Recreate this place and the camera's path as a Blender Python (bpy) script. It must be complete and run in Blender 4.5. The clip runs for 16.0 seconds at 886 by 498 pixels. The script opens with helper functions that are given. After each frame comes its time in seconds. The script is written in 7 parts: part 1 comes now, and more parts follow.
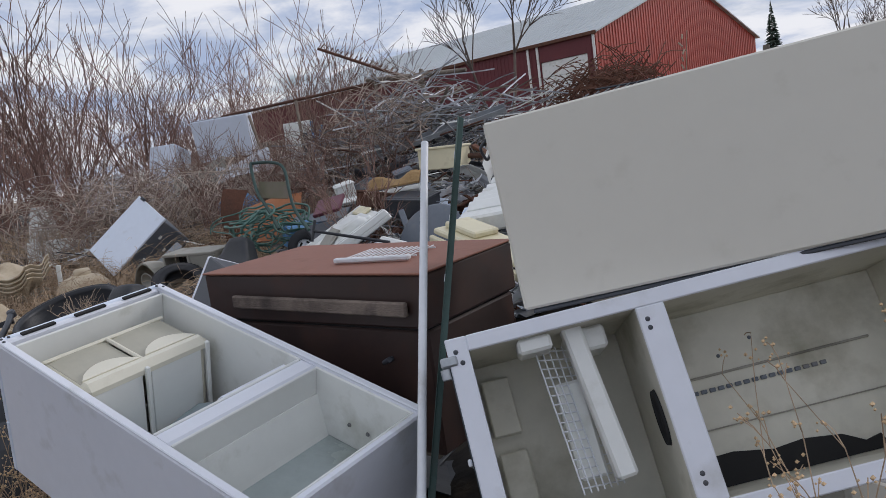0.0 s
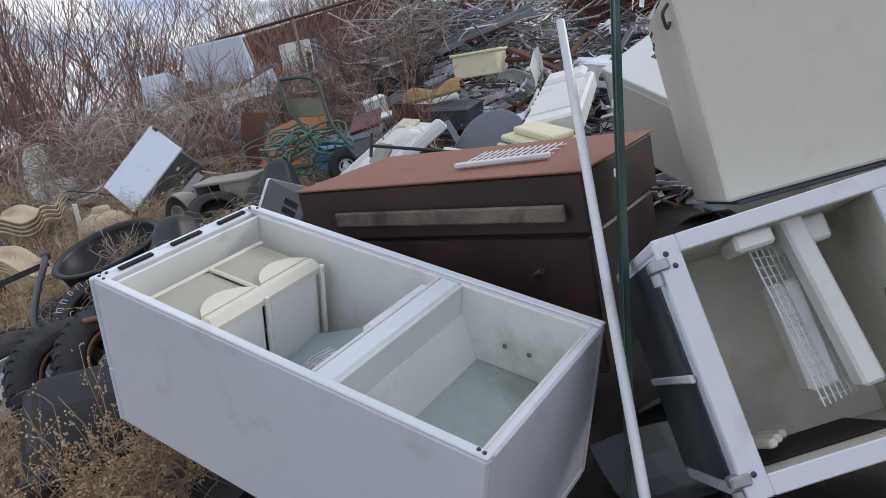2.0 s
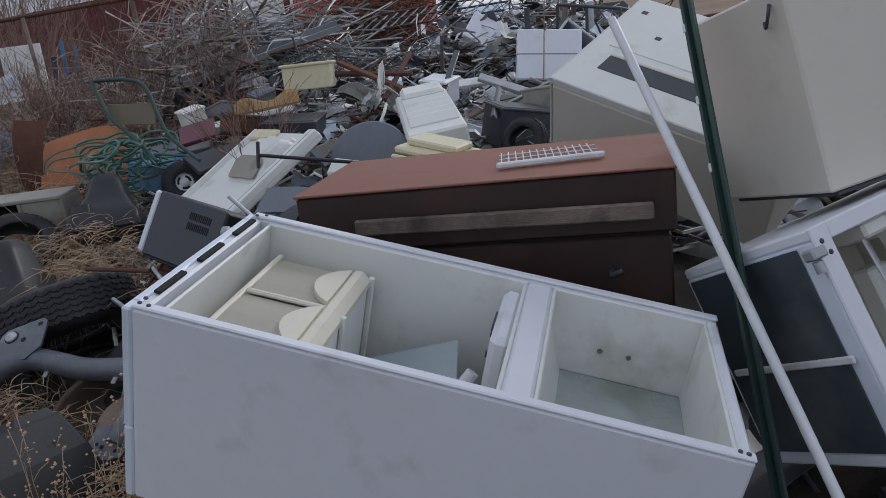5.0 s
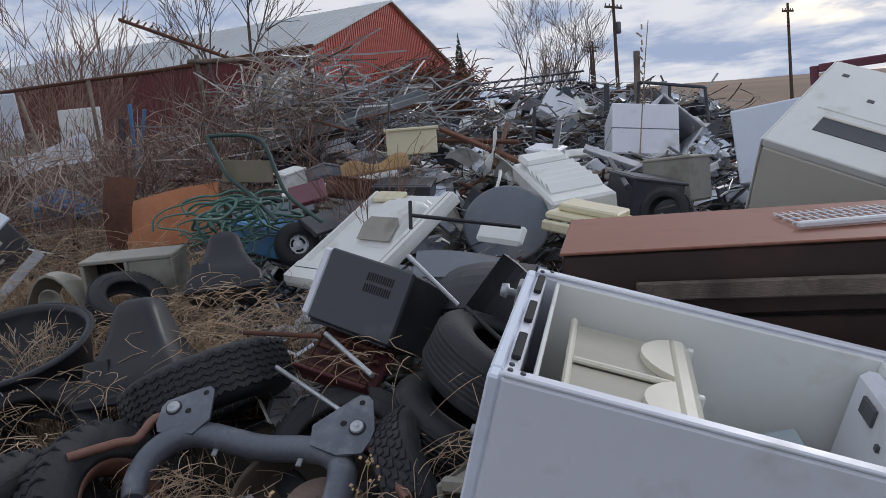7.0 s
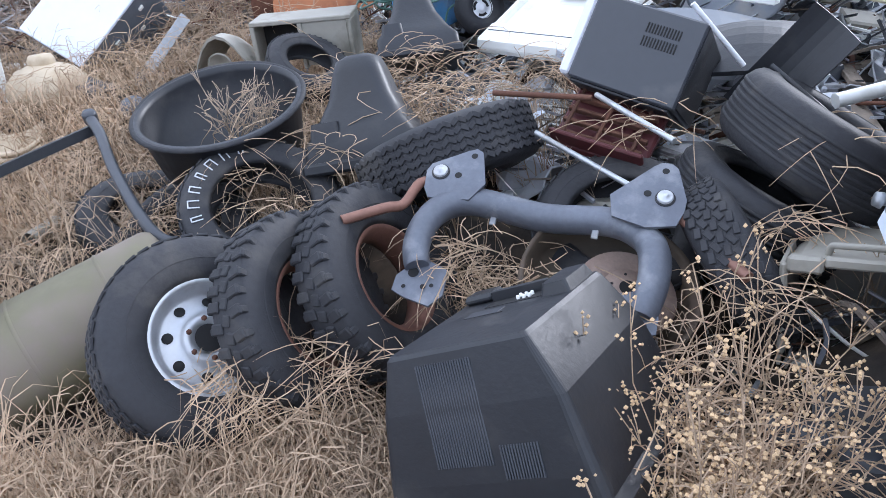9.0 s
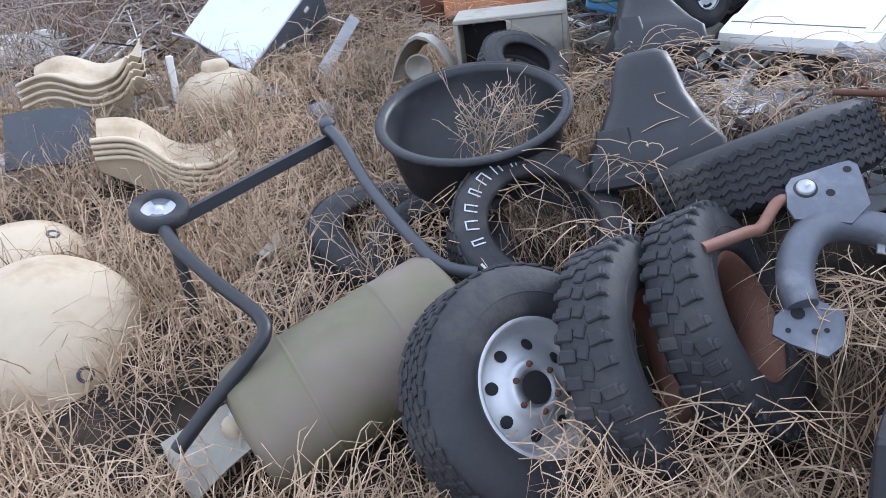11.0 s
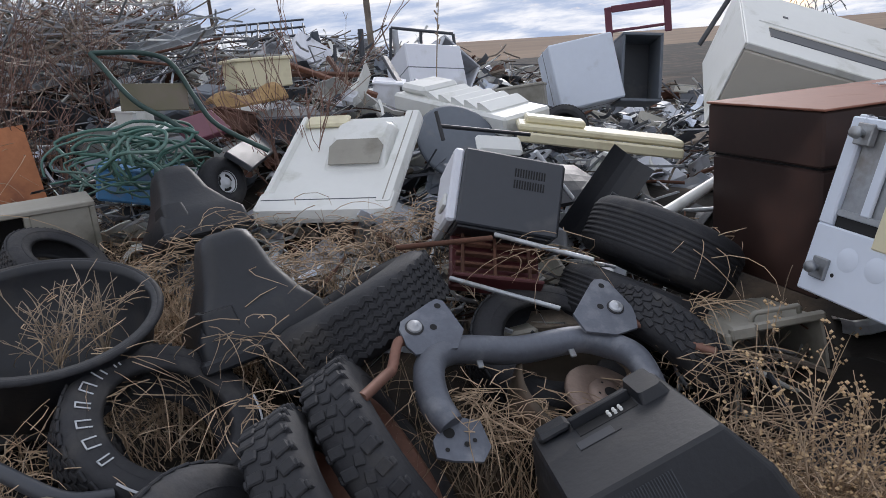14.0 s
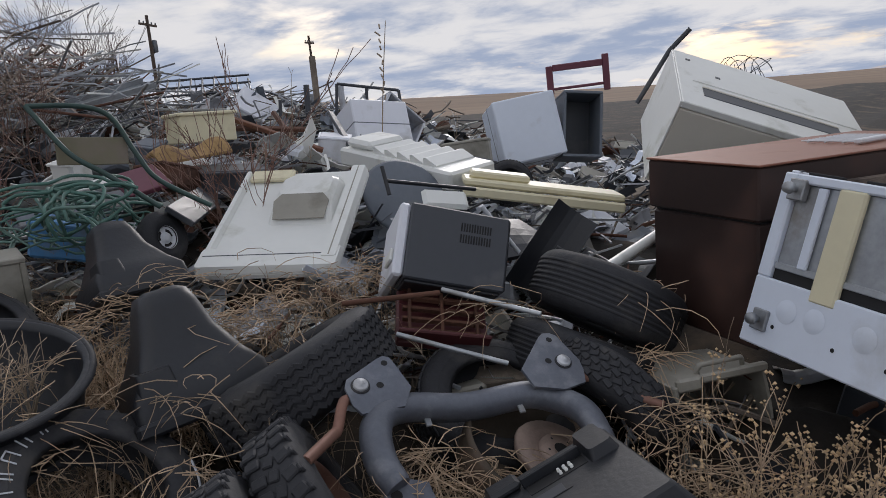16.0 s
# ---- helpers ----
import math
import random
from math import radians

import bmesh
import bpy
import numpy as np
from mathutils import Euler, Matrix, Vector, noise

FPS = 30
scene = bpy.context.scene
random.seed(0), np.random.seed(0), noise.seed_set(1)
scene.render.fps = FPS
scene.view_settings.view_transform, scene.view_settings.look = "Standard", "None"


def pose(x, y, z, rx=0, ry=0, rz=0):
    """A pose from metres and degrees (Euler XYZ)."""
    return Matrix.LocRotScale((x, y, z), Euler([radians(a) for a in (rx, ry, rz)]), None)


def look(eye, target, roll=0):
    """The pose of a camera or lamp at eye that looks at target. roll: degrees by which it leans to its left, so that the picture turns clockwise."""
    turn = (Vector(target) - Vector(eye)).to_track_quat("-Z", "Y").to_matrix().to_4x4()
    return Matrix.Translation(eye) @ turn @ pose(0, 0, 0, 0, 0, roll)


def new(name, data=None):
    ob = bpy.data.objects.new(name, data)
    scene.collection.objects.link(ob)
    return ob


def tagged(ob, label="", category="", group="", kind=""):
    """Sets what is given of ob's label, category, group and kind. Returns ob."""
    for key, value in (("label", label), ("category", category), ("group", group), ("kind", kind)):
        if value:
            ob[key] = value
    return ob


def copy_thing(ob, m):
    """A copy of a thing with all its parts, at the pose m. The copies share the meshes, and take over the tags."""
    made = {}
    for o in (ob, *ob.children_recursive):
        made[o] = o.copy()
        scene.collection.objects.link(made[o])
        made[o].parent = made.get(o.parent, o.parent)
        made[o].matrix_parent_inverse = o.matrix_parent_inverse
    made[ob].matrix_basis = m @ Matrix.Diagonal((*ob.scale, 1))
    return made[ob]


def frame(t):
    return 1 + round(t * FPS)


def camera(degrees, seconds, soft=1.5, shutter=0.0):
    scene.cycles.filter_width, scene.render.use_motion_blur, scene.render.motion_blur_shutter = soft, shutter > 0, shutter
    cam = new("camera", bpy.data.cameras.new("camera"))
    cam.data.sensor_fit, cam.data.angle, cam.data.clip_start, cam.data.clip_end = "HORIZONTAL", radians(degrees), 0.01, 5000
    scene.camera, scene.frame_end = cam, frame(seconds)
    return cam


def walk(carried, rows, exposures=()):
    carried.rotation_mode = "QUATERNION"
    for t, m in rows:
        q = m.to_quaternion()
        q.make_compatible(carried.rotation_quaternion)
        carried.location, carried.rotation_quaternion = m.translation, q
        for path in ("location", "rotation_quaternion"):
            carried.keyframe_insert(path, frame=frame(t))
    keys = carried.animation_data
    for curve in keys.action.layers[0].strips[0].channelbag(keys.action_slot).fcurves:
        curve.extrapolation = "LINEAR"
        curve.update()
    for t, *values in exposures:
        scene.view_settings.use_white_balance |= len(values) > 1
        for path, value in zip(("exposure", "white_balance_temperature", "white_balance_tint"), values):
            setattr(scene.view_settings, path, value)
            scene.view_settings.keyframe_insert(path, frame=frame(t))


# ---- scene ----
cam = camera(61.1, 16.0, soft=0.8)
PATH = [
    (0, (0.647, 0.806, 1.911), (0.408, 2.776, 1.659), -7.5),
    (0.5, (0.541, 0.909, 1.908), (0.284, 2.877, 1.663), -7.2),
    (1, (0.325, 0.923, 1.899), (0.114, 2.893, 1.625), -7.0),
    (1.5, (0.137, 0.94, 1.879), (-0.085, 2.875, 1.425), -7.6),
    (2, (-0.045, 1.123, 1.87), (-0.27, 3.057, 1.413), -10.9),
    (2.5, (-0.248, 1.252, 1.888), (-0.45, 3.189, 1.433), -10.1),
    (3, (-0.491, 1.263, 1.876), (-0.465, 3.207, 1.408), -9.2),
    (3.2, (-0.588, 1.26, 1.875), (-0.511, 3.201, 1.4), -9.4),
    (5.3, (-1.514, 1.647, 1.938), (-0.929, 3.493, 1.44), -6.9),
    (5.5, (-1.632, 1.736, 1.927), (-1.026, 3.594, 1.499), -6.8),
    (6, (-1.784, 1.927, 1.937), (-1.197, 3.805, 1.577), -9.4),
    (6.5, (-1.958, 2.089, 1.936), (-1.377, 3.976, 1.618), -7.6),
    (7, (-2.166, 2.208, 1.893), (-1.596, 4.101, 1.593), -5.8),
    (7.5, (-2.426, 2.306, 1.853), (-1.882, 4.19, 1.46), -5.5),
    (8, (-2.587, 2.571, 1.782), (-2.151, 4.425, 1.171), -7.7),
    (8.5, (-2.744, 2.751, 1.742), (-2.409, 4.562, 0.962), -6.4),
    (9, (-2.961, 2.812, 1.727), (-2.629, 4.617, 0.934), -6.0),
    (9.5, (-3.176, 2.867, 1.737), (-2.871, 4.677, 0.943), -5.0),
    (10, (-3.366, 3.038, 1.718), (-3.162, 4.867, 0.935), -6.3),
    (10.2, (-3.453, 3.129, 1.727), (-3.297, 4.963, 0.944), -7.8),
    (12.3, (-4.237, 3.7, 1.753), (-3.811, 5.536, 1.084), -9.4),
    (12.5, (-4.279, 3.711, 1.763), (-3.717, 5.519, 1.119), -9.3),
    (13, (-4.356, 3.675, 1.77), (-3.395, 5.326, 1.18), -8.7),
    (13.5, (-4.34, 3.677, 1.782), (-3.12, 5.165, 1.235), -6.9),
    (14, (-4.291, 3.666, 1.79), (-2.852, 4.969, 1.309), -6.1),
    (14.5, (-4.251, 3.655, 1.812), (-2.694, 4.829, 1.37), -6.4),
    (15, (-4.224, 3.638, 1.799), (-2.597, 4.74, 1.422), -6.5),
    (15.5, (-4.234, 3.64, 1.794), (-2.596, 4.728, 1.431), -6.2),
    (16, (-4.269, 3.683, 1.791), (-2.71, 4.884, 1.434), -5.6),
]
# the film camera's own exposure and white balance
EXPOSURES = [(0.0, -0.14, 5950, 15), (1.0, -0.1, 5950, 15), (2.5, 0.2, 5850, 12), (3.2, 0.12, 5800, 12), (5.5, -0.44, 5850, 15), (6.0, -0.42, 5870, 15), (6.5, -0.32, 5900, 15), (7.5, -0.1, 5800, 15), (8.0, 0.5, 5650, 15), (9.0, 1.35, 5450, 15),
             (10.0, 1.3, 5350, 15), (12.5, 0.95, 5350, 15), (13.3, 0.6, 5450, 10), (14.0, 0.08, 6000, 15), (14.5, -0.04, 6250, 15), (15.0, -0.27, 6200, 15), (15.5, -0.32, 6180, 15), (16.0, -0.33, 6150, 15)]
walk(cam, [(t, look(eye, target, roll)) for t, eye, target, roll in PATH], EXPOSURES)

# ---- light ----
world = bpy.data.worlds.new("world")
scene.world = world
world.use_nodes = True
wn, wl = world.node_tree.nodes, world.node_tree.links
wn.clear()
SUN_EL, SUN_AZ = 24.0, 62.0
w_out = wn.new("ShaderNodeOutputWorld")
w_bg = wn.new("ShaderNodeBackground")
w_sky = wn.new("ShaderNodeTexSky")
w_sky.sky_type, w_sky.sun_disc = "NISHITA", False
w_sky.sun_elevation, w_sky.sun_rotation = radians(SUN_EL), radians(SUN_AZ)
w_sky.air_density, w_sky.dust_density = 1.0, 2.0
w_tc = wn.new("ShaderNodeTexCoord")
w_sep = wn.new("ShaderNodeSeparateXYZ")
wl.new(w_tc.outputs["Generated"], w_sep.inputs[0])
w_add = wn.new("ShaderNodeMath")
w_add.operation = "ADD"
w_add.inputs[1].default_value = 0.16
w_abs = wn.new("ShaderNodeMath")
w_abs.operation = "ABSOLUTE"
wl.new(w_sep.outputs[2], w_abs.inputs[0])
wl.new(w_abs.outputs[0], w_add.inputs[0])
w_div = wn.new("ShaderNodeVectorMath")
w_div.operation = "DIVIDE"
w_com = wn.new("ShaderNodeCombineXYZ")
for i in range(3):
    wl.new(w_add.outputs[0], w_com.inputs[i])
wl.new(w_tc.outputs["Generated"], w_div.inputs[0])
wl.new(w_com.outputs[0], w_div.inputs[1])


def cloud_noise(scale, detail, rough, lo, hi, seed):
    n = wn.new("ShaderNodeTexNoise")
    n.noise_dimensions = "4D"
    n.inputs["W"].default_value = seed
    n.inputs["Scale"].default_value = scale
    n.inputs["Detail"].default_value = detail
    n.inputs["Roughness"].default_value = rough
    n.inputs["Distortion"].default_value = 0.25
    wl.new(w_div.outputs[0], n.inputs["Vector"])
    r = wn.new("ShaderNodeMapRange")
    r.interpolation_type = "SMOOTHSTEP"
    r.inputs["From Min"].default_value, r.inputs["From Max"].default_value = lo, hi
    wl.new(n.outputs["Fac"], r.inputs["Value"])
    return r.outputs[0]


def w_mix(fac, a, b):
    m = wn.new("ShaderNodeMix")
    m.data_type = "RGBA"
    for s, v in ((0, fac), (6, a), (7, b)):
        if isinstance(v, tuple):
            m.inputs[s].default_value = v
        else:
            wl.new(v, m.inputs[s])
    return m.outputs[2]


w_scale = wn.new("ShaderNodeVectorMath")
w_scale.operation = "SCALE"
w_scale.inputs["Scale"].default_value = 0.10
wl.new(w_sky.outputs[0], w_scale.inputs[0])
# broken cloud: blue-grey bellies and bright thin parts over the clear sky
belly = w_mix(cloud_noise(1.9, 6, 0.58, 0.36, 0.60, 3.1), (0.52, 0.61, 0.76, 1), (1.12, 1.10, 1.04, 1))
sky_all = w_mix(cloud_noise(1.1, 6, 0.6, 0.28, 0.46, 7.7), w_scale.outputs[0], belly)
wl.new(sky_all, w_bg.inputs["Color"])
w_bg.inputs["Strength"].default_value = 0.85
wl.new(w_bg.outputs[0], w_out.inputs[0])

sun = new("sun", bpy.data.lights.new("sun", "SUN"))
sun.data.energy, sun.data.angle, sun.data.color = 1.1, radians(14), (1.0, 0.94, 0.85)
sa, se = radians(SUN_AZ), radians(SUN_EL)
sun.matrix_world = look((0, 0, 0), (-math.sin(sa) * math.cos(se), -math.cos(sa) * math.cos(se), -math.sin(se)))


# ---- materials ----
def material(name, base, rough=0.6, metal=0.0, vary=0.12, scale=6.0, bump=0.0, dirt=None, amount=0.45, dirt_scale=2.5, spread=0.0, streak=False):
    """Base colour with fine grain, a broader tone shift and optional stains of another colour."""
    m = bpy.data.materials.new(name)
    m.use_nodes = True
    n, k = m.node_tree.nodes, m.node_tree.links
    b = n["Principled BSDF"]
    b.inputs["Roughness"].default_value, b.inputs["Metallic"].default_value = rough, metal
    tc = n.new("ShaderNodeTexCoord")

    def noise_fac(sc, detail, lo, hi, stretch=None):
        v = tc.outputs["Object"]
        if stretch:
            mp = n.new("ShaderNodeMapping")
            mp.inputs["Scale"].default_value = stretch
            k.new(v, mp.inputs["Vector"])
            v = mp.outputs[0]
        t = n.new("ShaderNodeTexNoise")
        t.inputs["Scale"].default_value, t.inputs["Detail"].default_value, t.inputs["Roughness"].default_value = sc, detail, 0.6
        k.new(v, t.inputs["Vector"])
        r = n.new("ShaderNodeMapRange")
        r.inputs["From Min"].default_value, r.inputs["From Max"].default_value = lo, hi
        k.new(t.outputs["Fac"], r.inputs["Value"])
        return r.outputs[0], t.outputs["Fac"]

    def mix(fac, a, c, blend="MIX"):
        x = n.new("ShaderNodeMix")
        x.data_type, x.blend_type = "RGBA", blend
        for s, v in ((0, fac), (6, a), (7, c)):
            if isinstance(v, (tuple, float)):
                x.inputs[s].default_value = v
            else:
                k.new(v, x.inputs[s])
        return x.outputs[2]

    lo = (*[c * (1 - vary) for c in base], 1)
    hi = (*[min(1, c * (1 + vary)) for c in base], 1)
    big, _ = noise_fac(scale * 0.25, 3, 0.3, 0.7)
    fine, raw = noise_fac(scale * 5, 4, 0.25, 0.75, (1, 1, 6) if streak else None)
    col = mix(big, lo, hi)
    col = mix(fine, col, mix(1.0, col, (1 - vary, 1 - vary, 1 - vary, 1), "MULTIPLY"))
    if spread:
        oi = n.new("ShaderNodeObjectInfo")
        hs = n.new("ShaderNodeHueSaturation")
        mr = n.new("ShaderNodeMapRange")
        mr.inputs["To Min"].default_value, mr.inputs["To Max"].default_value = 1 - spread, 1 + spread
        k.new(oi.outputs["Random"], mr.inputs["Value"])
        k.new(mr.outputs[0], hs.inputs["Value"])
        k.new(col, hs.inputs["Color"])
        col = hs.outputs[0]
    if dirt:
        f, _ = noise_fac(dirt_scale, 7, 0.62 - 0.25 * amount, 0.80 - 0.2 * amount)
        col = mix(f, col, (*dirt, 1))
        rr = n.new("ShaderNodeMapRange")
        rr.inputs["To Min"].default_value, rr.inputs["To Max"].default_value = rough, min(1, rough + 0.3)
        k.new(f, rr.inputs["Value"])
        k.new(rr.outputs[0], b.inputs["Roughness"])
    k.new(col, b.inputs["Base Color"])
    if bump:
        bp = n.new("ShaderNodeBump")
        bp.inputs["Strength"].default_value, bp.inputs["Distance"].default_value = bump, 0.01
        k.new(raw, bp.inputs["Height"])
        k.new(bp.outputs[0], b.inputs["Normal"])
    return m


WHITE = material("white_enamel", (0.74, 0.76, 0.82), 0.38, vary=0.04, scale=3, bump=0.02, dirt=(0.50, 0.50, 0.49), amount=0.25)
BLUEWHITE = material("bluish_enamel", (0.70, 0.76, 0.86), 0.35, vary=0.04, scale=3, dirt=(0.5, 0.52, 0.55), amount=0.2)
CREAM = material("cream_enamel", (0.66, 0.63, 0.55), 0.42, vary=0.025, scale=2, dirt=(0.585, 0.555, 0.475), amount=0.15, dirt_scale=5)
LINER = material("liner_plastic", (0.76, 0.77, 0.74), 0.4, vary=0.04, scale=3, dirt=(0.45, 0.45, 0.38), amount=0.25)
YELLOWED = material("yellowed_plastic", (0.74, 0.68, 0.47), 0.4, vary=0.06, scale=4, dirt=(0.5, 0.42, 0.26), amount=0.3)
GRIMY = material("grimy_liner", (0.64, 0.62, 0.53), 0.5, vary=0.10, scale=3, dirt=(0.36, 0.34, 0.26), amount=0.42)
SMOKE = material("smoky_plastic", (0.42, 0.40, 0.32), 0.3, vary=0.08, scale=6)
WATERY = material("stained_floor", (0.40, 0.45, 0.44), 0.2, vary=0.12, scale=3, dirt=(0.24, 0.27, 0.22), amount=0.5)
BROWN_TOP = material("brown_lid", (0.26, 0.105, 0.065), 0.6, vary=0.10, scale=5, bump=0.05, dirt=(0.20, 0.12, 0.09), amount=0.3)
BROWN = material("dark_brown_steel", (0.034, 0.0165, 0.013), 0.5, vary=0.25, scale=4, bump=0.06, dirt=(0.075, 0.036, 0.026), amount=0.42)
WOODGREY = material("weathered_wood", (0.27, 0.225, 0.18), 0.9, vary=0.3, scale=7, bump=0.5, dirt=(0.09, 0.07, 0.06), amount=0.45, spread=0.25, streak=True)
PLANK = material("pale_plank", (0.21, 0.165, 0.135), 0.9, vary=0.42, scale=7, bump=0.6, dirt=(0.07, 0.055, 0.048), amount=0.5, dirt_scale=6, streak=True)
RUBBER = material("tyre_rubber", (0.028, 0.029, 0.034), 0.70, vary=0.25, scale=9, bump=0.3, dirt=(0.085, 0.081, 0.077), amount=0.32, dirt_scale=4)
BLACK = material("black_plastic", (0.017, 0.019, 0.024), 0.46, vary=0.18, scale=9, bump=0.12, dirt=(0.043, 0.042, 0.042), amount=0.3, dirt_scale=5)
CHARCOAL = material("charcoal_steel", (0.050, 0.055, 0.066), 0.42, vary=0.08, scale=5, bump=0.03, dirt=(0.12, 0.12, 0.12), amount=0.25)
SLATE = material("slate_grey", (0.14, 0.16, 0.19), 0.6, vary=0.12, scale=5, dirt=(0.25, 0.23, 0.2), amount=0.3)
SUBGREY = material("subframe_paint", (0.145, 0.158, 0.19), 0.5, metal=0.3, vary=0.2, scale=10, bump=0.12, dirt=(0.30, 0.31, 0.33), amount=0.35, dirt_scale=5)
GALV = material("galvanised_steel", (0.42, 0.44, 0.46), 0.45, metal=0.7, vary=0.2, scale=8, bump=0.08, dirt=(0.27, 0.24, 0.2), amount=0.4, spread=0.2)
TINWHITE = material("pale_metal", (0.52, 0.54, 0.58), 0.5, metal=0.2, vary=0.12, scale=6, dirt=(0.25, 0.2, 0.16), amount=0.35, spread=0.25)
RUST = material("rusty_steel", (0.15, 0.066, 0.040), 0.85, vary=0.35, scale=10, bump=0.35, dirt=(0.05, 0.035, 0.03), amount=0.45, spread=0.3)
RUSTY_ORANGE = material("orange_rust_sheet", (0.42, 0.165, 0.07), 0.8, vary=0.2, scale=5, bump=0.2, dirt=(0.22, 0.09, 0.05), amount=0.45)
COPPER = material("copper_pipe", (0.25, 0.13, 0.095), 0.55, metal=0.3, vary=0.2, scale=10, bump=0.1)
SILVER = material("silver_rim", (0.55, 0.57, 0.60), 0.4, metal=0.5, vary=0.10, scale=8, dirt=(0.3, 0.28, 0.26), amount=0.35)
OLIVE = material("olive_paint", (0.17, 0.155, 0.095), 0.6, vary=0.2, scale=4, bump=0.06, dirt=(0.23, 0.19, 0.16), amount=0.5)
TAN = material("tan_plastic", (0.53, 0.44, 0.31), 0.55, vary=0.08, scale=4, dirt=(0.36, 0.27, 0.17), amount=0.4)
BEIGE = material("beige_plastic", (0.33, 0.315, 0.27), 0.6, vary=0.10, scale=4, dirt=(0.18, 0.17, 0.14), amount=0.4)
BLUE = material("blue_paint", (0.075, 0.23, 0.46), 0.5, vary=0.15, scale=5, dirt=(0.2, 0.2, 0.2), amount=0.3)
GREEN_STEEL = material("green_steel", (0.045, 0.085, 0.075), 0.55, metal=0.2, vary=0.2, scale=8, dirt=(0.08, 0.09, 0.09), amount=0.3)
HOSE = material("green_hose", (0.075, 0.17, 0.14), 0.5, vary=0.2, scale=6, dirt=(0.24, 0.3, 0.27), amount=0.4)
WHITEPAINT = material("white_pipe", (0.72, 0.74, 0.77), 0.4, vary=0.08, scale=8, dirt=(0.4, 0.38, 0.35), amount=0.3)
RED = material("red_paint", (0.10, 0.022, 0.024), 0.55, vary=0.2, scale=6, dirt=(0.12, 0.06, 0.05), amount=0.4)
PURPLE = material("maroon_paint", (0.16, 0.045, 0.07), 0.5, vary=0.15, scale=6)
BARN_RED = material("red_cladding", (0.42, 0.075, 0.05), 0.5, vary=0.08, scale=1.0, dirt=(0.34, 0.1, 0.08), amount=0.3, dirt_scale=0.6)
# the same red cladding darkened, so the side wall's shade is in the colour
BARN_SHADED = material("shaded_red_cladding", (0.13, 0.022, 0.028), 0.6, vary=0.12, scale=1.0)
ROOF = material("grey_roof_sheet", (0.46, 0.49, 0.50), 0.5, vary=0.06, scale=0.8, dirt=(0.4, 0.42, 0.42), amount=0.3, dirt_scale=0.4)
BARK = material("grey_bark", (0.15, 0.115, 0.095), 0.9, vary=0.3, scale=8, spread=0.2)
TWIG = material("reddish_twigs", (0.24, 0.145, 0.115), 0.9, vary=0.3, scale=8, spread=0.25)
STRAW = material("dry_grass", (0.51, 0.375, 0.25), 0.85, vary=0.38, scale=5, spread=0.1)
DEAD = material("grey_weeds", (0.42, 0.33, 0.24), 0.9, vary=0.3, scale=8, spread=0.15)
BRUSH = material("pale_brush", (0.46, 0.375, 0.31), 0.9, vary=0.35, scale=3)
SEED = material("seed_heads", (0.66, 0.47, 0.27), 0.85, vary=0.3, scale=20)
POLE = material("pole_wood", (0.10, 0.075, 0.06), 0.9, vary=0.25, scale=6)
# near-black that paints the shade inside holes, slots and gaps
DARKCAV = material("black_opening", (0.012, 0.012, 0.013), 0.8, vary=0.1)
CONIFER = material("conifer_needles", (0.035, 0.055, 0.035), 0.9, vary=0.3, scale=6)
GROUND = material("ground_soil", (0.026, 0.021, 0.017), 0.95, vary=0.35, scale=4, bump=0.6, dirt=(0.14, 0.10, 0.065), amount=0.4, dirt_scale=1.2)
FIELD = material("stubble_field", (0.23, 0.155, 0.10), 0.95, vary=0.2, scale=0.15, dirt=(0.30, 0.215, 0.14), amount=0.5, dirt_scale=0.03)
LETTER = material("white_lettering", (0.55, 0.57, 0.60), 0.6, vary=0.1, scale=10)
BACKING = material("torn_backing", (0.06, 0.078, 0.09), 0.28, vary=0.25, scale=3, dirt=(0.11, 0.12, 0.12), amount=0.4)
IVORY = material("ivory_plastic", (0.72, 0.69, 0.57), 0.35, vary=0.05, scale=4, dirt=(0.52, 0.47, 0.36), amount=0.3)
SHELFGLASS = material("shelf_glass", (0.38, 0.45, 0.48), 0.12, vary=0.06, scale=4)
DISCRUST = material("brake_rust", (0.36, 0.27, 0.225), 0.6, metal=0.3, vary=0.2, scale=14, bump=0.15, dirt=(0.16, 0.10, 0.07), amount=0.4)
WELL = material("wheel_well_paint", (0.10, 0.078, 0.055), 0.65, vary=0.25, scale=6, bump=0.12, dirt=(0.17, 0.12, 0.09), amount=0.5)
GLASS = material("dark_glass", (0.03, 0.035, 0.04), 0.08, vary=0.1)


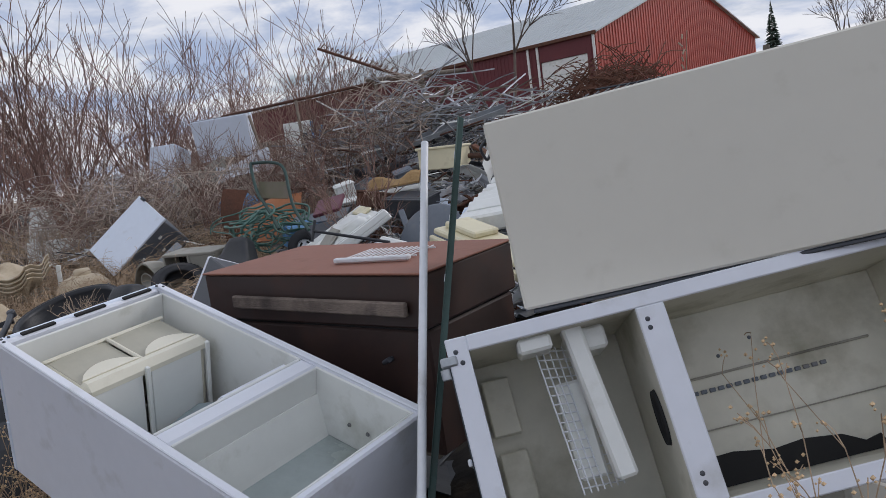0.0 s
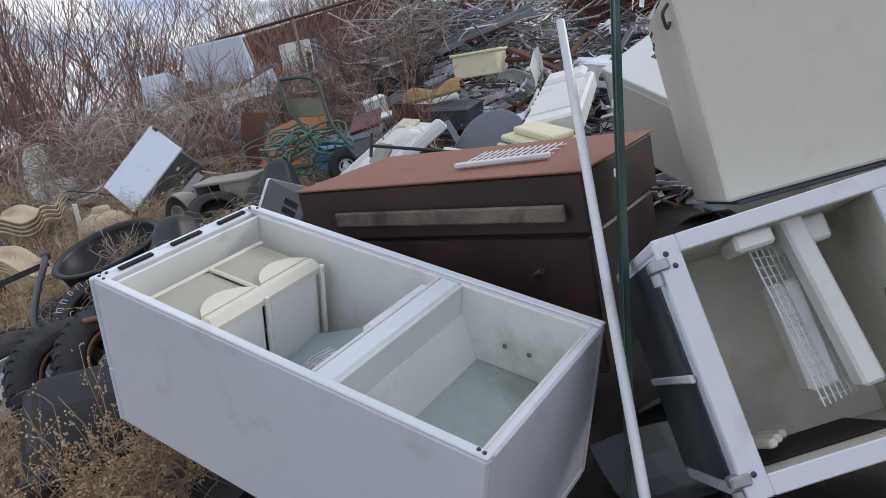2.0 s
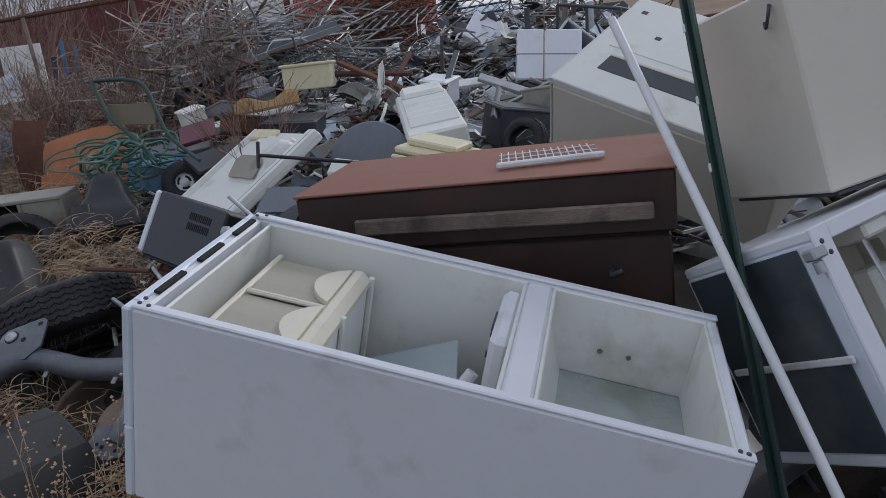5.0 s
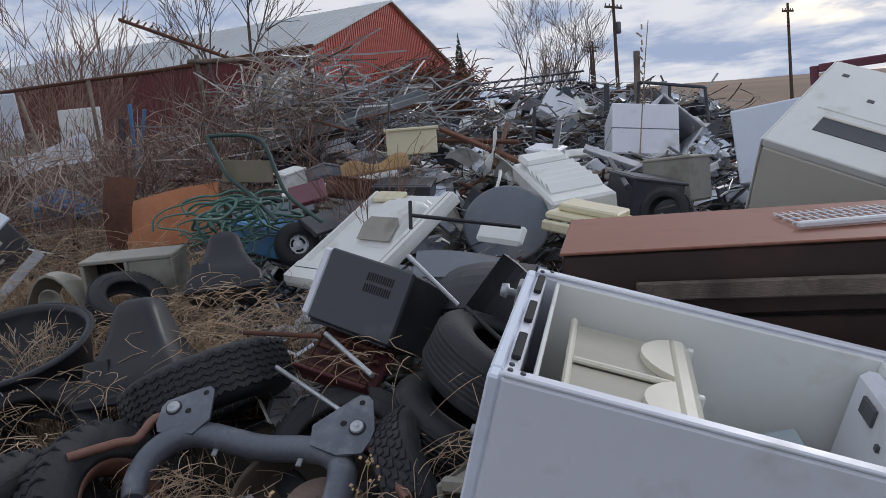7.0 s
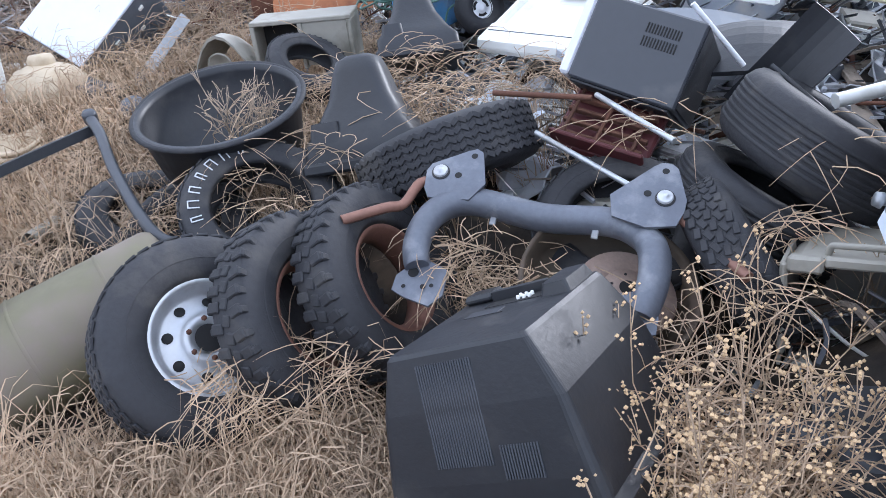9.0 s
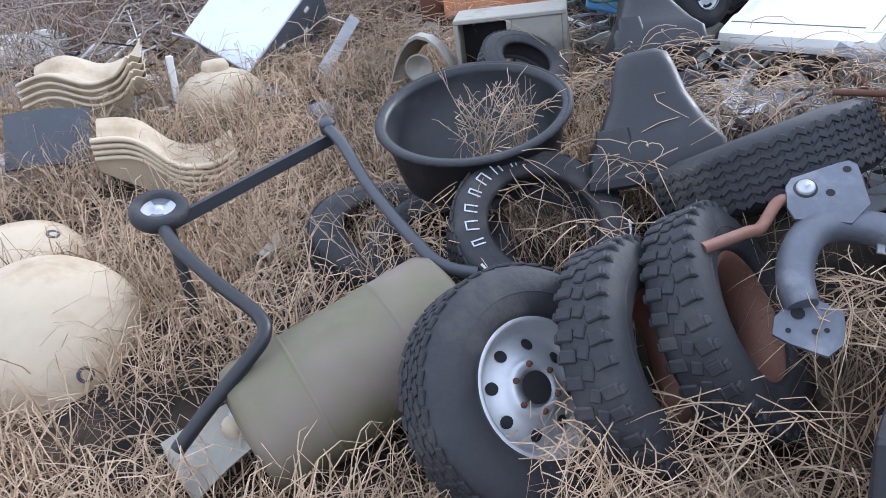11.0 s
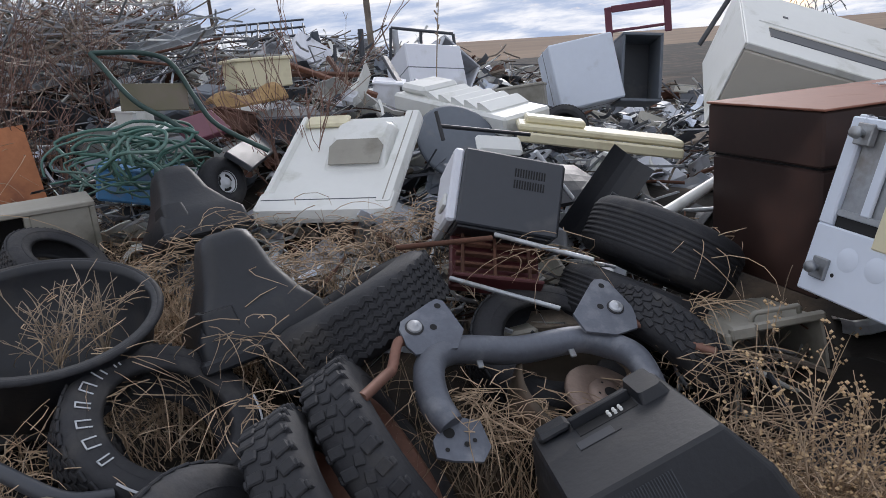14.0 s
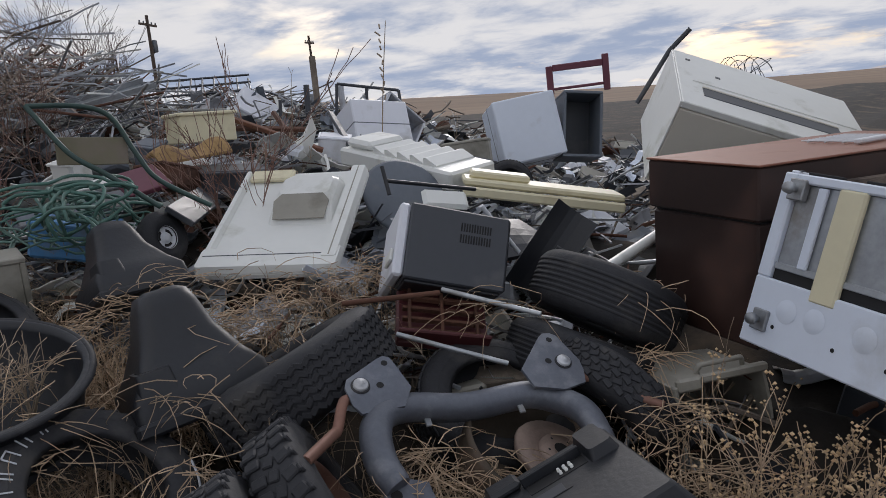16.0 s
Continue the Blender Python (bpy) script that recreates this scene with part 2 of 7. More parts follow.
# ---- mesh building ----
class Geo:
    """Collects faces; smooth faces are shaded smooth."""

    def __init__(self):
        self.v, self.f, self.s = [], [], []

    def add(self, verts, faces, m=None, smooth=False):
        o = len(self.v)
        self.v += [tuple(m @ Vector(p)) for p in verts] if m is not None else [tuple(p) for p in verts]
        self.f += [tuple(i + o for i in face) for face in faces]
        self.s += [smooth] * len(faces)
        return self

    def box(self, lo, hi, c=0.006, m=None):
        """A block with chamfered edges."""
        lo, hi = [min(a, b) for a, b in zip(lo, hi)], [max(a, b) for a, b in zip(lo, hi)]
        c = min(c, 0.45 * min(b - a for a, b in zip(lo, hi)))
        vs, key = [], {}
        for ix in (0, 1):
            for iy in (0, 1):
                for iz in (0, 1):
                    p = [(lo, hi)[i][a] for a, i in enumerate((ix, iy, iz))]
                    sgn = [1 - 2 * ix, 1 - 2 * iy, 1 - 2 * iz]
                    for a in range(3):
                        q = [p[b] + (0 if b == a else sgn[b] * c) for b in range(3)]
                        key[ix, iy, iz, a] = len(vs)
                        vs.append(q)
        fs = []
        for a in range(3):
            b, d = [(1, 2), (2, 0), (0, 1)][a]
            for side in (0, 1):
                ring = []
                for ib, iz in ((0, 0), (1, 0), (1, 1), (0, 1)):
                    idx = [0, 0, 0]
                    idx[a], idx[b], idx[d] = side, ib, iz
                    ring.append(key[(*idx, a)])
                fs.append(ring if side else ring[::-1])
            for ib in (0, 1):
                for iz in (0, 1):
                    e = []
                    for ia in (0, 1):
                        idx = [0, 0, 0]
                        idx[a], idx[b], idx[d] = ia, ib, iz
                        e.append((key[(*idx, b)], key[(*idx, d)]))
                    q = [e[0][0], e[1][0], e[1][1], e[0][1]]
                    fs.append(q if ib != iz else q[::-1])
        for ix in (0, 1):
            for iy in (0, 1):
                for iz in (0, 1):
                    t = [key[ix, iy, iz, a] for a in range(3)]
                    fs.append(t if (ix + iy + iz) % 2 else t[::-1])
        return self.add(vs, fs, m)

    def tube(self, pts, r, n=8, m=None, cap=True, flat=1.0):
        """A round bar along points; r: one radius or one for each point."""
        pts = [Vector(p) for p in pts]
        rs = r if isinstance(r, (list, tuple)) else [r] * len(pts)
        vs, fs, up = [], [], None
        for i, p in enumerate(pts):
            d = (pts[min(i + 1, len(pts) - 1)] - pts[max(i - 1, 0)]).normalized()
            if up is None:
                up = d.orthogonal().normalized()
            up = (up - d * up.dot(d))
            up = up.normalized() if up.length > 1e-6 else d.orthogonal().normalized()
            side = d.cross(up)
            for j in range(n):
                a = 2 * math.pi * j / n
                vs.append(p + rs[i] * (up * math.cos(a) * flat + side * math.sin(a)))
        for i in range(len(pts) - 1):
            for j in range(n):
                k = (j + 1) % n
                fs.append((i * n + j, i * n + k, (i + 1) * n + k, (i + 1) * n + j))
        self.add(vs, fs, m, n > 4)
        if cap and n > 3:
            self.add(vs[:n], [tuple(range(n))[::-1]], m)
            self.add(vs[-n:], [tuple(range(n))], m)
        return self

    def lathe(self, profile, n=36, m=None, closed=False, smooth=True, arc=1.0):
        """Turns (radius, height) points round z."""
        vs, fs, k = [], [], len(profile)
        cols = n if arc == 1.0 else n + 1
        for j in range(cols):
            a = 2 * math.pi * arc * j / n
            vs += [(r * math.cos(a), r * math.sin(a), z) for r, z in profile]
        for j in range(n):
            q = (j + 1) % cols
            for i in range(k if closed else k - 1):
                h = (i + 1) % k
                fs.append((j * k + i, q * k + i, q * k + h, j * k + h))
        return self.add(vs, fs, m, smooth)

    def plate(self, outline, t, m=None):
        """A flat outline in xy, thickened from z = 0 to t."""
        k = len(outline)
        vs = [(x, y, 0) for x, y in outline] + [(x, y, t) for x, y in outline]
        fs = [tuple(range(k))[::-1], tuple(range(k, 2 * k))]
        fs += [(i, (i + 1) % k, k + (i + 1) % k, k + i) for i in range(k)]
        return self.add(vs, fs, m)

    def sheet(self, w, h, nx, ny, height, t=0.006, m=None):
        """A bent sheet over w x h, lifted by height(u, v), with thickness."""
        vs = []
        for lift in (0, -t):
            for j in range(ny + 1):
                for i in range(nx + 1):
                    u, v = i / nx, j / ny
                    vs.append((w * u, h * v, height(u, v) + lift))
        s, o = nx + 1, (nx + 1) * (ny + 1)
        fs = []
        for j in range(ny):
            for i in range(nx):
                a = j * s + i
                fs += [(a, a + 1, a + s + 1, a + s), (o + a, o + a + s, o + a + s + 1, o + a + 1)]
        rim = [(i, i + 1) for i in range(nx)] + [((j) * s + nx, (j + 1) * s + nx) for j in range(ny)]
        rim += [(ny * s + i + 1, ny * s + i) for i in range(nx)] + [((j + 1) * s, j * s) for j in range(ny)]
        fs += [(b, a, o + a, o + b) for a, b in rim]
        return self.add(vs, fs, m)

    def mesh(self, name, mat):
        me = bpy.data.meshes.new(name)
        me.from_pydata(self.v, [], self.f)
        me.polygons.foreach_set("use_smooth", self.s)
        me.materials.append(mat)
        me.update()
        return me


def part(name, geo, mat, parent=None, label=""):
    ob = new(name, geo.mesh(name, mat))
    if parent is not None:
        ob.parent = parent
    if label:
        ob["label"] = label
    return ob


def thing(name, m, label, category, group="", kind=""):
    ob = new(name)
    ob.empty_display_size = 0.1
    ob.matrix_world = m
    return tagged(ob, label, category, group, kind)


def solid(name, geo, mat, m, label, category, group="", kind=""):
    ob = part(name, geo, mat)
    ob.matrix_world = m
    return tagged(ob, label, category, group, kind)


def corner(o, a, b):
    """A frame at o with x towards a and y on the side of b."""
    o, a, b = Vector(o), Vector(a), Vector(b)
    x = (a - o).normalized()
    z = x.cross(b - o).normalized()
    y = z.cross(x)
    return Matrix(((x.x, y.x, z.x, o.x), (x.y, y.y, z.y, o.y), (x.z, y.z, z.z, o.z), (0, 0, 0, 1)))


def facing(c, n, spin=0.0):
    """A frame at c whose z points along n."""
    q = Vector(n).to_track_quat("Z", "Y").to_matrix().to_4x4()
    return Matrix.Translation(c) @ q @ pose(0, 0, 0, 0, 0, spin)


def axes_frame(o, x, z):
    """A frame at o with z along z and x as near to x as can be."""
    z = Vector(z).normalized()
    y = z.cross(Vector(x)).normalized()
    x = y.cross(z)
    return Matrix(((x.x, y.x, z.x, o[0]), (x.y, y.y, z.y, o[1]), (x.z, y.z, z.z, o[2]), (0, 0, 0, 1)))


def bez(pts, k=6):
    """Smooth curve through points."""
    p = [Vector(q) for q in pts]
    out = []
    for i in range(len(p) - 1):
        a, b, c, d = p[max(i - 1, 0)], p[i], p[i + 1], p[min(i + 2, len(p) - 1)]
        for j in range(k):
            t = j / k
            out.append(0.5 * ((2 * b) + (c - a) * t + (2 * a - 5 * b + 4 * c - d) * t * t + (3 * b - a - 3 * c + d) * t ** 3))
    return out + [p[-1]]


# ---- ground ----
PROFILE = ((-400, 0.1), (-5, 0.15), (2.5, 0.12), (4.6, 0.0), (5.4, 0.02), (6.8, 0.40), (9.3, 0.78), (13, 0.98), (25, 1.3), (60, 1.8), (120, 3.0))
MOUNDS = ((-1.5, 5.7, 0.42, 0.75), (0.4, 4.4, 0.25, 0.8), (1.0, 5.6, 0.55, 0.9), (-0.6, 7.1, 0.28, 0.9), (0.7, 7.4, 0.35, 1.1), (0.0, 9.2, 0.55, 1.3),
          (-0.5, 11.8, 1.0, 1.5), (2.6, 9.4, 0.3, 1.3), (2.8, 12.8, 0.9, 2.0), (-1.6, 11.5, 0.3, 1.2), (5.8, 12.5, 0.5, 2.2), (-1.2, 4.3, 0.45, 0.5),
          (0.6, 1.0, 0.2, 1.2), (1.0, 3.4, 0.15, 0.9), (-2.4, 5.9, 0.2, 0.5), (5.0, 17.0, 1.2, 3.0), (-5.5, 16.0, 0.3, 3.0), (9.0, 20.0, 0.6, 4.0))


def ground_z(x, y):
    for (a, ha), (b, hb) in zip(PROFILE, PROFILE[1:]):
        if y <= b or b == 120:
            t = min(max((y - a) / (b - a), 0), 1)
            z = ha + (hb - ha) * (t * t * (3 - 2 * t) if b - a < 5 else t)
            break
    for cx, cy, h, r in MOUNDS:
        d = ((x - cx) ** 2 + (y - cy) ** 2) / (r * r)
        if d < 9:
            z += h * math.exp(-d)
    far = math.hypot(x, y)
    if far > 90:
        az = math.degrees(math.atan2(x, y))
        rise = 0.046 * math.exp(-((az - 28) / 30) ** 2)
        z += (far - 90) * rise * min(1, 260 / far)
    if far < 40:
        z += 0.035 * noise.noise((x * 1.7, y * 1.7, 3.0)) + 0.02 * noise.noise((x * 5, y * 5, 1.0))
    return z


def axis_steps(lo, hi, fine_lo, fine_hi, step):
    out, v, s = [], fine_lo, step
    while v > lo:
        out.insert(0, v)
        s *= 1.22
        v -= s
    out.insert(0, lo)
    v = fine_lo + step
    while v < fine_hi:
        out.append(v)
        v += step
    s = step
    while v < hi:
        out.append(v)
        s *= 1.22
        v += s
    return out + [hi]


gx, gy = axis_steps(-1500, 1500, -8, 8, 0.14), axis_steps(-900, 2200, -1, 16, 0.14)
g = Geo()
g.add([(x, y, ground_z(x, y)) for y in gy for x in gx],
      [(j * len(gx) + i, j * len(gx) + i + 1, (j + 1) * len(gx) + i + 1, (j + 1) * len(gx) + i) for j in range(len(gy) - 1) for i in range(len(gx) - 1)], smooth=True)
ground = solid("ground", g, GROUND, Matrix(), "brown soil with dry trampled straw", "ground", kind="structure")
ground.data.materials.append(FIELD)
for poly in ground.data.polygons:
    if math.hypot(poly.center.x, poly.center.y) > 55:
        poly.material_index = 1


# ---- red shed ----
def shed():
    L, u, w = Vector((8.04, 68.9, 0)), Vector((-0.78, 0.62, 0)).normalized(), Vector((0.62, 0.78, 0)).normalized()
    m = Matrix(((w.x, u.x, 0, L.x), (w.y, u.y, 0, L.y), (0, 0, 1, 0.6), (0, 0, 0, 1)))
    width, length, eave, ridge, th = 34.3, 56.0, 10.0, 15.7, 0.2
    root = thing("machine_shed", m, "long red metal machine shed with a pale grey sheet roof", "building")
    # gable front, ribbed
    q = Geo()
    q.add([(0, 0, 0), (width, 0, 0), (width, 0, eave), (width / 2, 0, ridge), (0, 0, eave), (0, th, 0), (width, th, 0), (width, th, eave), (width / 2, th, ridge), (0, th, eave)],
          [(0, 1, 2, 3, 4), (9, 8, 7, 6, 5), (0, 5, 6, 1), (1, 6, 7, 2), (2, 7, 8, 3), (3, 8, 9, 4), (4, 9, 5, 0)])
    part("gable_wall", q, BARN_RED, root, "bright red ribbed metal gable wall")
    q = Geo()
    for i in range(1, 72):
        x = width * i / 72
        top = eave + (ridge - eave) * (1 - abs(x - width / 2) / (width / 2))
        q.box((x - 0.05, -0.06, 0), (x + 0.05, 0.002, top - 0.1), 0.015)
    part("wall_ribs", q, BARN_RED, root)["kind"] = "stuff"
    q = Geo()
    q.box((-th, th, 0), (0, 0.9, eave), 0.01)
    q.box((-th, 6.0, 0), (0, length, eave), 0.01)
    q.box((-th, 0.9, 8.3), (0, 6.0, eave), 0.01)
    part("side_wall", q, BARN_SHADED, root, "red side wall with its shade put into a dark maroon colour")
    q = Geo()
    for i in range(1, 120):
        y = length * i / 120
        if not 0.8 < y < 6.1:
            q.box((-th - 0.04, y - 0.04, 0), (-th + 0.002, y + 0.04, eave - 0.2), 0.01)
    part("side_ribs", q, BARN_SHADED, root)["kind"] = "stuff"
    for i in range(6):
        part("door_section", Geo().box((-0.1, 0.9, i * 1.383), (-0.02, 6.0, i * 1.383 + 1.36), 0.03), LINER, root, "white overhead door section")
    for y in (-0.02, 6.1, 7.2):
        q = Geo()
        q.box((-th - 0.12, y, 0), (-th - 0.002, y + 0.24, eave), 0.02)
        part("corner_trim", q, LINER, root)
    q = Geo()
    q.box((-th - 0.3, -0.3, eave - 0.25), (-th - 0.06, length, eave + 0.05), 0.03)
    part("gutter", q, RUST, root)
    for side in (0, 1):
        q = Geo()
        x0, x1 = ((-0.4, width / 2), (width + 0.4, width / 2))[side]
        z0 = eave - 0.14
        q.add([(x0, -0.4, z0), (x1, -0.4, ridge), (x1, length, ridge), (x0, length, z0), (x0, -0.4, z0 + 0.14), (x1, -0.4, ridge + 0.14), (x1, length, ridge + 0.14), (x0, length, z0 + 0.14)],
              [(0, 1, 2, 3), (7, 6, 5, 4), (0, 4, 5, 1), (1, 5, 6, 2), (2, 6, 7, 3), (3, 7, 4, 0)])
        part("roof_slope", q, ROOF, root)
        q = Geo()
        for i in range(1, 60):
            y = length * i / 60
            q.add([(x0, y - 0.04, z0 + 0.14), (x1, y - 0.04, ridge + 0.14), (x1, y + 0.04, ridge + 0.14), (x0, y + 0.04, z0 + 0.14), (x0, y, z0 + 0.19), (x1, y, ridge + 0.19)],
                  [(0, 1, 5, 4), (4, 5, 2, 3)])
        part("roof_ribs", q, ROOF, root)["kind"] = "stuff"
    q = Geo()
    q.box((width, th, 0), (width + th, length, eave), 0.01)
    q.box((0, length - th, 0), (width, length, eave), 0.01)
    part("rear_walls", q, BARN_RED, root)


shed()


# ---- appliances ----
def open_fridge(m, length, width, depth, freezer, label, inner=LINER):
    """A fridge-freezer cabinet on its back without doors: x along its height, z out of its front."""
    root = thing("refrigerator", m, label, "refrigerator")
    t = 0.034
    part("side_panel", Geo().box((0, 0, -depth), (length, t, 0), 0.008), WHITE, root)
    part("side_panel", Geo().box((0, width - t, -depth), (length, width, 0), 0.008), WHITE, root)
    part("back_panel", Geo().box((0, t, -depth), (length, width - t, -depth + 0.04), 0.004), WHITE, root)
    for x0, nm in ((0, "base_panel"), (length - t, "top_panel")):
        q = Geo()
        q.box((x0, t, -depth + 0.04), (x0 + t, width - t, 0), 0.008)
        part(nm, q, WHITE, root)
    xd = length - freezer
    q = Geo()
    q.box((xd - 0.045, t, -0.5 * depth), (xd + 0.045, width - t, -0.004), 0.012)
    part("divider", q, WHITE, root)
    # liner skins, 4 mm proud of the shell
    e = 0.012
    for x0, x1, nm, z in ((0.065, xd - 0.045, "fridge_liner", -depth + 0.12), (xd + 0.045, length - t, "freezer_liner", -0.31)):
        for lo, hi in (((x0, t, z), (x1, t + e, -0.006)), ((x0, width - t - e, z), (x1, width - t, -0.006)), ((x0, t + e, z), (x0 + e, width - t - e, -0.006)), ((x1 - e, t + e, z), (x1, width - t - e, -0.006))):
            part(nm, Geo().box(lo, hi, 0.004), inner, root)
        q = Geo()
        q.box((x0, t, z - 0.01), (x1, width - t, z), 0.002)
        if nm == "freezer_liner":
            part("liner_step", Geo().add([p for y in (t + e, width - t - e) for p in ((x0 + e, y, z), (x0 + 0.085, y, z), (x0 + 0.075, y, z + 0.02), (x0 + 0.045, y, z + 0.10), (x0 + e + 0.004, y, z + 0.18), (x0 + e, y, z + 0.18))], [(i, (i + 1) % 6, 6 + (i + 1) % 6, 6 + i) for i in range(6)] + [tuple(range(6))[::-1], tuple(range(6, 12))]), inner, root)
        part("liner_floor", q, WATERY if nm == "freezer_liner" else inner, root, "wet grey liner floor" if nm == "freezer_liner" else "")
    # front rails
    for y in (0, width - t):
        part("front_rail", Geo().box((0, y, 0), (length, y + t, 0.012), 0.004), WHITE, root)
    return root


# open fridge lying on its back
F1 = corner((-1.63, 3.66, 1.37), (-0.24, 2.88, 0.87), (-1.17, 4.345, 1.43))
fr = open_fridge(F1, 1.67, 0.80, 0.66, 0.60, "white doorless fridge-freezer lying on its back in the scrap heap")
for y in (0.10, 0.34, 0.58):
    part("hinge_slot", Geo().box((0.008, y, 0.002), (0.030, y + 0.15, 0.0135), 0.003), DARKCAV, fr)
for x, y in ((0.016, 0.02), (0.045, 0.017), (0.016, 0.05), (0.016, 0.765), (0.045, 0.783), (1.65, 0.017), (1.63, 0.020)):
    part("screw", Geo().lathe([(0, 0.016), (0.006, 0.016), (0.007, 0.011)], 10, Matrix.Translation((x, y, 0))), CHARCOAL, fr)
# crisper drawers
cr = part("crisper", Geo().box((0.14, 0.12, -0.52), (0.47, 0.15, -0.10), 0.01).box((0.14, 0.66, -0.52), (0.47, 0.69, -0.10), 0.01).box((0.14, 0.15, -0.52), (0.16, 0.66, -0.10), 0.01), IVORY, fr, "ivory crisper drawers")
q = Geo()
q.box((0.405, 0.10, -0.150), (0.487, 0.71, -0.072), 0.028)
q.box((0.15, 0.395, -0.10), (0.42, 0.415, -0.082), 0.006)
q.box((0.135, 0.11, -0.10), (0.155, 0.70, -0.084), 0.006)
part("handle_rail", q, IVORY, cr)
for y in (0.13, 0.42):
    w_ = 0.26
    part("rail_swell", Geo().plate([(0.42, y), (0.42, y + w_)] + [(0.42 - 0.085 * math.sin(math.pi * i / 10) ** 0.7, y + w_ * (1 - i / 10)) for i in range(1, 10)], 0.02, Matrix.Translation((0, 0, -0.094))), IVORY, cr)
    part("drawer_cover", Geo().sheet(0.27, w_, 8, 4, lambda a, b: 0.008 * math.sin(math.pi * b), 0.004, Matrix.Translation((0.15, y, -0.098))), SMOKE, cr, "smoky translucent cover")
for lo, hi in (((0.475, 0.13, -0.50), (0.485, 0.36, -0.12)), ((0.475, 0.40, -0.50), (0.485, 0.66, -0.12)), ((0.48, 0.37, -0.54), (0.50, 0.39, -0.09)), ((0.48, 0.68, -0.54), (0.50, 0.70, -0.09))):
    part("drawer_front", Geo().box(lo, hi, 0.004), LINER, cr)
# light housing by the divider, loose shelf glass and wire
part("light_box", Geo().box((0.955, 0.36, -0.36), (1.022, 0.73, -0.03), 0.02), WHITE, fr)
part("light_switches", Geo().box((0.945, 0.52, -0.12), (0.956, 0.62, -0.07), 0.003).box((0.945, 0.44, -0.15), (0.956, 0.46, -0.13), 0.003), CHARCOAL, fr)
part("glass_shelf", Geo().box((0, 0, 0), (0.40, 0.50, 0.006), 0.002, Matrix.Translation((0.56, 0.14, -0.46)) @ pose(0, 0, 0, 6, -24, 8)), SHELFGLASS, fr, "fallen glass shelf")
q = Geo()
for i in range(9):
    x = 0.70 + 0.018 * i
    q.tube(bez([(x, 0.30, -0.42), (x + 0.02, 0.32, -0.27 + 0.004 * i), (x + 0.06, 0.42, -0.24)], 3), 0.0035, 5)
q.tube([(0.72, 0.33, -0.27), (0.87, 0.33, -0.24)], 0.005, 6)
part("wire_shelf", q, WHITEPAINT, fr)
for a, b in (((0.78, 0.30, -0.48), (0.92, 0.42, -0.20)), ((0.88, 0.26, -0.48), (0.96, 0.36, -0.25))):
    part("door_bar", Geo().tube([a, b], 0.022, 10), WHITEPAINT, fr)
q = Geo()
for i in range(12):
    q.lathe([(0, 0.004), (0.005, 0.004)], 6, Matrix.Translation((1.150, 0.12 + 0.045 * i, -0.195)) @ pose(0, 0, 0, 0, 68, 0))
part("vent_dots", q, WHITEPAINT, fr)
for y in (0.0, 0.1):
    q = Geo()
    q.lathe([(0, 0.002), (0.005, 0.002), (0.008, 0.005), (0.010, 0)], 12, Matrix.Translation((1.32 + y, 0.750, -0.20)) @ pose(0, 0, 0, 90, 0, 0))
    part("screw_cap", q, SLATE, fr)
# underside seen at its base end: frame, recessed sheets, strips
for lo, hi in (((-0.03, 0.0, -0.66), (0, 0.80, -0.40)), ((-0.03, 0.0, -0.40), (0, 0.05, 0.0)), ((-0.03, 0.74, -0.40), (0, 0.80, 0.0)), ((-0.03, 0.05, -0.035), (0, 0.74, 0.0))):
    part("base_frame", Geo().box(lo, hi, 0.006), BLUEWHITE, fr)
part("recessed_sheet", Geo().box((-0.008, 0.05, -0.34), (0, 0.74, -0.035), 0.003), GALV, fr)
# black strip painting the shaded slot below the recessed sheet
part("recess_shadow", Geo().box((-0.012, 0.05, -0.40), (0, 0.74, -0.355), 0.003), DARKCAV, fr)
part("recess_lip", Geo().box((-0.02, 0.05, -0.36), (0, 0.74, -0.335), 0.003), GALV, fr)
part("foam_strip", Geo().box((-0.035, 0.44, -0.44), (-0.009, 0.55, -0.03), 0.008), YELLOWED, fr, "yellowed foam strip")
part("inner_rail", Geo().box((-0.025, 0.60, -0.34), (-0.009, 0.64, -0.04), 0.004), BLUEWHITE, fr)
for y in (0.12, 0.30, 0.50, 0.62):
    part("pressed_dimple", Geo().lathe([(0, 0.005), (0.026, 0.0045), (0.036, 0.002), (0.045, 0.0)], 16, Matrix.Translation((-0.031, y, -0.50)) @ pose(0, 0, 0, 0, -90, 0)), BLUEWHITE, fr)
for y in (0.20, 0.40, 0.66):
    part("bolt_hole", Geo().lathe([(0, 0.0015), (0.008, 0.0015)], 10, Matrix.Translation((-0.0305, y, -0.57)) @ pose(0, 0, 0, 0, -90, 0)), DARKCAV, fr)
for y, z in ((0.72, -0.06), (0.72, -0.56)):
    fo = Geo()
    fo.lathe([(0, 0.06), (0.02, 0.06), (0.024, 0.04), (0.012, 0.035), (0.012, 0)], 12, Matrix.Translation((-0.034, y, z)) @ pose(0, 0, 0, 0, -90, 0))
    fo.box((-0.045, y - 0.035, z - 0.04), (-0.012, y + 0.035, z + 0.04), 0.004)
    part("levelling_foot", fo, GALV, fr)

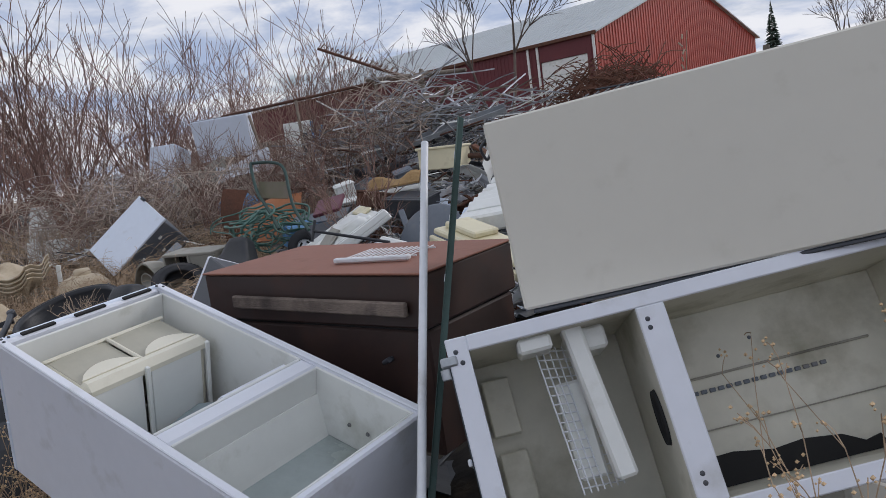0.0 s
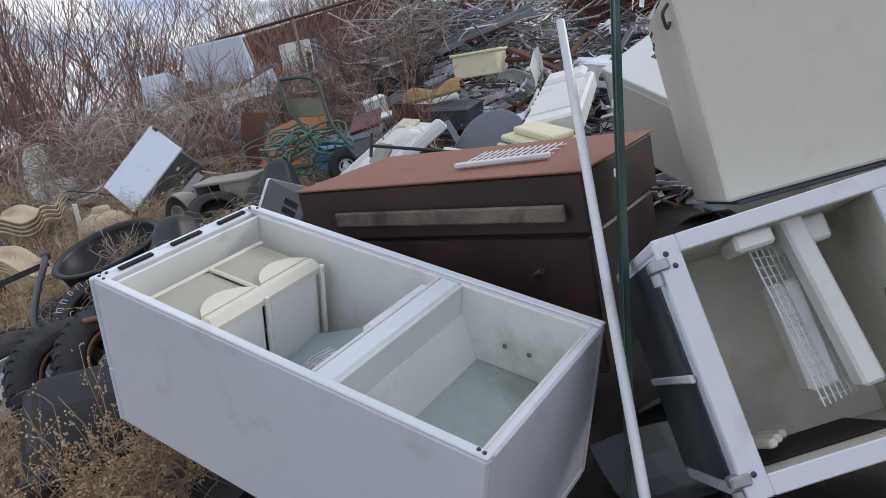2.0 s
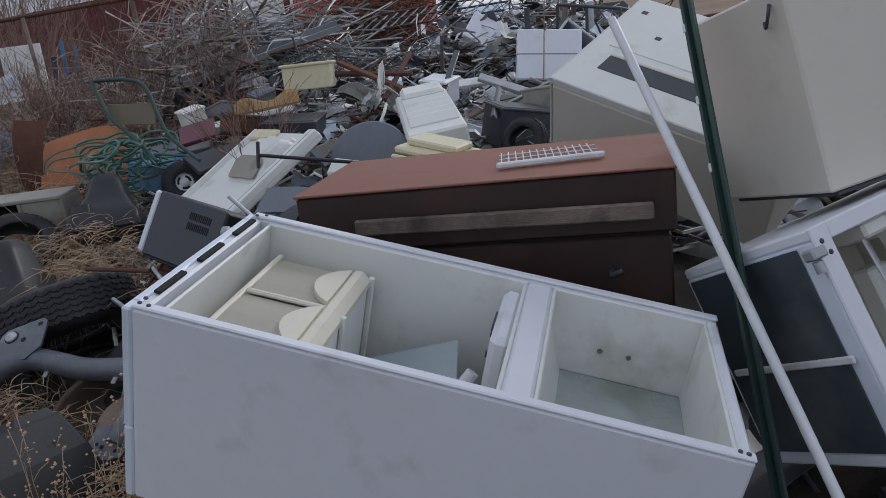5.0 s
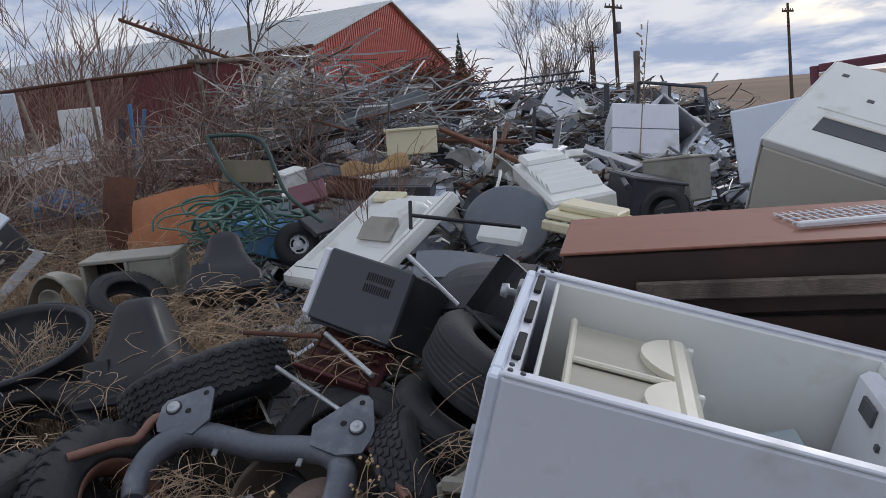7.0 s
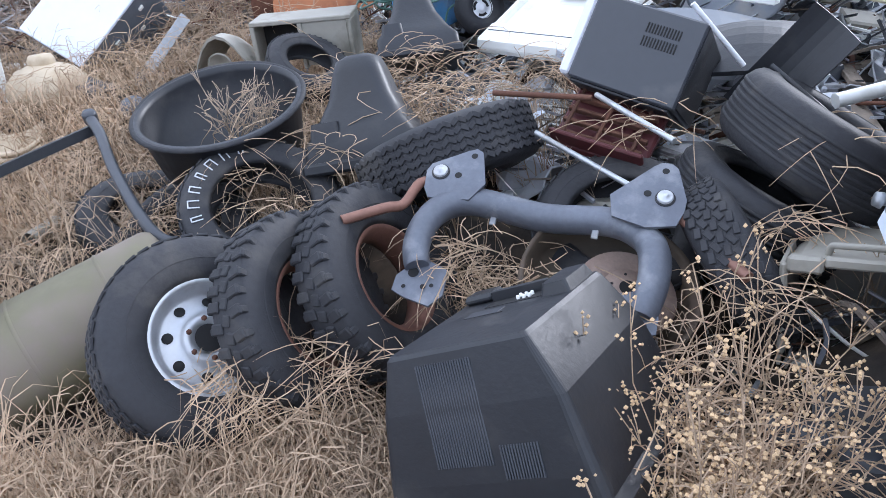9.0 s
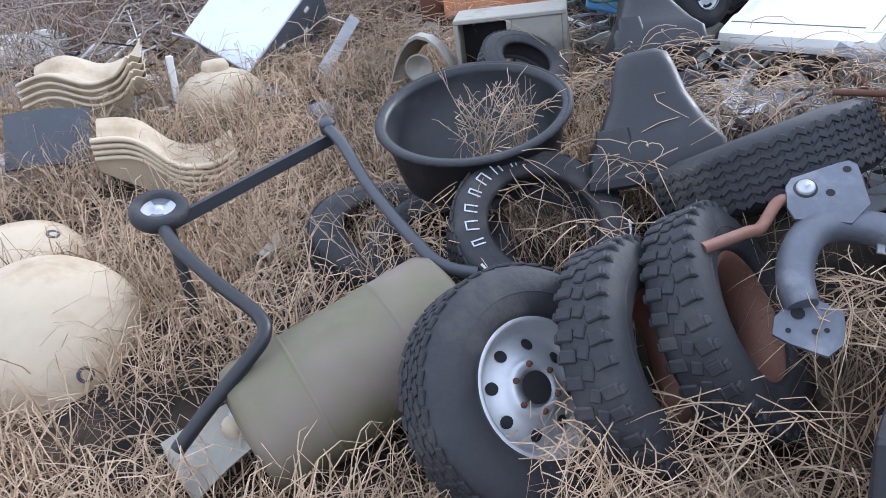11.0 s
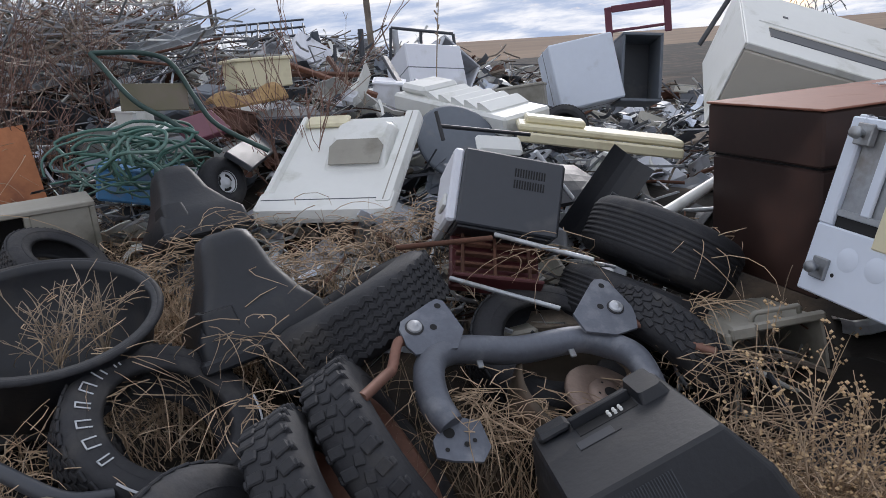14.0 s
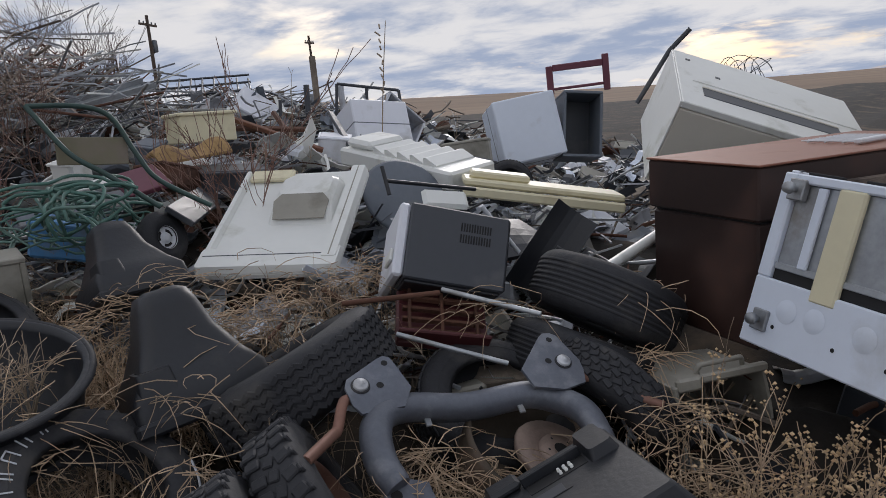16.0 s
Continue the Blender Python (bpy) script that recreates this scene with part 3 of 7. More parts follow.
# tilted fridge standing on its side
F2 = corner((0.305, 3.31, 1.272), (1.265, 3.445, 1.385), (0.428, 3.095, 0.782))
f2 = thing("refrigerator", F2, "white doorless fridge-freezer on its side, grimy inside", "refrigerator")
LEN2, W2, D2 = 1.75, 0.77, 0.62
for lo, hi, nm in (((0, 0, 0), (LEN2, 0.04, D2), "side_panel"), ((0, W2 - 0.04, 0), (LEN2, W2, D2), "side_panel"), ((LEN2 - 0.04, 0.04, 0), (LEN2, W2 - 0.04, D2), "base_panel"), ((0.04, 0.04, D2 - 0.04), (LEN2 - 0.04, W2 - 0.04, D2), "back_panel")):
    part(nm, Geo().box(lo, hi, 0.008), WHITE, f2)
part("top_panel", Geo().box((0, 0.04, 0.0), (0.04, W2 - 0.04, D2), 0.006), BLUEWHITE, f2)
part("side_film", Geo().box((-0.006, 0.05, 0.06), (-0.001, W2 - 0.05, D2 - 0.02), 0.002), BACKING, f2, "dark torn backing on the cabinet end")
q = Geo()
q.box((0, 0, -0.012), (0.075, W2, 0), 0.004).box((0.075, 0, -0.012), (LEN2, 0.055, 0), 0.004).box((0.075, W2 - 0.06, -0.012), (LEN2, W2, 0), 0.004)
q.box((0.66, 0.055, -0.012), (0.76, W2 - 0.06, 0.0), 0.004).box((LEN2 - 0.05, 0.055, -0.012), (LEN2, W2 - 0.06, 0), 0.004)
part("front_frame", q, WHITE, f2)
for x0, x1 in ((0.075, 0.66), (0.76, LEN2 - 0.05)):
    for lo, hi in (((x0 - 0.01, 0.04, 0), (x0, W2 - 0.04, 0.5)), ((x1, 0.04, 0), (x1 + 0.01, W2 - 0.04, 0.5)), ((x0, 0.044, 0), (x1, 0.055, 0.5)), ((x0, W2 - 0.056, 0), (x1, W2 - 0.044, 0.5)), ((x0, 0.055, 0.45), (x1, W2 - 0.056, 0.46))):
        part("liner", Geo().box(lo, hi, 0.003), GRIMY, f2, "grimy cream liner")
part("end_bar", Geo().box((-0.02, 0.40, 0.03), (-0.006, 0.425, D2 - 0.05), 0.004), WHITEPAINT, f2)
for y0 in (0.12, 0.40):
    part("wall_cover", Geo().box((0.09, y0, 0.40), (0.20, y0 + 0.22, 0.449), 0.006), GRIMY, f2)
part("evaporator_cover", Geo().box((0.40, 0.075, 0.06), (0.47, 0.62, 0.14), 0.01, pose(0, 0, 0, 0, 0, -5)), LINER, f2, "white cover strip")
part("cover_back", Geo().box((0.34, 0.22, 0.16), (0.44, 0.56, 0.24), 0.01), LINER, f2)
part("top_bracket", Geo().box((0.24, 0.056, 0.02), (0.36, 0.11, 0.16), 0.01).box((0.42, 0.056, 0.1), (0.56, 0.14, 0.3), 0.01), LINER, f2)
q = Geo()
for i in range(7):
    x = 0.30 + 0.026 * i
    q.tube([(x, 0.09, 0.10 + 0.02 * i), (x + 0.03, 0.60, 0.08 + 0.02 * i)], 0.003, 5)
for j in range(16):
    y = 0.10 + 0.032 * j
    q.tube([(0.30 + 0.002 * j, y, 0.10), (0.46 + 0.002 * j, y + 0.01, 0.22)], 0.003, 5)
part("wire_basket", q, WHITEPAINT, f2)
for i in range(3):
    part("slide_rail", Geo().box((0.15 + 0.05 * i, 0.64, 0.02 + 0.04 * i), (0.18 + 0.05 * i, 0.665, 0.36), 0.006, pose(0, 0, 0, 0, -18, 0)), GRIMY, f2)
part("fan_hole", Geo().lathe([(0, 0), (0.035, 0.0), (0.04, 0.01), (0.042, -0.004)], 20, Matrix.Translation((0.655, 0.42, 0.10)) @ Matrix.Diagonal((1, 2.3, 1, 1)) @ pose(0, 0, 0, 0, -90, 0)), DARKCAV, f2)
q = Geo()
q.box((0.80, 0.30, 0.438), (1.60, 0.31, 0.45), 0.003)
q.box((0.80, 0.50, 0.438), (1.60, 0.505, 0.45), 0.002)
part("shelf_seams", q, BEIGE, f2)
for i in range(17):
    part("vent_slot", Geo().box((0.84 + 0.034 * i, 0.352, 0.440), (0.864 + 0.034 * i, 0.368, 0.4485), 0.002), SLATE, f2)
# black plate stands in for the unlit gap below the liner's back
part("burnt_hole", Geo().plate([(0.79, 0.60), (0.79, 0.713), (1.52, 0.713), (1.50, 0.66), (1.44, 0.672), (1.36, 0.63), (1.22, 0.612), (1.10, 0.622), (0.95, 0.596)], 0.006, Matrix.Translation((0, 0, 0.442))), DARKCAV, f2, "black hole in the liner")
for x, y in ((0.82, 0.29), (1.02, 0.24), (1.16, 0.20), (0.86, 0.45)):
    part("liner_plug", Geo().lathe([(0, -0.006), (0.006, -0.006), (0.008, 0)], 8, Matrix.Translation((x, y, 0.448))), SLATE, f2)
# near-black patch on the floor of the smaller compartment
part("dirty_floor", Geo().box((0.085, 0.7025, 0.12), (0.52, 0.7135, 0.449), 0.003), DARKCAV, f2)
for y, x in ((0.05, 0.03), (0.09, 0.045), (0.70, 0.04), (0.10, 0.69), (0.13, 0.69), (0.62, 0.70), (0.65, 0.70)):
    q = Geo()
    q.lathe([(0, -0.014), (0.008, -0.014), (0.01, -0.010)], 10, Matrix.Translation((x, y, 0)))
    part("bolt_hole", q, CHARCOAL, f2)
for y in (0.06, 0.69):
    part("hinge", Geo().box((-0.03, y, -0.02), (0.03, y + 0.035, 0.03), 0.006).tube([(-0.02, y + 0.04, -0.01), (-0.02, y + 0.075, -0.01)], 0.016, 10), GALV, f2)

# cream freezer lying across it
F3 = corner((0.51, 3.63, 2.0), (1.51, 3.60, 2.12), (0.59, 3.49, 1.31))
f3 = thing("chest_freezer", F3, "cream enamel freezer cabinet lying across the tilted fridge", "freezer")
part("body", Geo().box((0, 0, 0), (1.65, 0.71, 0.58), 0.009), CREAM, f3)
part("gasket", Geo().box((0.03, 0.712, 0.01), (1.62, 0.728, 0.56), 0.004), CHARCOAL, f3)
q = Geo()
for x, y, z in ((-0.002, 0.05, 0.54), (-0.002, 0.09, 0.52), (-0.002, 0.05, 0.50), (-0.002, 0.10, 0.55)):
    q.lathe([(0, 0.003), (0.008, 0.003), (0.009, 0)], 8, Matrix.Translation((x, y, z)) @ pose(0, 0, 0, 0, -90, 0))
part("screw_holes", q, CHARCOAL, f3)
part("hook", Geo().tube(bez([(-0.004, 0.05, 0.07), (-0.03, 0.08, 0.05), (-0.02, 0.12, 0.09), (-0.005, 0.10, 0.11)], 4), 0.006, 6), CHARCOAL, f3)

# white upright freezer, slanting behind the brown cabinet
F4 = corner((0.50, 5.343, 1.716), (0.90, 4.71, 1.41), (1.29, 5.739, 2.109)) @ Matrix.Translation((0, 0, -0.05))
f4 = thing("freezer", F4, "white freezer cabinet lying slanted behind the brown cabinet", "freezer")
part("body", Geo().box((0, 0.002, -0.55), (1.30, 0.955, 0), 0.01), CREAM, f4)
part("door_panel", Geo().box((0.0, 0.0, 0.003), (1.30, 0.96, 0.05), 0.006), LINER, f4)
part("end_panel", Geo().box((-0.012, 0.0, -0.55), (-0.001, 0.96, 0.046), 0.004), LINER, f4)
part("handle_slot", Geo().box((0.16, 0.20, 0.046), (1.10, 0.34, 0.054), 0.003), CHARCOAL, f4, "dark recessed handle strip")
part("panel_ridge", Geo().box((0.10, 0.42, 0.048), (1.25, 0.432, 0.056), 0.003), LINER, f4)
part("slot_lip", Geo().box((0.16, 0.335, 0.046), (1.10, 0.355, 0.060), 0.004), CREAM, f4)
for x, y in ((0.28, 0.60), (0.08, 0.80)):
    part("latch_hole", Geo().box((x, y, 0.047), (x + 0.035, y + 0.03, 0.054), 0.002), CHARCOAL, f4)

# brown steel cabinet, two sections
F5 = corner((-1.06, 4.50, 1.45), (0.18, 3.77, 1.44), (-0.70, 5.12, 1.47))
f5 = thing("steel_cabinet", F5, "dark brown steel cabinet lying flat with a red-brown top", "cabinet")
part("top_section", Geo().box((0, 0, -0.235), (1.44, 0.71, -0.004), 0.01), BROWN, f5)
# the lid's colour is redder and much lighter than the sections'
part("lid", Geo().box((-0.006, -0.006, -0.004), (1.446, 0.716, 0.006), 0.003), BROWN_TOP, f5, "red-brown top")
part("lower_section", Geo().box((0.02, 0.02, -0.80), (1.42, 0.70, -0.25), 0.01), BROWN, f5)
# black slab that paints the shade in the joint between both sections
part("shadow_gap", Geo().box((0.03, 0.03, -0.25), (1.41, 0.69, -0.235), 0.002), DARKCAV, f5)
part("latch_knob", Geo().tube([(1.20, 0.02, -0.38), (1.20, -0.03, -0.38), (1.24, -0.04, -0.36)], 0.012, 8), CHARCOAL, f5)
solid("weathered_plank", Geo().box((0, -0.028, -0.03), (1.12, 0, 0.032), 0.006), PLANK, F5 @ Matrix.Translation((0.24, -0.008, -0.135)) @ pose(0, 0, 0, 0, 0.6, 0), "grey weathered plank leaning along the brown cabinet", "plank")
# wire rack on the lid
RK = F5 @ Matrix.Translation((0.80, 0.20, 0.012)) @ pose(0, 0, 0, 0, 0, 8)
rk = thing("wire_rack", RK, "white coated wire shelf lying on the brown cabinet", "rack")
q = Geo()
for i in range(13):
    q.tube([(0.03 * i, 0, 0.008), (0.03 * i, 0.28, 0.008)], 0.003, 5)
part("wires", q, WHITEPAINT, rk)
for y in (0.06, 0.15, 0.24):
    part("cross_wire", Geo().tube([(-0.01, y, 0.004), (0.39, y, 0.004)], 0.004, 6), WHITEPAINT, rk)
part("front_strip", Geo().box((-0.02, -0.03, 0), (0.40, 0.0, 0.022), 0.005), WHITEPAINT, rk)

# two posts leaning between the fridges
pl = Geo().tube([(0.149, 2.71, 0.15), (0.187, 3.56, 1.20), (0.217, 4.19, 1.965)], 0.017, 12)
solid("metal_pole", pl, WHITEPAINT, Matrix(), "thin white metal pole leaning against the fridges", "pole")
GP = corner((0.103, 3.163, 0.30), (0.395, 3.985, 2.04), (0.16, 2.2, 0.30))
gp = thing("fence_post", GP, "dark green steel U-channel fence post with bolt holes", "post")
U = [(-0.030, 0.0), (-0.026, -0.002), (-0.014, -0.002), (-0.012, 0.018), (0.012, 0.018), (0.014, -0.002), (0.026, -0.002), (0.030, 0.0), (0.027, 0.004), (0.018, 0.004), (0.015, 0.024), (-0.015, 0.024), (-0.018, 0.004), (-0.027, 0.004)]
k = len(U)
q = Geo()
q.add([(x, y, z) for x in (0.0, 1.95) for y, z in U], [(i, (i + 1) % k, k + (i + 1) % k, k + i) for i in range(k)] + [tuple(range(k))[::-1], tuple(range(k, 2 * k))])
part("channel", q, GREEN_STEEL, gp)
# pale discs stand in for daylight showing through the open holes
for i in range(44):
    part("bolt_hole", Geo().lathe([(0, -0.001), (0.0052, -0.001), (0.0055, 0.001)], 8, pose(0.05 + 0.043 * i, 0, 0.017)), LINER, gp)
for x in (1.78, 1.50, 1.25):
    part("clip", Geo().box((x, -0.036, -0.006), (x + 0.035, -0.022, 0.012), 0.004), WHITEPAINT, gp)

# microwave
F6 = corner((-1.64, 5.88, 1.41), (-1.31, 5.55, 1.27), (-1.81, 5.83, 1.09))
f6 = thing("microwave", F6, "charcoal microwave oven with a white front, tilted on tyres", "microwave")
part("case", Geo().box((0.02, 0, 0), (0.49, 0.36, 0.50), 0.008), CHARCOAL, f6)
part("front_door", Geo().box((-0.03, 0.005, 0.01), (0.019, 0.355, 0.49), 0.012), WHITE, f6, "white door panel")
part("door_handle", Geo().box((-0.045, 0.22, 0.05), (-0.028, 0.28, 0.22), 0.006), LINER, f6)
q = Geo()
for r in range(2):
    for i in range(12):
        x = 0.26 + 0.0125 * i
        q.box((x, 0.06 + 0.055 * r, -0.003), (x + 0.006, 0.10 + 0.055 * r, 0.002), 0.001, Matrix.Translation((0.0, 0, 0)))
part("vents", q, DARKCAV, f6)
part("back_plate", Geo().box((0.49, 0.01, 0.01), (0.496, 0.35, 0.49), 0.003), BLACK, f6)
part("foot_strip", Geo().box((0.03, 0.36, 0.02), (0.47, 0.375, 0.48), 0.004), BLACK, f6)


# ---- tyres and wheels ----
def tyre_profile(R, r, w):
    h = w / 2
    s = R - r
    return [(r, -h * 0.72), (r + 0.12 * s, -h * 0.9), (r + 0.45 * s, -h), (r + 0.8 * s, -h * 0.92), (R - 0.012, -h * 0.78), (R, -h * 0.6), (R, h * 0.6), (R - 0.012, h * 0.78),
            (r + 0.8 * s, h * 0.92), (r + 0.45 * s, h), (r + 0.12 * s, h * 0.9), (r, h * 0.72), (r + 0.03, h * 0.6), (R - 0.05, h * 0.55), (R - 0.05, -h * 0.55), (r + 0.03, -h * 0.6)]


random.seed(5)


def tyre(c, n, R=0.36, r=0.21, w=0.22, lugs="road", spin=0.0, label="worn black car tyre lying in the heap", rim=None, letters=False, name="tyre"):
    root = thing(name, facing(c, n, spin), label, "tyre" if rim is None else "wheel", "scrap tyres")
    part("carcass", Geo().lathe(tyre_profile(R, r, w), 56, closed=True), RUBBER, root)
    q = Geo()
    if lugs == "road":
        for row in range(5):
            z = (row - 2) * w * 0.145
            count = 44
            for i in range(count):
                a = 360 * (i + 0.5 * (row % 2)) / count
                q.box((R - 0.004, -R * 0.056, -w * 0.058), (R + 0.006, R * 0.056, w * 0.058), 0.002, pose(0, 0, z, 0, 0, a) @ pose(0, 0, 0, 18 if row % 2 else -18, 0, 0))
    elif lugs == "zigzag":
        for row in range(6):
            z = (row - 2.5) * w * 0.125
            for i in range(40):
                for up in (-1, 1):
                    q.box((R - 0.004, -R * 0.045, -w * 0.042), (R + 0.007, R * 0.045, w * 0.042), 0.002, pose(0, 0, z, 0, 0, 9 * i + 2.2 * up) @ pose(0, 0, 0, 32 * up, 0, 0))
    elif lugs == "block":
        for side in (-1, 1):
            for i in range(34):
                a = 360 * (i + (0.5 if side > 0 else 0) + random.uniform(-0.12, 0.12)) / 34
                k = random.uniform(0.75, 1.1)
                sm = pose(0, 0, 0, 0, 0, a) @ Matrix.Diagonal((1, 1, side, 1))
                q.box((R - 0.012, -0.021, w * 0.10), (R + 0.010 * k, 0.019, w * 0.36), 0.005, sm @ pose(0, 0, 0.004, 10, 0, 0))
                q.box((R - 0.045 * k, -0.016, w * 0.34), (R + 0.006, 0.013, w * 0.415), 0.005, sm @ pose(0, 0, 0.004, 4, 0, 0))
        for i in range(40):
            q.box((R - 0.01, -0.022, -w * 0.09), (R + 0.007, 0.020, w * 0.09), 0.004, pose(0, 0, 0, 0, 0, 9 * i) @ pose(0, 0, 0, -22, 0, 0))
    else:
        for k in range(7):
            q.lathe([(R - 0.003, (k - 3) * w * 0.085 - w * 0.03), (R + 0.004, (k - 3) * w * 0.085 - w * 0.024), (R + 0.004, (k - 3) * w * 0.085 + w * 0.024), (R - 0.003, (k - 3) * w * 0.085 + w * 0.03)], 56)
    part("tread", q, RUBBER, root)
    q = Geo()
    for zz in (0.98, -0.98):
        q.lathe([(r + 0.42 * (R - r), zz * w / 2), (r + 0.44 * (R - r), zz * (w / 2 + 0.005)), (r + 0.47 * (R - r), zz * w / 2)], 56)
    part("sidewall_bead", q, RUBBER, root)
    if letters:
        rm = r + 0.52 * (R - r)
        for i in range(7):
            k, q = 0.013 + 0.004 * (i % 3), Geo()
            for lo, hi in (((rm - 0.026, -k), (rm + 0.026, -k + 0.006)), ((rm - 0.026, k - 0.006), (rm + 0.026, k)), ((rm + 0.020, -k), (rm + 0.026, k))):
                q.box((*lo, 0), (*hi, 0.003), 0.0008, pose(0, 0, w / 2 - 0.0005, 0, 0, 35 + i * 15))
            part("mark", q, LETTER, root, "raised white sidewall mark")
        part("white_band", Geo().lathe([(rm + 0.036, w / 2 - 0.003), (rm + 0.040, w / 2 + 0.002), (rm + 0.046, w / 2 - 0.003)], 40, pose(0, 0, 0, 0, 0, 140), arc=0.4), LETTER, root)
    if rim == "spoke":
        rm = part("rim", Geo().lathe([(r + 0.015, w * 0.36), (r - 0.002, w * 0.40), (r - 0.012, w * 0.36), (r - 0.016, w * 0.25), (r - 0.03, w * 0.20), (r - 0.035, w * 0.12),
                                      (r - 0.05, w * 0.10), (0.115, w * 0.17), (0.095, w * 0.20), (0.09, w * 0.26), (0.062, w * 0.27), (0.055, w * 0.2), (0, w * 0.2)], 48), SILVER, root, "silver steel rim")
        for i in range(8):
            part("vent_hole", Geo().lathe([(0, 0.002), (0.019, 0.002), (0.021, 0)], 12, pose(0, 0, 0, 0, 0, 45 * i) @ Matrix.Translation((0.142, 0, w * 0.137 + 0.002)) @ pose(0, 0, 0, 0, 22, 0)), DARKCAV, rm)
        part("hub_bore", Geo().lathe([(0, 0.002), (0.053, 0.002)], 20, Matrix.Translation((0, 0, w * 0.272))), DARKCAV, rm)
        for i in range(6):
            part("lug_nut", Geo().lathe([(0, 0.012), (0.009, 0.012), (0.011, 0)], 6, pose(0, 0, w * 0.265, 0, 0, 60 * i) @ Matrix.Translation((0.076, 0, 0))), RUST, rm)
    elif rim == "rust":
        part("rim", Geo().lathe([(r + 0.012, w * 0.34), (r - 0.004, w * 0.37), (r - 0.02, w * 0.33), (r - 0.03, w * 0.15), (r - 0.045, w * 0.02), (r - 0.03, -w * 0.2), (r - 0.02, -w * 0.35), (r, -w * 0.37)], 40), COPPER, root, "rusty orange rim")
    return root


tyre((-3.42, 5.42, 0.38), (0.40, -0.72, 0.56), 0.395, 0.215, 0.25, "road", 20, "black tyre on a silver steel rim, leaning in dry grass", "spoke", name="wheel")
tyre((-3.03, 5.40, 0.42), (0.74, -0.52, 0.42), 0.39, 0.22, 0.20, "block", 10, "black lugged tractor tyre on a rusty rim", "rust", name="wheel")
tyre((-2.72, 5.45, 0.47), (0.70, -0.52, 0.48), 0.39, 0.22, 0.20, "block", 0, "black lugged tractor tyre on a rusty rim", "rust", name="wheel")
tyre((-3.16, 6.14, 0.60), (0.12, -0.62, 0.78), 0.36, 0.22, 0.22, "road", 60, "black off-road tyre with white sidewall marks", letters=True)
tyre((-2.30, 6.02, 0.76), (-0.18, 0.40, 0.88), 0.41, 0.21, 0.27, "zigzag", 0, "black tyre standing upright with zigzag tread")
tyre((-1.45, 5.02, 0.47), (0.80, -0.30, 0.52), 0.35, 0.21, 0.20, "road", 0, "black tyre leaning beside the subframe")
tyre((-1.75, 5.42, 0.52), (-0.2, -0.5, 0.84), 0.35, 0.21, 0.20, "road", 0)
tyre((-1.03, 5.22, 0.82), (0.49, -0.23, 0.84), 0.37, 0.21, 0.28, "worn", 0, "smooth black tyre tilted among the scrap")
tyre((-1.22, 5.28, 0.56), (0.45, -0.20, 0.87), 0.37, 0.21, 0.26, "worn", 0, "smooth black tyre tilted among the scrap")
tyre((-3.55, 6.45, 0.42), (-0.3, -0.5, 0.8), 0.35, 0.21, 0.20, "road", 0, "muddy black tyre half buried in grass")
tyre((-3.75, 6.75, 0.44), (0.2, -0.3, 0.93), 0.37, 0.21, 0.22, "road", 0, "muddy black tyre half buried in grass")
tyre((1.02, 7.0, 1.16), (-0.75, -0.55, 0.35), 0.19, 0.11, 0.12, "road", 0, "small black tyre in the scrap")
tyre((-2.80, 7.72, 0.98), (0.3, -0.5, 0.8), 0.26, 0.14, 0.15, "road", 0, "small knobbly black tyre in dry grass")
# small mower wheel with a white hub
mw = thing("cart_tyre", facing((-1.58, 8.0, 1.17), (0.15, -0.95, 0.2)), "small black wheel with a white plastic hub", "wheel")
part("tyre", Geo().lathe([(0.07, -0.05), (0.12, -0.06), (0.17, -0.04), (0.18, 0), (0.17, 0.04), (0.12, 0.06), (0.07, 0.05)], 30, closed=True), RUBBER, mw)
part("hub", Geo().lathe([(0, 0.045), (0.03, 0.05), (0.035, 0.03), (0.065, 0.03), (0.075, 0.055)], 24), WHITEPAINT, mw)
part("hub_holes", Geo().add([], []).lathe([(0.04, 0.0312), (0.058, 0.0312)], 20, arc=0.2).lathe([(0.04, 0.0312), (0.058, 0.0312)], 20, pose(0, 0, 0, 0, 0, 120), arc=0.2).lathe([(0.04, 0.0312), (0.058, 0.0312)], 20, pose(0, 0, 0, 0, 0, 240), arc=0.2), DARKCAV, mw)

# rusty wheel well with a brake disc
rw = thing("brake_wheel", facing((-1.96, 5.10, 0.42), (0.05, -0.50, 0.86)), "rusty steel wheel shell holding a bare brake disc", "wheel")
part("shell", Geo().lathe([(0.10, -0.06), (0.26, -0.06), (0.30, -0.02), (0.31, 0.08), (0.325, 0.10), (0.33, 0.06), (0.32, -0.06)], 44), WELL, rw)
dk = part("disc", Geo().lathe([(0, -0.02), (0.07, -0.02), (0.075, 0.0), (0.18, 0.0), (0.186, -0.015), (0.18, -0.03)], 36, pose(0.05, -0.04, 0.07)), DISCRUST, rw, "grey brake disc")
part("disc_hat", Geo().lathe([(0.032, 0.02), (0.085, 0.02), (0.092, 0.0)], 30, pose(0.05, -0.04, 0.07)), DISCRUST, dk)
part("bore", Geo().lathe([(0, 0.001), (0.033, 0.001)], 20, pose(0.05, -0.04, 0.091)), DARKCAV, dk)
q = Geo()
for i in range(5):
    q.lathe([(0, 0.001), (0.006, 0.001)], 8, pose(0.05, -0.04, 0.0905, 0, 0, 72 * i) @ Matrix.Translation((0.06, 0, 0)))
part("stud_holes", q, DARKCAV, dk)

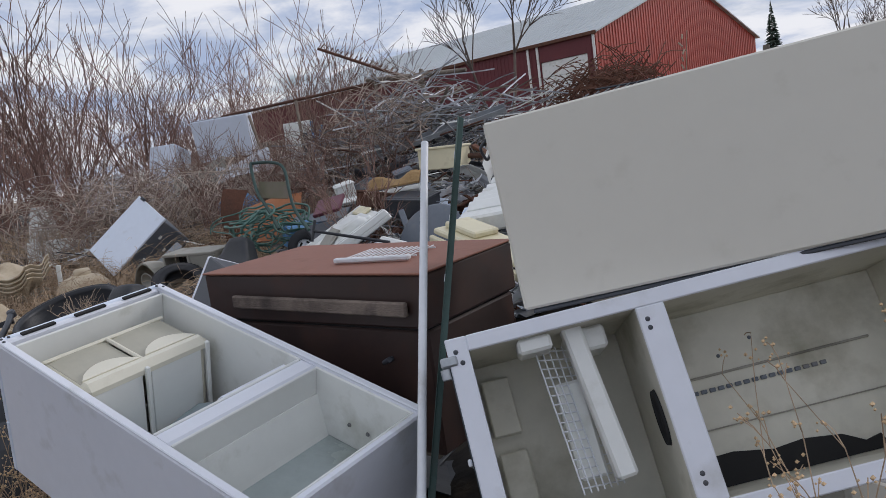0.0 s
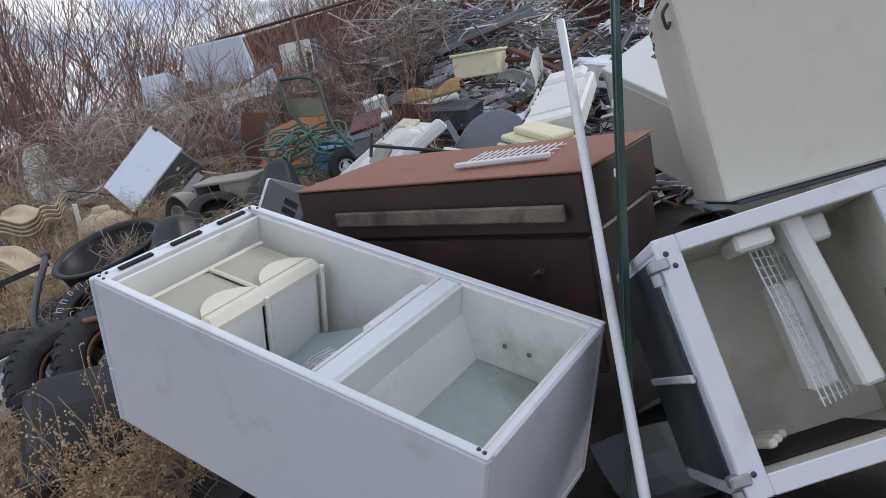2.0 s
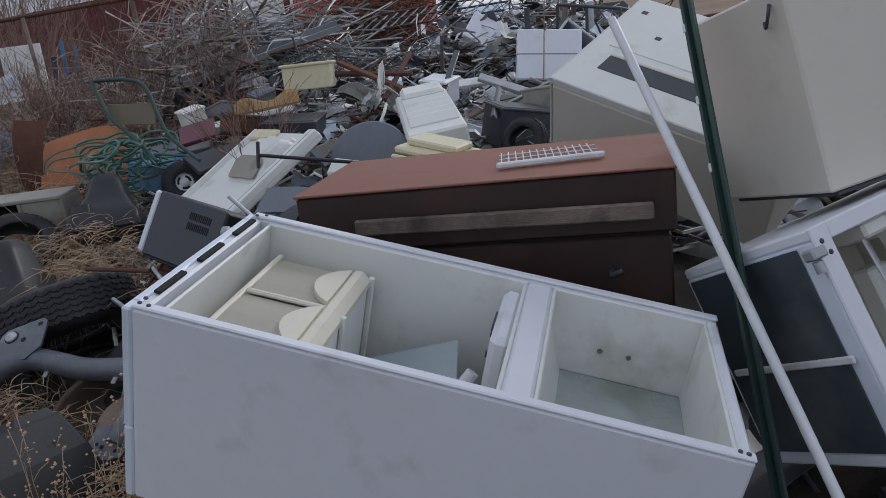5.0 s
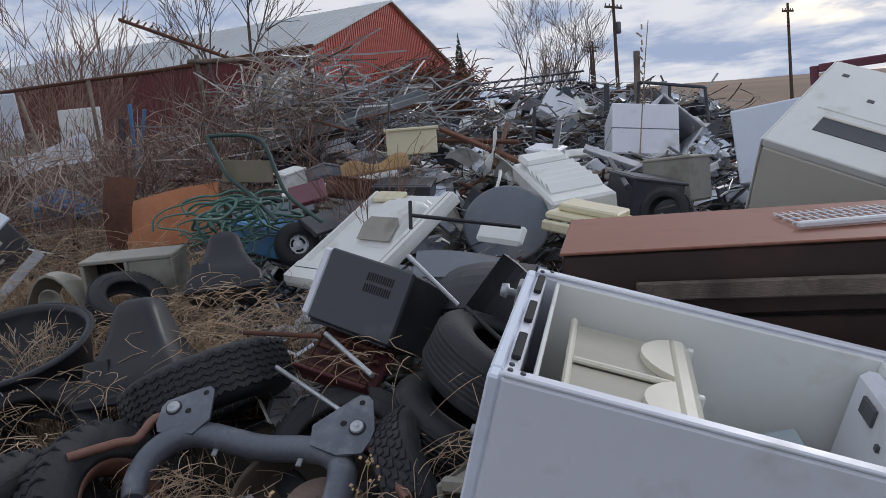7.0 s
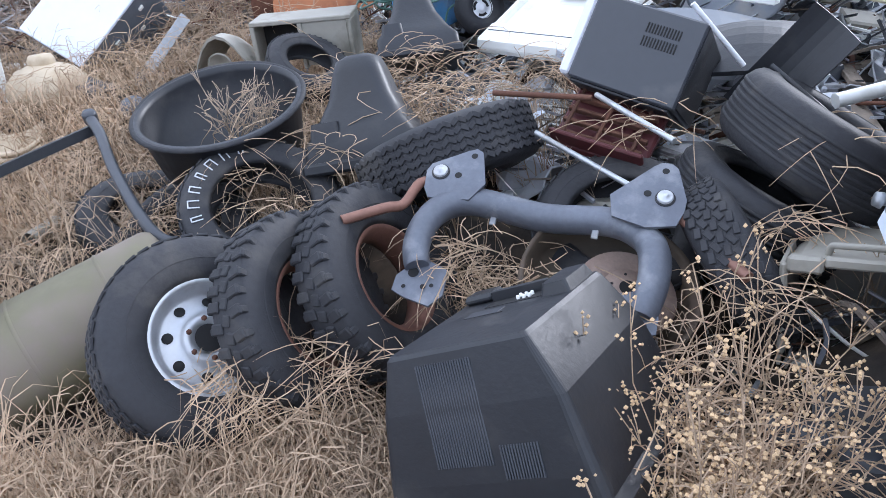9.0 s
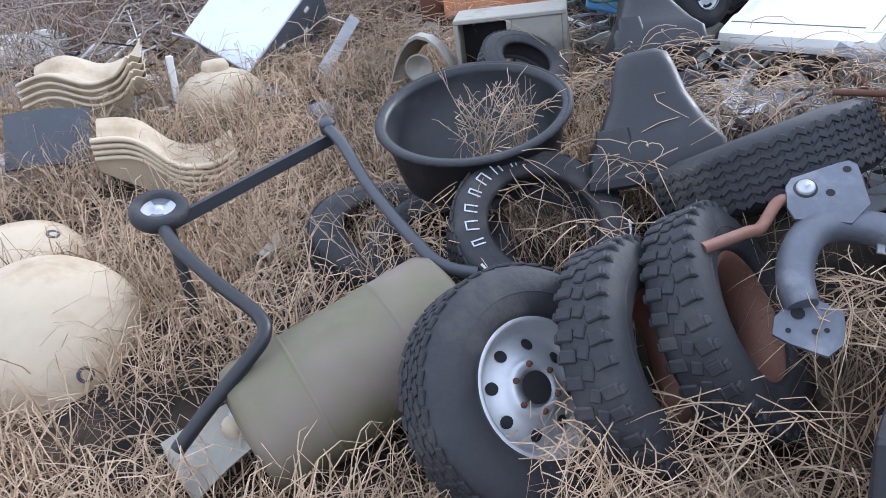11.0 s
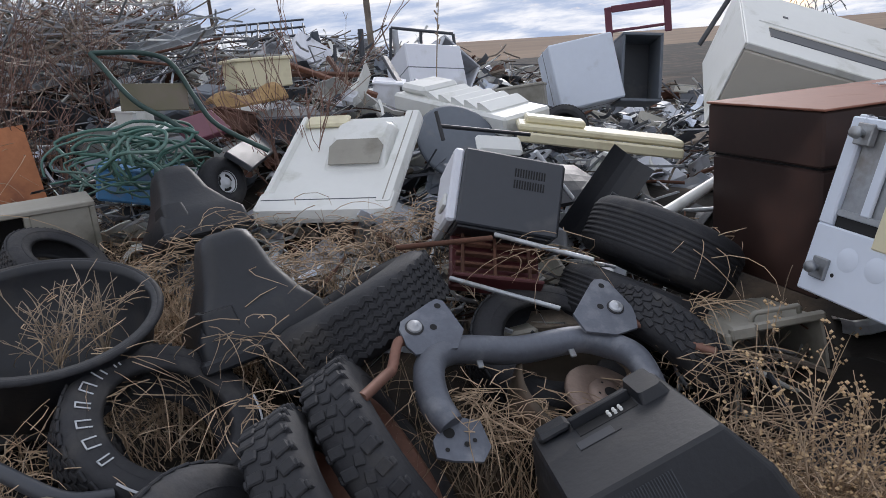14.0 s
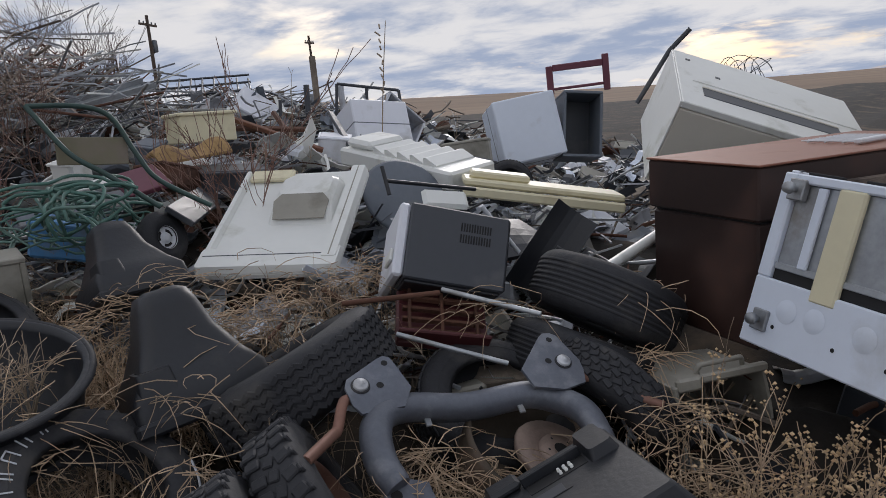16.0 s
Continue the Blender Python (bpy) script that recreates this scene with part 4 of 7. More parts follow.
# subframe
SF = corner((-2.442, 5.518, 0.870), (-1.738, 5.078, 0.784), (-2.612, 5.217, 0.634)) @ Matrix.Translation((0, 0, 0.07))
sf = thing("car_subframe", SF, "bare grey steel car subframe cradle lying on the tyres", "car part")
S = 0.835
body = bez([(0.03, 0.42, -0.045), (0.0, 0.33, -0.045), (0.005, 0.22, -0.035), (0.05, 0.12, -0.005), (0.16, 0.07, 0.02), (0.41, 0.085, 0.045), (0.66, 0.07, 0.04), (0.78, 0.12, 0.03), (0.83, 0.22, -0.02), (0.84, 0.34, -0.03), (0.82, 0.47, -0.03)], 6)
part("tube", Geo().tube(body, [0.048 + 0.017 * math.sin(math.pi * i / (len(body) - 1)) ** 0.5 for i in range(len(body))], 16, flat=0.85), SUBGREY, sf)
for x, s in ((0.0, 1), (S, -1)):
    if s > 0:
        out, spots = [(-0.052, 0.03), (-0.058, 0.0), (-0.045, -0.035), (0.085, -0.115), (0.115, -0.128), (0.140, -0.115), (0.152, -0.08), (0.185, 0.03), (0.14, 0.11), (-0.02, 0.12), (-0.045, 0.08)], ((0.072, 0.006, 0.014), (0.112, -0.092, 0.013))
    else:
        out, spots = [(0.070, 0.05), (0.074, 0.0), (0.058, -0.05), (0.030, -0.135), (0.005, -0.155), (-0.030, -0.155), (-0.055, -0.135), (-0.19, 0.01), (-0.17, 0.10), (-0.05, 0.13), (0.05, 0.11)][::-1], ((-0.062, -0.012, 0.014), (-0.012, -0.118, 0.013))
    ear = part("ear_plate", Geo().plate([(x + a, b) for a, b in out], 0.012, Matrix.Translation((0, 0, -0.05))), SUBGREY, sf)
    part("bush", Geo().lathe([(0, -0.074), (0.010, -0.074), (0.011, -0.066), (0.024, -0.066), (0.028, -0.062), (0.030, -0.05)], 20, Matrix.Translation((x, 0, 0))), SILVER, ear, "pale bush with a centre bolt")
    part("bush_rubber", Geo().lathe([(0.026, -0.056), (0.034, -0.056), (0.036, -0.05)], 20, Matrix.Translation((x, 0, 0))), RUBBER, ear)
    for a, b, rr in spots:
        part("hole", Geo().lathe([(0, -0.0512), (rr, -0.0512)], 14, Matrix.Translation((x + a, b, 0))), DARKCAV, ear)
    q = Geo()
    fp = [(-0.09, 0.0), (-0.02, -0.09), (0.09, -0.05), (0.10, 0.05), (0.06, 0.10), (-0.04, 0.08), (-0.09, 0.06)]
    q.plate([(x + s * 0.05 + s * a, 0.46 + b) for a, b in (fp if s > 0 else fp[::-1])], 0.012, Matrix.Translation((0, 0, -0.035)))
    foot = part("foot_plate", q, SUBGREY, sf)
    for a, b, rr in ((-0.03, -0.02, 0.02), (0.02, 0.03, 0.01), (0.05, 0.02, 0.008), (-0.05, 0.04, 0.008)):
        part("hole", Geo().lathe([(0, -0.0375), (rr, -0.0375)], 14, Matrix.Translation((x + s * 0.05 + s * a, 0.46 + b, 0))), DARKCAV, foot)
for x in (0.22, 0.60):
    part("bracket", Geo().box((x, 0.12, 0.02), (x + 0.025, 0.16, 0.03), 0.003), GALV, sf)
for pts in ([(-2.45, 5.56, 0.80), (-2.52, 5.54, 0.82), (-2.60, 5.50, 0.76), (-2.68, 5.45, 0.775), (-2.85, 5.39, 0.776)], [(-1.72, 5.08, 0.73), (-1.702, 5.037, 0.709), (-1.662, 4.895, 0.646), (-1.65, 4.80, 0.625), (-1.638, 4.718, 0.604)]):
    solid("copper_pipe", Geo().tube(bez(pts, 5), 0.020, 10), COPPER, Matrix(), "bent rusty copper-brown pipe under the subframe", "pipe")


# ---- televisions and plastic shells ----

def rounded(a0, a1, b0, b1, z, r, k=4):
    """A rounded rectangle at height z."""
    ring = []
    for cx, cy, s in ((a1 - r, b0 + r, -90), (a1 - r, b1 - r, 0), (a0 + r, b1 - r, 90), (a0 + r, b0 + r, 180)):
        ring += [(cx + r * math.cos(radians(s + 90 * i / k)), cy + r * math.sin(radians(s + 90 * i / k)), z) for i in range(k + 1)]
    return ring


def loft(rings, smooth=True):
    n = len(rings[0])
    q = Geo()
    q.add([p for ring in rings for p in ring], [(i * n + j, i * n + (j + 1) % n, (i + 1) * n + (j + 1) % n, (i + 1) * n + j) for i in range(len(rings) - 1) for j in range(n)], smooth=smooth)
    q.add(rings[0], [tuple(range(n))[::-1]])
    q.add(rings[-1], [tuple(range(n))])
    return q


def standing_television(m):
    """A tube television resting on its screen; z points out of its back."""
    root = thing("television", m, "large black tube television resting on its screen in weeds", "television", "old televisions")
    part("shell", loft([rounded(-0.345, 0.345, -0.345, 0.33, -0.43, 0.03), rounded(-0.335, 0.335, -0.338, 0.32, -0.36, 0.03), rounded(-0.29, 0.30, -0.305, 0.29, -0.16, 0.022), rounded(-0.235, 0.235, -0.272, 0.268, -0.012, 0.014), rounded(-0.225, 0.225, -0.262, 0.26, 0.0, 0.012)], False), BLACK, root)
    part("bezel", Geo().box((-0.37, -0.385, -0.54), (0.37, 0.36, -0.425), 0.025), BLACK, root)
    part("screen", Geo().sheet(0.60, 0.50, 8, 6, lambda u, v: -0.02 * (1 - (2 * u - 1) ** 2) * (1 - (2 * v - 1) ** 2), 0.003, Matrix.Translation((-0.30, -0.26, -0.545))), GLASS, root)
    # vent ribs run down the face in two bands
    slope = math.degrees(math.atan2(0.066, 0.34))
    face = Matrix.Translation((0, -0.2725, -0.02)) @ pose(0, 0, 0, -slope, 0, 0)
    rb_ = Geo()
    for x0, x1, z0, z1 in ((-0.135, 0.055, -0.30, -0.015), (0.075, 0.20, -0.34, -0.25)):
        n = int((x1 - x0) / 0.0085)
        for i in range(n):
            x = x0 + 0.0085 * i + 0.02 * (-z0 - 0.2)
            rb_.box((x, -0.0055, z0), (x + 0.0045, 0.004, z1), 0.0012, face)
    part("vent_ribs", rb_, CHARCOAL, root)["kind"] = "stuff"
    # raised back with a recessed socket slot
    part("back_ridge", loft([rounded(0.115, 0.218, 0.06, 0.255, -0.004, 0.012), rounded(0.125, 0.205, 0.075, 0.245, 0.035, 0.018)], False), BLACK, root)
    part("back_step", Geo().box((-0.215, 0.16, -0.002), (-0.10, 0.25, 0.03), 0.012), BLACK, root)
    part("socket_slot", Geo().box((-0.095, 0.085, -0.002), (0.11, 0.15, 0.0022), 0.001), DARKCAV, root)
    part("slot_lip", Geo().box((-0.10, 0.152, -0.002), (0.112, 0.165, 0.035), 0.004), BLACK, root)
    for i in range(3):
        for j in range(2):
            part("jack", Geo().lathe([(0, 0.012), (0.0035, 0.012), (0.0055, 0.010), (0.006, 0)], 10, pose(0.02 + 0.02 * i, 0.107 + 0.022 * j, 0.002)), LINER, root)
    part("rating_plate", Geo().box((-0.12, 0.0, -0.001), (0.0, 0.055, 0.0025), 0.001), CHARCOAL, root)
    part("panel_seam", Geo().box((-0.12, -0.004, -0.001), (0.02, -0.001, 0.002), 0.0008), DARKCAV, root)
    return root


standing_television(corner((-2.474, 4.695, 0.669), (-2.474 + 0.707, 4.695 - 0.606, 0.669 + 0.364), (-2.474 + 0.683, 4.695 + 0.718, 0.669 - 0.132)))


def back_shell(m, s, label):
    root = thing("television_shell", m, label, "television", "old television shells")
    part("shell", loft([rounded(-0.27 * s, 0.25 * s, -0.24 * s, 0.20 * s, -0.05 * s, 0.03 * s, 5), rounded(-0.265 * s, 0.245 * s, -0.235 * s, 0.20 * s, 0.03 * s, 0.035 * s, 5), rounded(-0.215 * s, 0.195 * s, -0.19 * s, 0.19 * s, 0.10 * s, 0.05 * s, 5), rounded(-0.155 * s, 0.14 * s, -0.115 * s, 0.18 * s, 0.22 * s, 0.06 * s, 5),
                        rounded(-0.125 * s, 0.11 * s, -0.085 * s, 0.17 * s, 0.33 * s, 0.06 * s, 5), rounded(-0.105 * s, 0.09 * s, -0.06 * s, 0.155 * s, 0.385 * s, 0.06 * s, 5), rounded(-0.06 * s, 0.05 * s, -0.02 * s, 0.11 * s, 0.405 * s, 0.04 * s, 5)]), BLACK, root)
    part("rim", Geo().box((-0.285 * s, -0.255 * s, -0.10 * s), (0.265 * s, 0.215 * s, -0.045 * s), 0.012), BLACK, root)
    part("side_box", loft([rounded(-0.24 * s, -0.09 * s, -0.235 * s, -0.03 * s, 0.02 * s, 0.02 * s), rounded(-0.225 * s, -0.10 * s, -0.21 * s, -0.05 * s, 0.125 * s, 0.025 * s)]), BLACK, root)
    for i in range(9):
        part("vent_slot", Geo().box((-0.21 * s + 0.012 * s * i, -0.17 * s, 0.12 * s), (-0.205 * s + 0.012 * s * i, -0.09 * s, 0.1275 * s), 0.001), DARKCAV, root)
    return root


back_shell(axes_frame((-2.60, 6.32, 0.80), (0.90, -0.30, 0.0), (-0.02, 0.22, 0.97)), 1.02, "black moulded television back shell standing on its open side")
back_shell(axes_frame((-2.12, 7.50, 1.02), (0.95, -0.10, 0.0), (0.05, 0.40, 0.90)), 0.95, "dark television back shell among dry grass")

# half barrel tub
tb = thing("rubber_tub", facing((-3.27, 6.72, 0.74), (-0.08, -0.28, 0.95)), "black rubber feed tub full of dead weeds", "tub")
part("shell", Geo().lathe([(0, 0.0), (0.33, 0.0), (0.36, 0.03), (0.40, 0.27), (0.425, 0.29), (0.425, 0.305), (0.39, 0.305), (0.385, 0.27), (0.34, 0.03), (0, 0.02)], 48), BLACK, tb)
part("rim", Geo().lathe([(0.42, 0.285), (0.435, 0.295), (0.42, 0.31), (0.40, 0.30)], 48, closed=True), RUBBER, tb)

# olive fuel tank beside the wheel
ot = thing("oil_tank", corner((-4.36, 5.72, 0.21), (-3.55, 5.98, 0.42), (-4.2, 6.2, 0.30)), "dented olive-green cylindrical tank lying in dry grass", "tank")
part("drum", Geo().lathe([(0, 0), (0.20, 0.0), (0.245, 0.02), (0.255, 0.06), (0.255, 0.82), (0.245, 0.86), (0.20, 0.88), (0, 0.88)], 40, pose(0, 0, 0, 0, 90, 0)), OLIVE, ot)
for x in (0.25, 0.62):
    part("hoop", Geo().lathe([(0.252, -0.012), (0.262, 0), (0.252, 0.012)], 40, pose(x, 0, 0, 0, 90, 0)), OLIVE, ot)
part("bung", Geo().lathe([(0, 0.02), (0.03, 0.02), (0.035, 0)], 16, pose(-0.002, 0.02, 0.08, 0, -90, 0)), GALV, ot)
em = thing("engine_cover", corner((-4.55, 5.55, 0.10), (-4.20, 5.68, 0.22), (-4.6, 5.75, 0.2)), "torn grey-brown sheet metal cover with a round knob", "car part")
part("sheet", Geo().sheet(0.42, 0.26, 8, 6, lambda u, v: 0.04 * math.sin(3 * u + 2 * v) + 0.05 * u, 0.006), BEIGE, em)
part("knob", Geo().lathe([(0, 0.04), (0.03, 0.04), (0.04, 0.03), (0.045, 0.0)], 18, pose(0.24, 0.12, 0.05)), TAN, em)

# mower handle with a roller wheel
mh = thing("mower_undercarriage", Matrix(), "black tubular mower handle with a small grey-hubbed wheel", "mower part")
part("bar", Geo().tube([(-4.60, 6.45, 0.80), (-3.93, 6.82, 0.95)], 0.034, 4), BLACK, mh)
part("cross_tube", Geo().tube(bez([(-3.93, 6.80, 1.01), (-3.87, 6.66, 0.95), (-3.80, 6.42, 0.84), (-3.67, 6.09, 0.70), (-3.58, 5.96, 0.62), (-3.46, 5.92, 0.58)], 5), 0.026, 10), CHARCOAL, mh)
part("end_cap", Geo().lathe([(0, 0.03), (0.03, 0.03), (0.036, 0.015), (0.034, -0.03), (0, -0.035)], 16, pose(-3.93, 6.81, 1.015, 25, 0, 0)), CHARCOAL, mh)
part("lower_tube", Geo().tube(bez([(-4.62, 6.36, 0.80), (-4.54, 6.20, 0.76), (-4.38, 6.00, 0.67), (-4.25, 5.84, 0.61), (-4.23, 5.76, 0.57), (-4.29, 5.70, 0.52), (-4.42, 5.64, 0.42), (-4.56, 5.58, 0.30)], 5), 0.026, 10), BLACK, mh)
part("leg", Geo().tube([(-4.62, 6.44, 0.78), (-4.60, 6.40, 0.40)], 0.024, 8), BLACK, mh)
wl2 = part("wheel", Geo().lathe([(0.07, -0.03), (0.105, -0.032), (0.118, -0.015), (0.118, 0.015), (0.105, 0.032), (0.07, 0.03)], 36, facing((-4.65, 6.47, 0.85), (0.15, -0.35, 0.92)), closed=True), RUBBER, mh)
part("hub", Geo().lathe([(0, 0.02), (0.016, 0.02), (0.018, 0.008), (0.07, 0.01), (0.09, 0.026), (0.098, 0.026)], 32, facing((-4.65, 6.47, 0.85), (0.15, -0.35, 0.92))), TINWHITE, wl2, "pale grey hub")
for a in (0.0, 0.5):
    part("hub_slot", Geo().lathe([(0.035, 0.0115), (0.075, 0.0125)], 20, facing((-4.65, 6.47, 0.85), (0.15, -0.35, 0.92)) @ pose(0, 0, 0, 0, 0, 30 + 360 * a), arc=0.2), SLATE, wl2)
part("plain_pipe", Geo().tube([(-4.33, 6.64, 0.49), (-4.26, 6.9, 0.48)], 0.035, 16, cap=False), BEIGE, mh)

# resin chairs, stacked and half buried
def chair_line(u):
    """Side outline of a chair shell: backrest, seat dip, front lip."""
    return 0.24 / (1 + math.exp(14 * (u - 0.42))) + 0.07 * max(0.0, (u - 0.78) / 0.22) ** 1.6


def resin_chair(m, k, label):
    root = thing("resin_chair", m, label, "chair", "stacked resin chairs")
    part("seat_shell", Geo().sheet(0.76, 0.46, 28, 12, lambda u, v: chair_line(u) - 0.05 * math.sin(math.pi * v) + 0.02 * math.sin(3 * math.pi * v), 0.010), TAN, root)
    part("edge_lip", Geo().tube([(0.76 * i / 28, -0.002, chair_line(i / 28) - 0.002) for i in range(29)], 0.0135, 8), TAN, root)
    part("apron", Geo().add([(0.76 * i / 28, 0.012 + 0.05 * j, chair_line(i / 28) - (0.02 + 0.20 * j * math.sin(math.pi * min(1, 0.12 + i / 30)))) for j in (0, 1) for i in range(29)], [(i, i + 1, 30 + i, 29 + i) for i in range(28)], smooth=True), TAN, root)
    return root


for i in range(4):
    resin_chair(corner((-5.27, 7.74, 0.60 + 0.034 * i), (-4.51, 7.87, 0.555 + 0.034 * i), (-5.30, 8.2, 0.64 + 0.034 * i)), i, "tan plastic garden chair in a stack half buried in straw")
for i in range(4):
    resin_chair(corner((-5.95, 9.0, 0.78 + 0.05 * i), (-5.25, 8.95, 1.02 + 0.05 * i), (-5.8, 9.4, 0.9 + 0.05 * i)), i, "tan plastic garden chair in a tilted stack")
solid("plastic_sheet", Geo().sheet(0.5, 0.4, 6, 4, lambda u, v: 0.03 * math.sin(3 * u), 0.02), CHARCOAL, corner((-5.95, 8.2, 0.75), (-5.45, 8.28, 0.70), (-5.85, 8.5, 1.05)), "dark grey plastic panel leaning in straw", "panel")
# tan moulded tanks
def tan_tank(c, n, R, label, holes):
    root = thing("plastic_tank", facing(c, n), label, "tank")
    part("shell", Geo().lathe([(0, R * 0.62), (R * 0.35, R * 0.60), (R * 0.70, R * 0.46), (R * 0.93, R * 0.22), (R, 0), (R * 0.96, -R * 0.25), (R * 0.7, -R * 0.5), (0, -R * 0.55)], 44), TAN, root)
    for x, y in holes:
        z = 0.62 * R * math.sqrt(max(0.05, 1 - (x * x + y * y) / (R * R)))
        part("fitting", Geo().lathe([(0, 0.004), (0.018, 0.004), (0.022, 0.012), (0.034, 0.010), (0.036, -0.01)], 18, pose(x, y, z - 0.006, -40 * y / R, 40 * x / R, 0)), CHARCOAL, root)


tan_tank((-5.22, 6.44, 0.36), (0.25, -0.70, 0.62), 0.40, "round tan plastic tank half buried in straw", ((0.20, -0.28), (0.10, -0.22)))
tan_tank((-5.62, 7.25, 0.38), (0.1, -0.5, 0.85), 0.36, "flat tan plastic tank with black fittings", ((0.2, 0.1), (0.22, -0.12)))
tan_tank((-4.73, 9.17, 0.85), (0.05, -0.1, 0.99), 0.31, "round cream plastic jar lying in straw", ())
solid("jar_cap", Geo().lathe([(0, 0.09), (0.08, 0.085), (0.10, 0.05), (0.10, 0.0)], 24), TAN, pose(-4.74, 9.20, 1.02), "round cream cap on the plastic jar", "cap")
solid("white_stake", Geo().box((-0.025, -0.02, 0), (0.025, 0.02, 0.46), 0.006), LINER, pose(-5.08, 9.25, 0.72, 4, 3, 20), "short white square stake standing in straw", "stake")
solid("tin_bowl", Geo().lathe([(0, 0.10), (0.06, 0.09), (0.10, 0.05), (0.11, 0)], 20), SLATE, facing((-4.02, 8.45, 0.72), (0.3, -0.4, 0.85)), "dusty grey metal bowl upside down in straw", "bowl")

# moulded plastic box lying open towards the path
bk = thing("plastic_bin", corner((-1.507, 4.728, 0.655), (-1.255, 4.475, 0.675), (-1.13, 5.06, 0.60)), "grey-beige moulded plastic bin lying on its side, open", "plastic bin")
W_, L_, H_ = 0.40, 0.46, 0.36
part("top_wall", Geo().sheet(W_, L_, 10, 8, lambda u, v: -0.035 * (2 * u - 1) ** 8 - 0.02 * v, 0.012), BEIGE, bk)
part("side_wall", Geo().sheet(H_, L_, 6, 8, lambda u, v: 0.012 * math.sin(math.pi * u) - 0.015 * v, 0.012, Matrix.Translation((0.0, 0.0, -0.025)) @ pose(0, 0, 0, 0, 90, 0)), BEIGE, bk)
part("side_wall", Geo().sheet(H_, L_, 6, 8, lambda u, v: 0.012 * math.sin(math.pi * u) - 0.015 * v, 0.012, Matrix.Translation((W_ - 0.012, 0.0, -0.025)) @ pose(0, 0, 0, 0, 90, 0)), BEIGE, bk)
part("back_wall", Geo().box((0.01, L_ - 0.015, -H_), (W_ - 0.01, L_, -0.04), 0.005), BEIGE, bk)
part("bottom_wall", Geo().box((0.01, 0.0, -H_ - 0.02), (W_ - 0.01, L_, -H_ - 0.005), 0.005), BEIGE, bk)
part("rim_lip", Geo().box((0.01, -0.022, -0.052), (0.115, 0.02, 0.004), 0.010).box((0.115, -0.016, -0.030), (W_, 0.02, 0.006), 0.008), BEIGE, bk)
part("rim_corner", Geo().box((-0.012, -0.020, -0.34), (0.012, 0.018, -0.02), 0.008), BEIGE, bk)
part("grip", Geo().tube(bez([(0.12, 0.045, 0.0), (0.13, 0.03, 0.032), (0.16, 0.025, 0.036), (0.28, 0.025, 0.036), (0.31, 0.03, 0.032), (0.32, 0.045, 0.0)], 4), 0.011, 8), BEIGE, bk)
# black panel and elbow pipe in the weeds
solid("black_panel", Geo().sheet(0.42, 0.40, 8, 6, lambda u, v: 0.03 * math.sin(2.6 * u + 0.4) - 0.05 * v * v, 0.02), BLACK, corner((-1.60, 4.44, 0.37), (-1.26, 4.22, 0.42), (-1.75, 4.10, 0.16)), "black curved plastic panel lying in weeds", "panel")
el = thing("drain_elbow", Matrix(), "black plastic elbow pipe half hidden in weeds", "pipe")
part("tube", Geo().tube(bez([(-1.77, 4.37, 0.27), (-1.66, 4.29, 0.27), (-1.56, 4.18, 0.22), (-1.52, 4.06, 0.10)], 5), 0.062, 20, cap=False), CHARCOAL, el)
part("collar", Geo().lathe([(0.056, -0.03), (0.068, -0.03), (0.071, -0.02), (0.071, 0.02), (0.068, 0.03), (0.056, 0.03)], 24, facing((-1.765, 4.366, 0.27), (-0.82, 0.57, 0.02)), closed=True), CHARCOAL, el)

# red heater grate with two loose rods
hg = thing("heater_grate", corner((-1.90, 5.80, 0.86), (-1.60, 5.50, 0.76), (-1.72, 5.92, 1.02)), "dark red cast grate with rusty bars", "grate")
part("tray", Geo().box((0, 0, -0.10), (0.42, 0.30, -0.05), 0.01).box((0, 0, -0.05), (0.42, 0.02, 0.03), 0.006), RED, hg)
for y in (0.04, 0.10, 0.16, 0.22, 0.28):
    part("bar", Geo().box((0.02, y - 0.008, -0.03), (0.40, y + 0.008, 0.0), 0.003), RUST, hg)
for x in (0.05, 0.20, 0.36):
    part("cross_bar", Geo().box((x - 0.008, 0.0, -0.004), (x + 0.008, 0.30, 0.008), 0.003), RUST, hg)
for a, b, mat_, lb in (((-1.98, 5.74, 0.89), (-1.72, 5.36, 0.72), GALV, "thin pale steel rod"), ((-1.74, 5.66, 1.03), (-1.62, 5.24, 0.92), GALV, "thin pale steel rod"),
                       ((-2.10, 5.92, 1.04), (-1.76, 5.66, 1.02), RUST, "flat rusty steel bar"), ((-1.29, 5.72, 1.33), (-1.08, 5.66, 1.06), WHITEPAINT, "short white plastic pipe"),
                       ((-1.12, 5.42, 1.10), (-0.88, 5.02, 0.76), BLACK, "black steel bar across a tyre"), ((-0.98, 5.22, 0.98), (-0.30, 5.16, 1.06), LINER, "pale ridged strip"),
                       ((-1.05, 6.53, 1.44), (-0.42, 6.35, 1.30), BLACK, "thin black steel rod"), ((-1.06, 6.50, 1.36), (-1.03, 6.56, 1.52), BLACK, "short black rod")):
    solid("metal_rod", Geo().tube([a, b], 0.012 if mat_ is not LINER else 0.03, 8), mat_, Matrix(), lb + " in the scrap heap", "rod")
solid("rubber_flap", Geo().sheet(0.50, 0.24, 8, 6, lambda u, v: 0.04 * math.sin(3.1 * v), 0.018), BLACK, corner((-1.11, 5.74, 0.92), (-0.86, 5.54, 1.29), (-1.06, 5.61, 0.74)), "black rubber flap standing up between tyres", "rubber sheet")
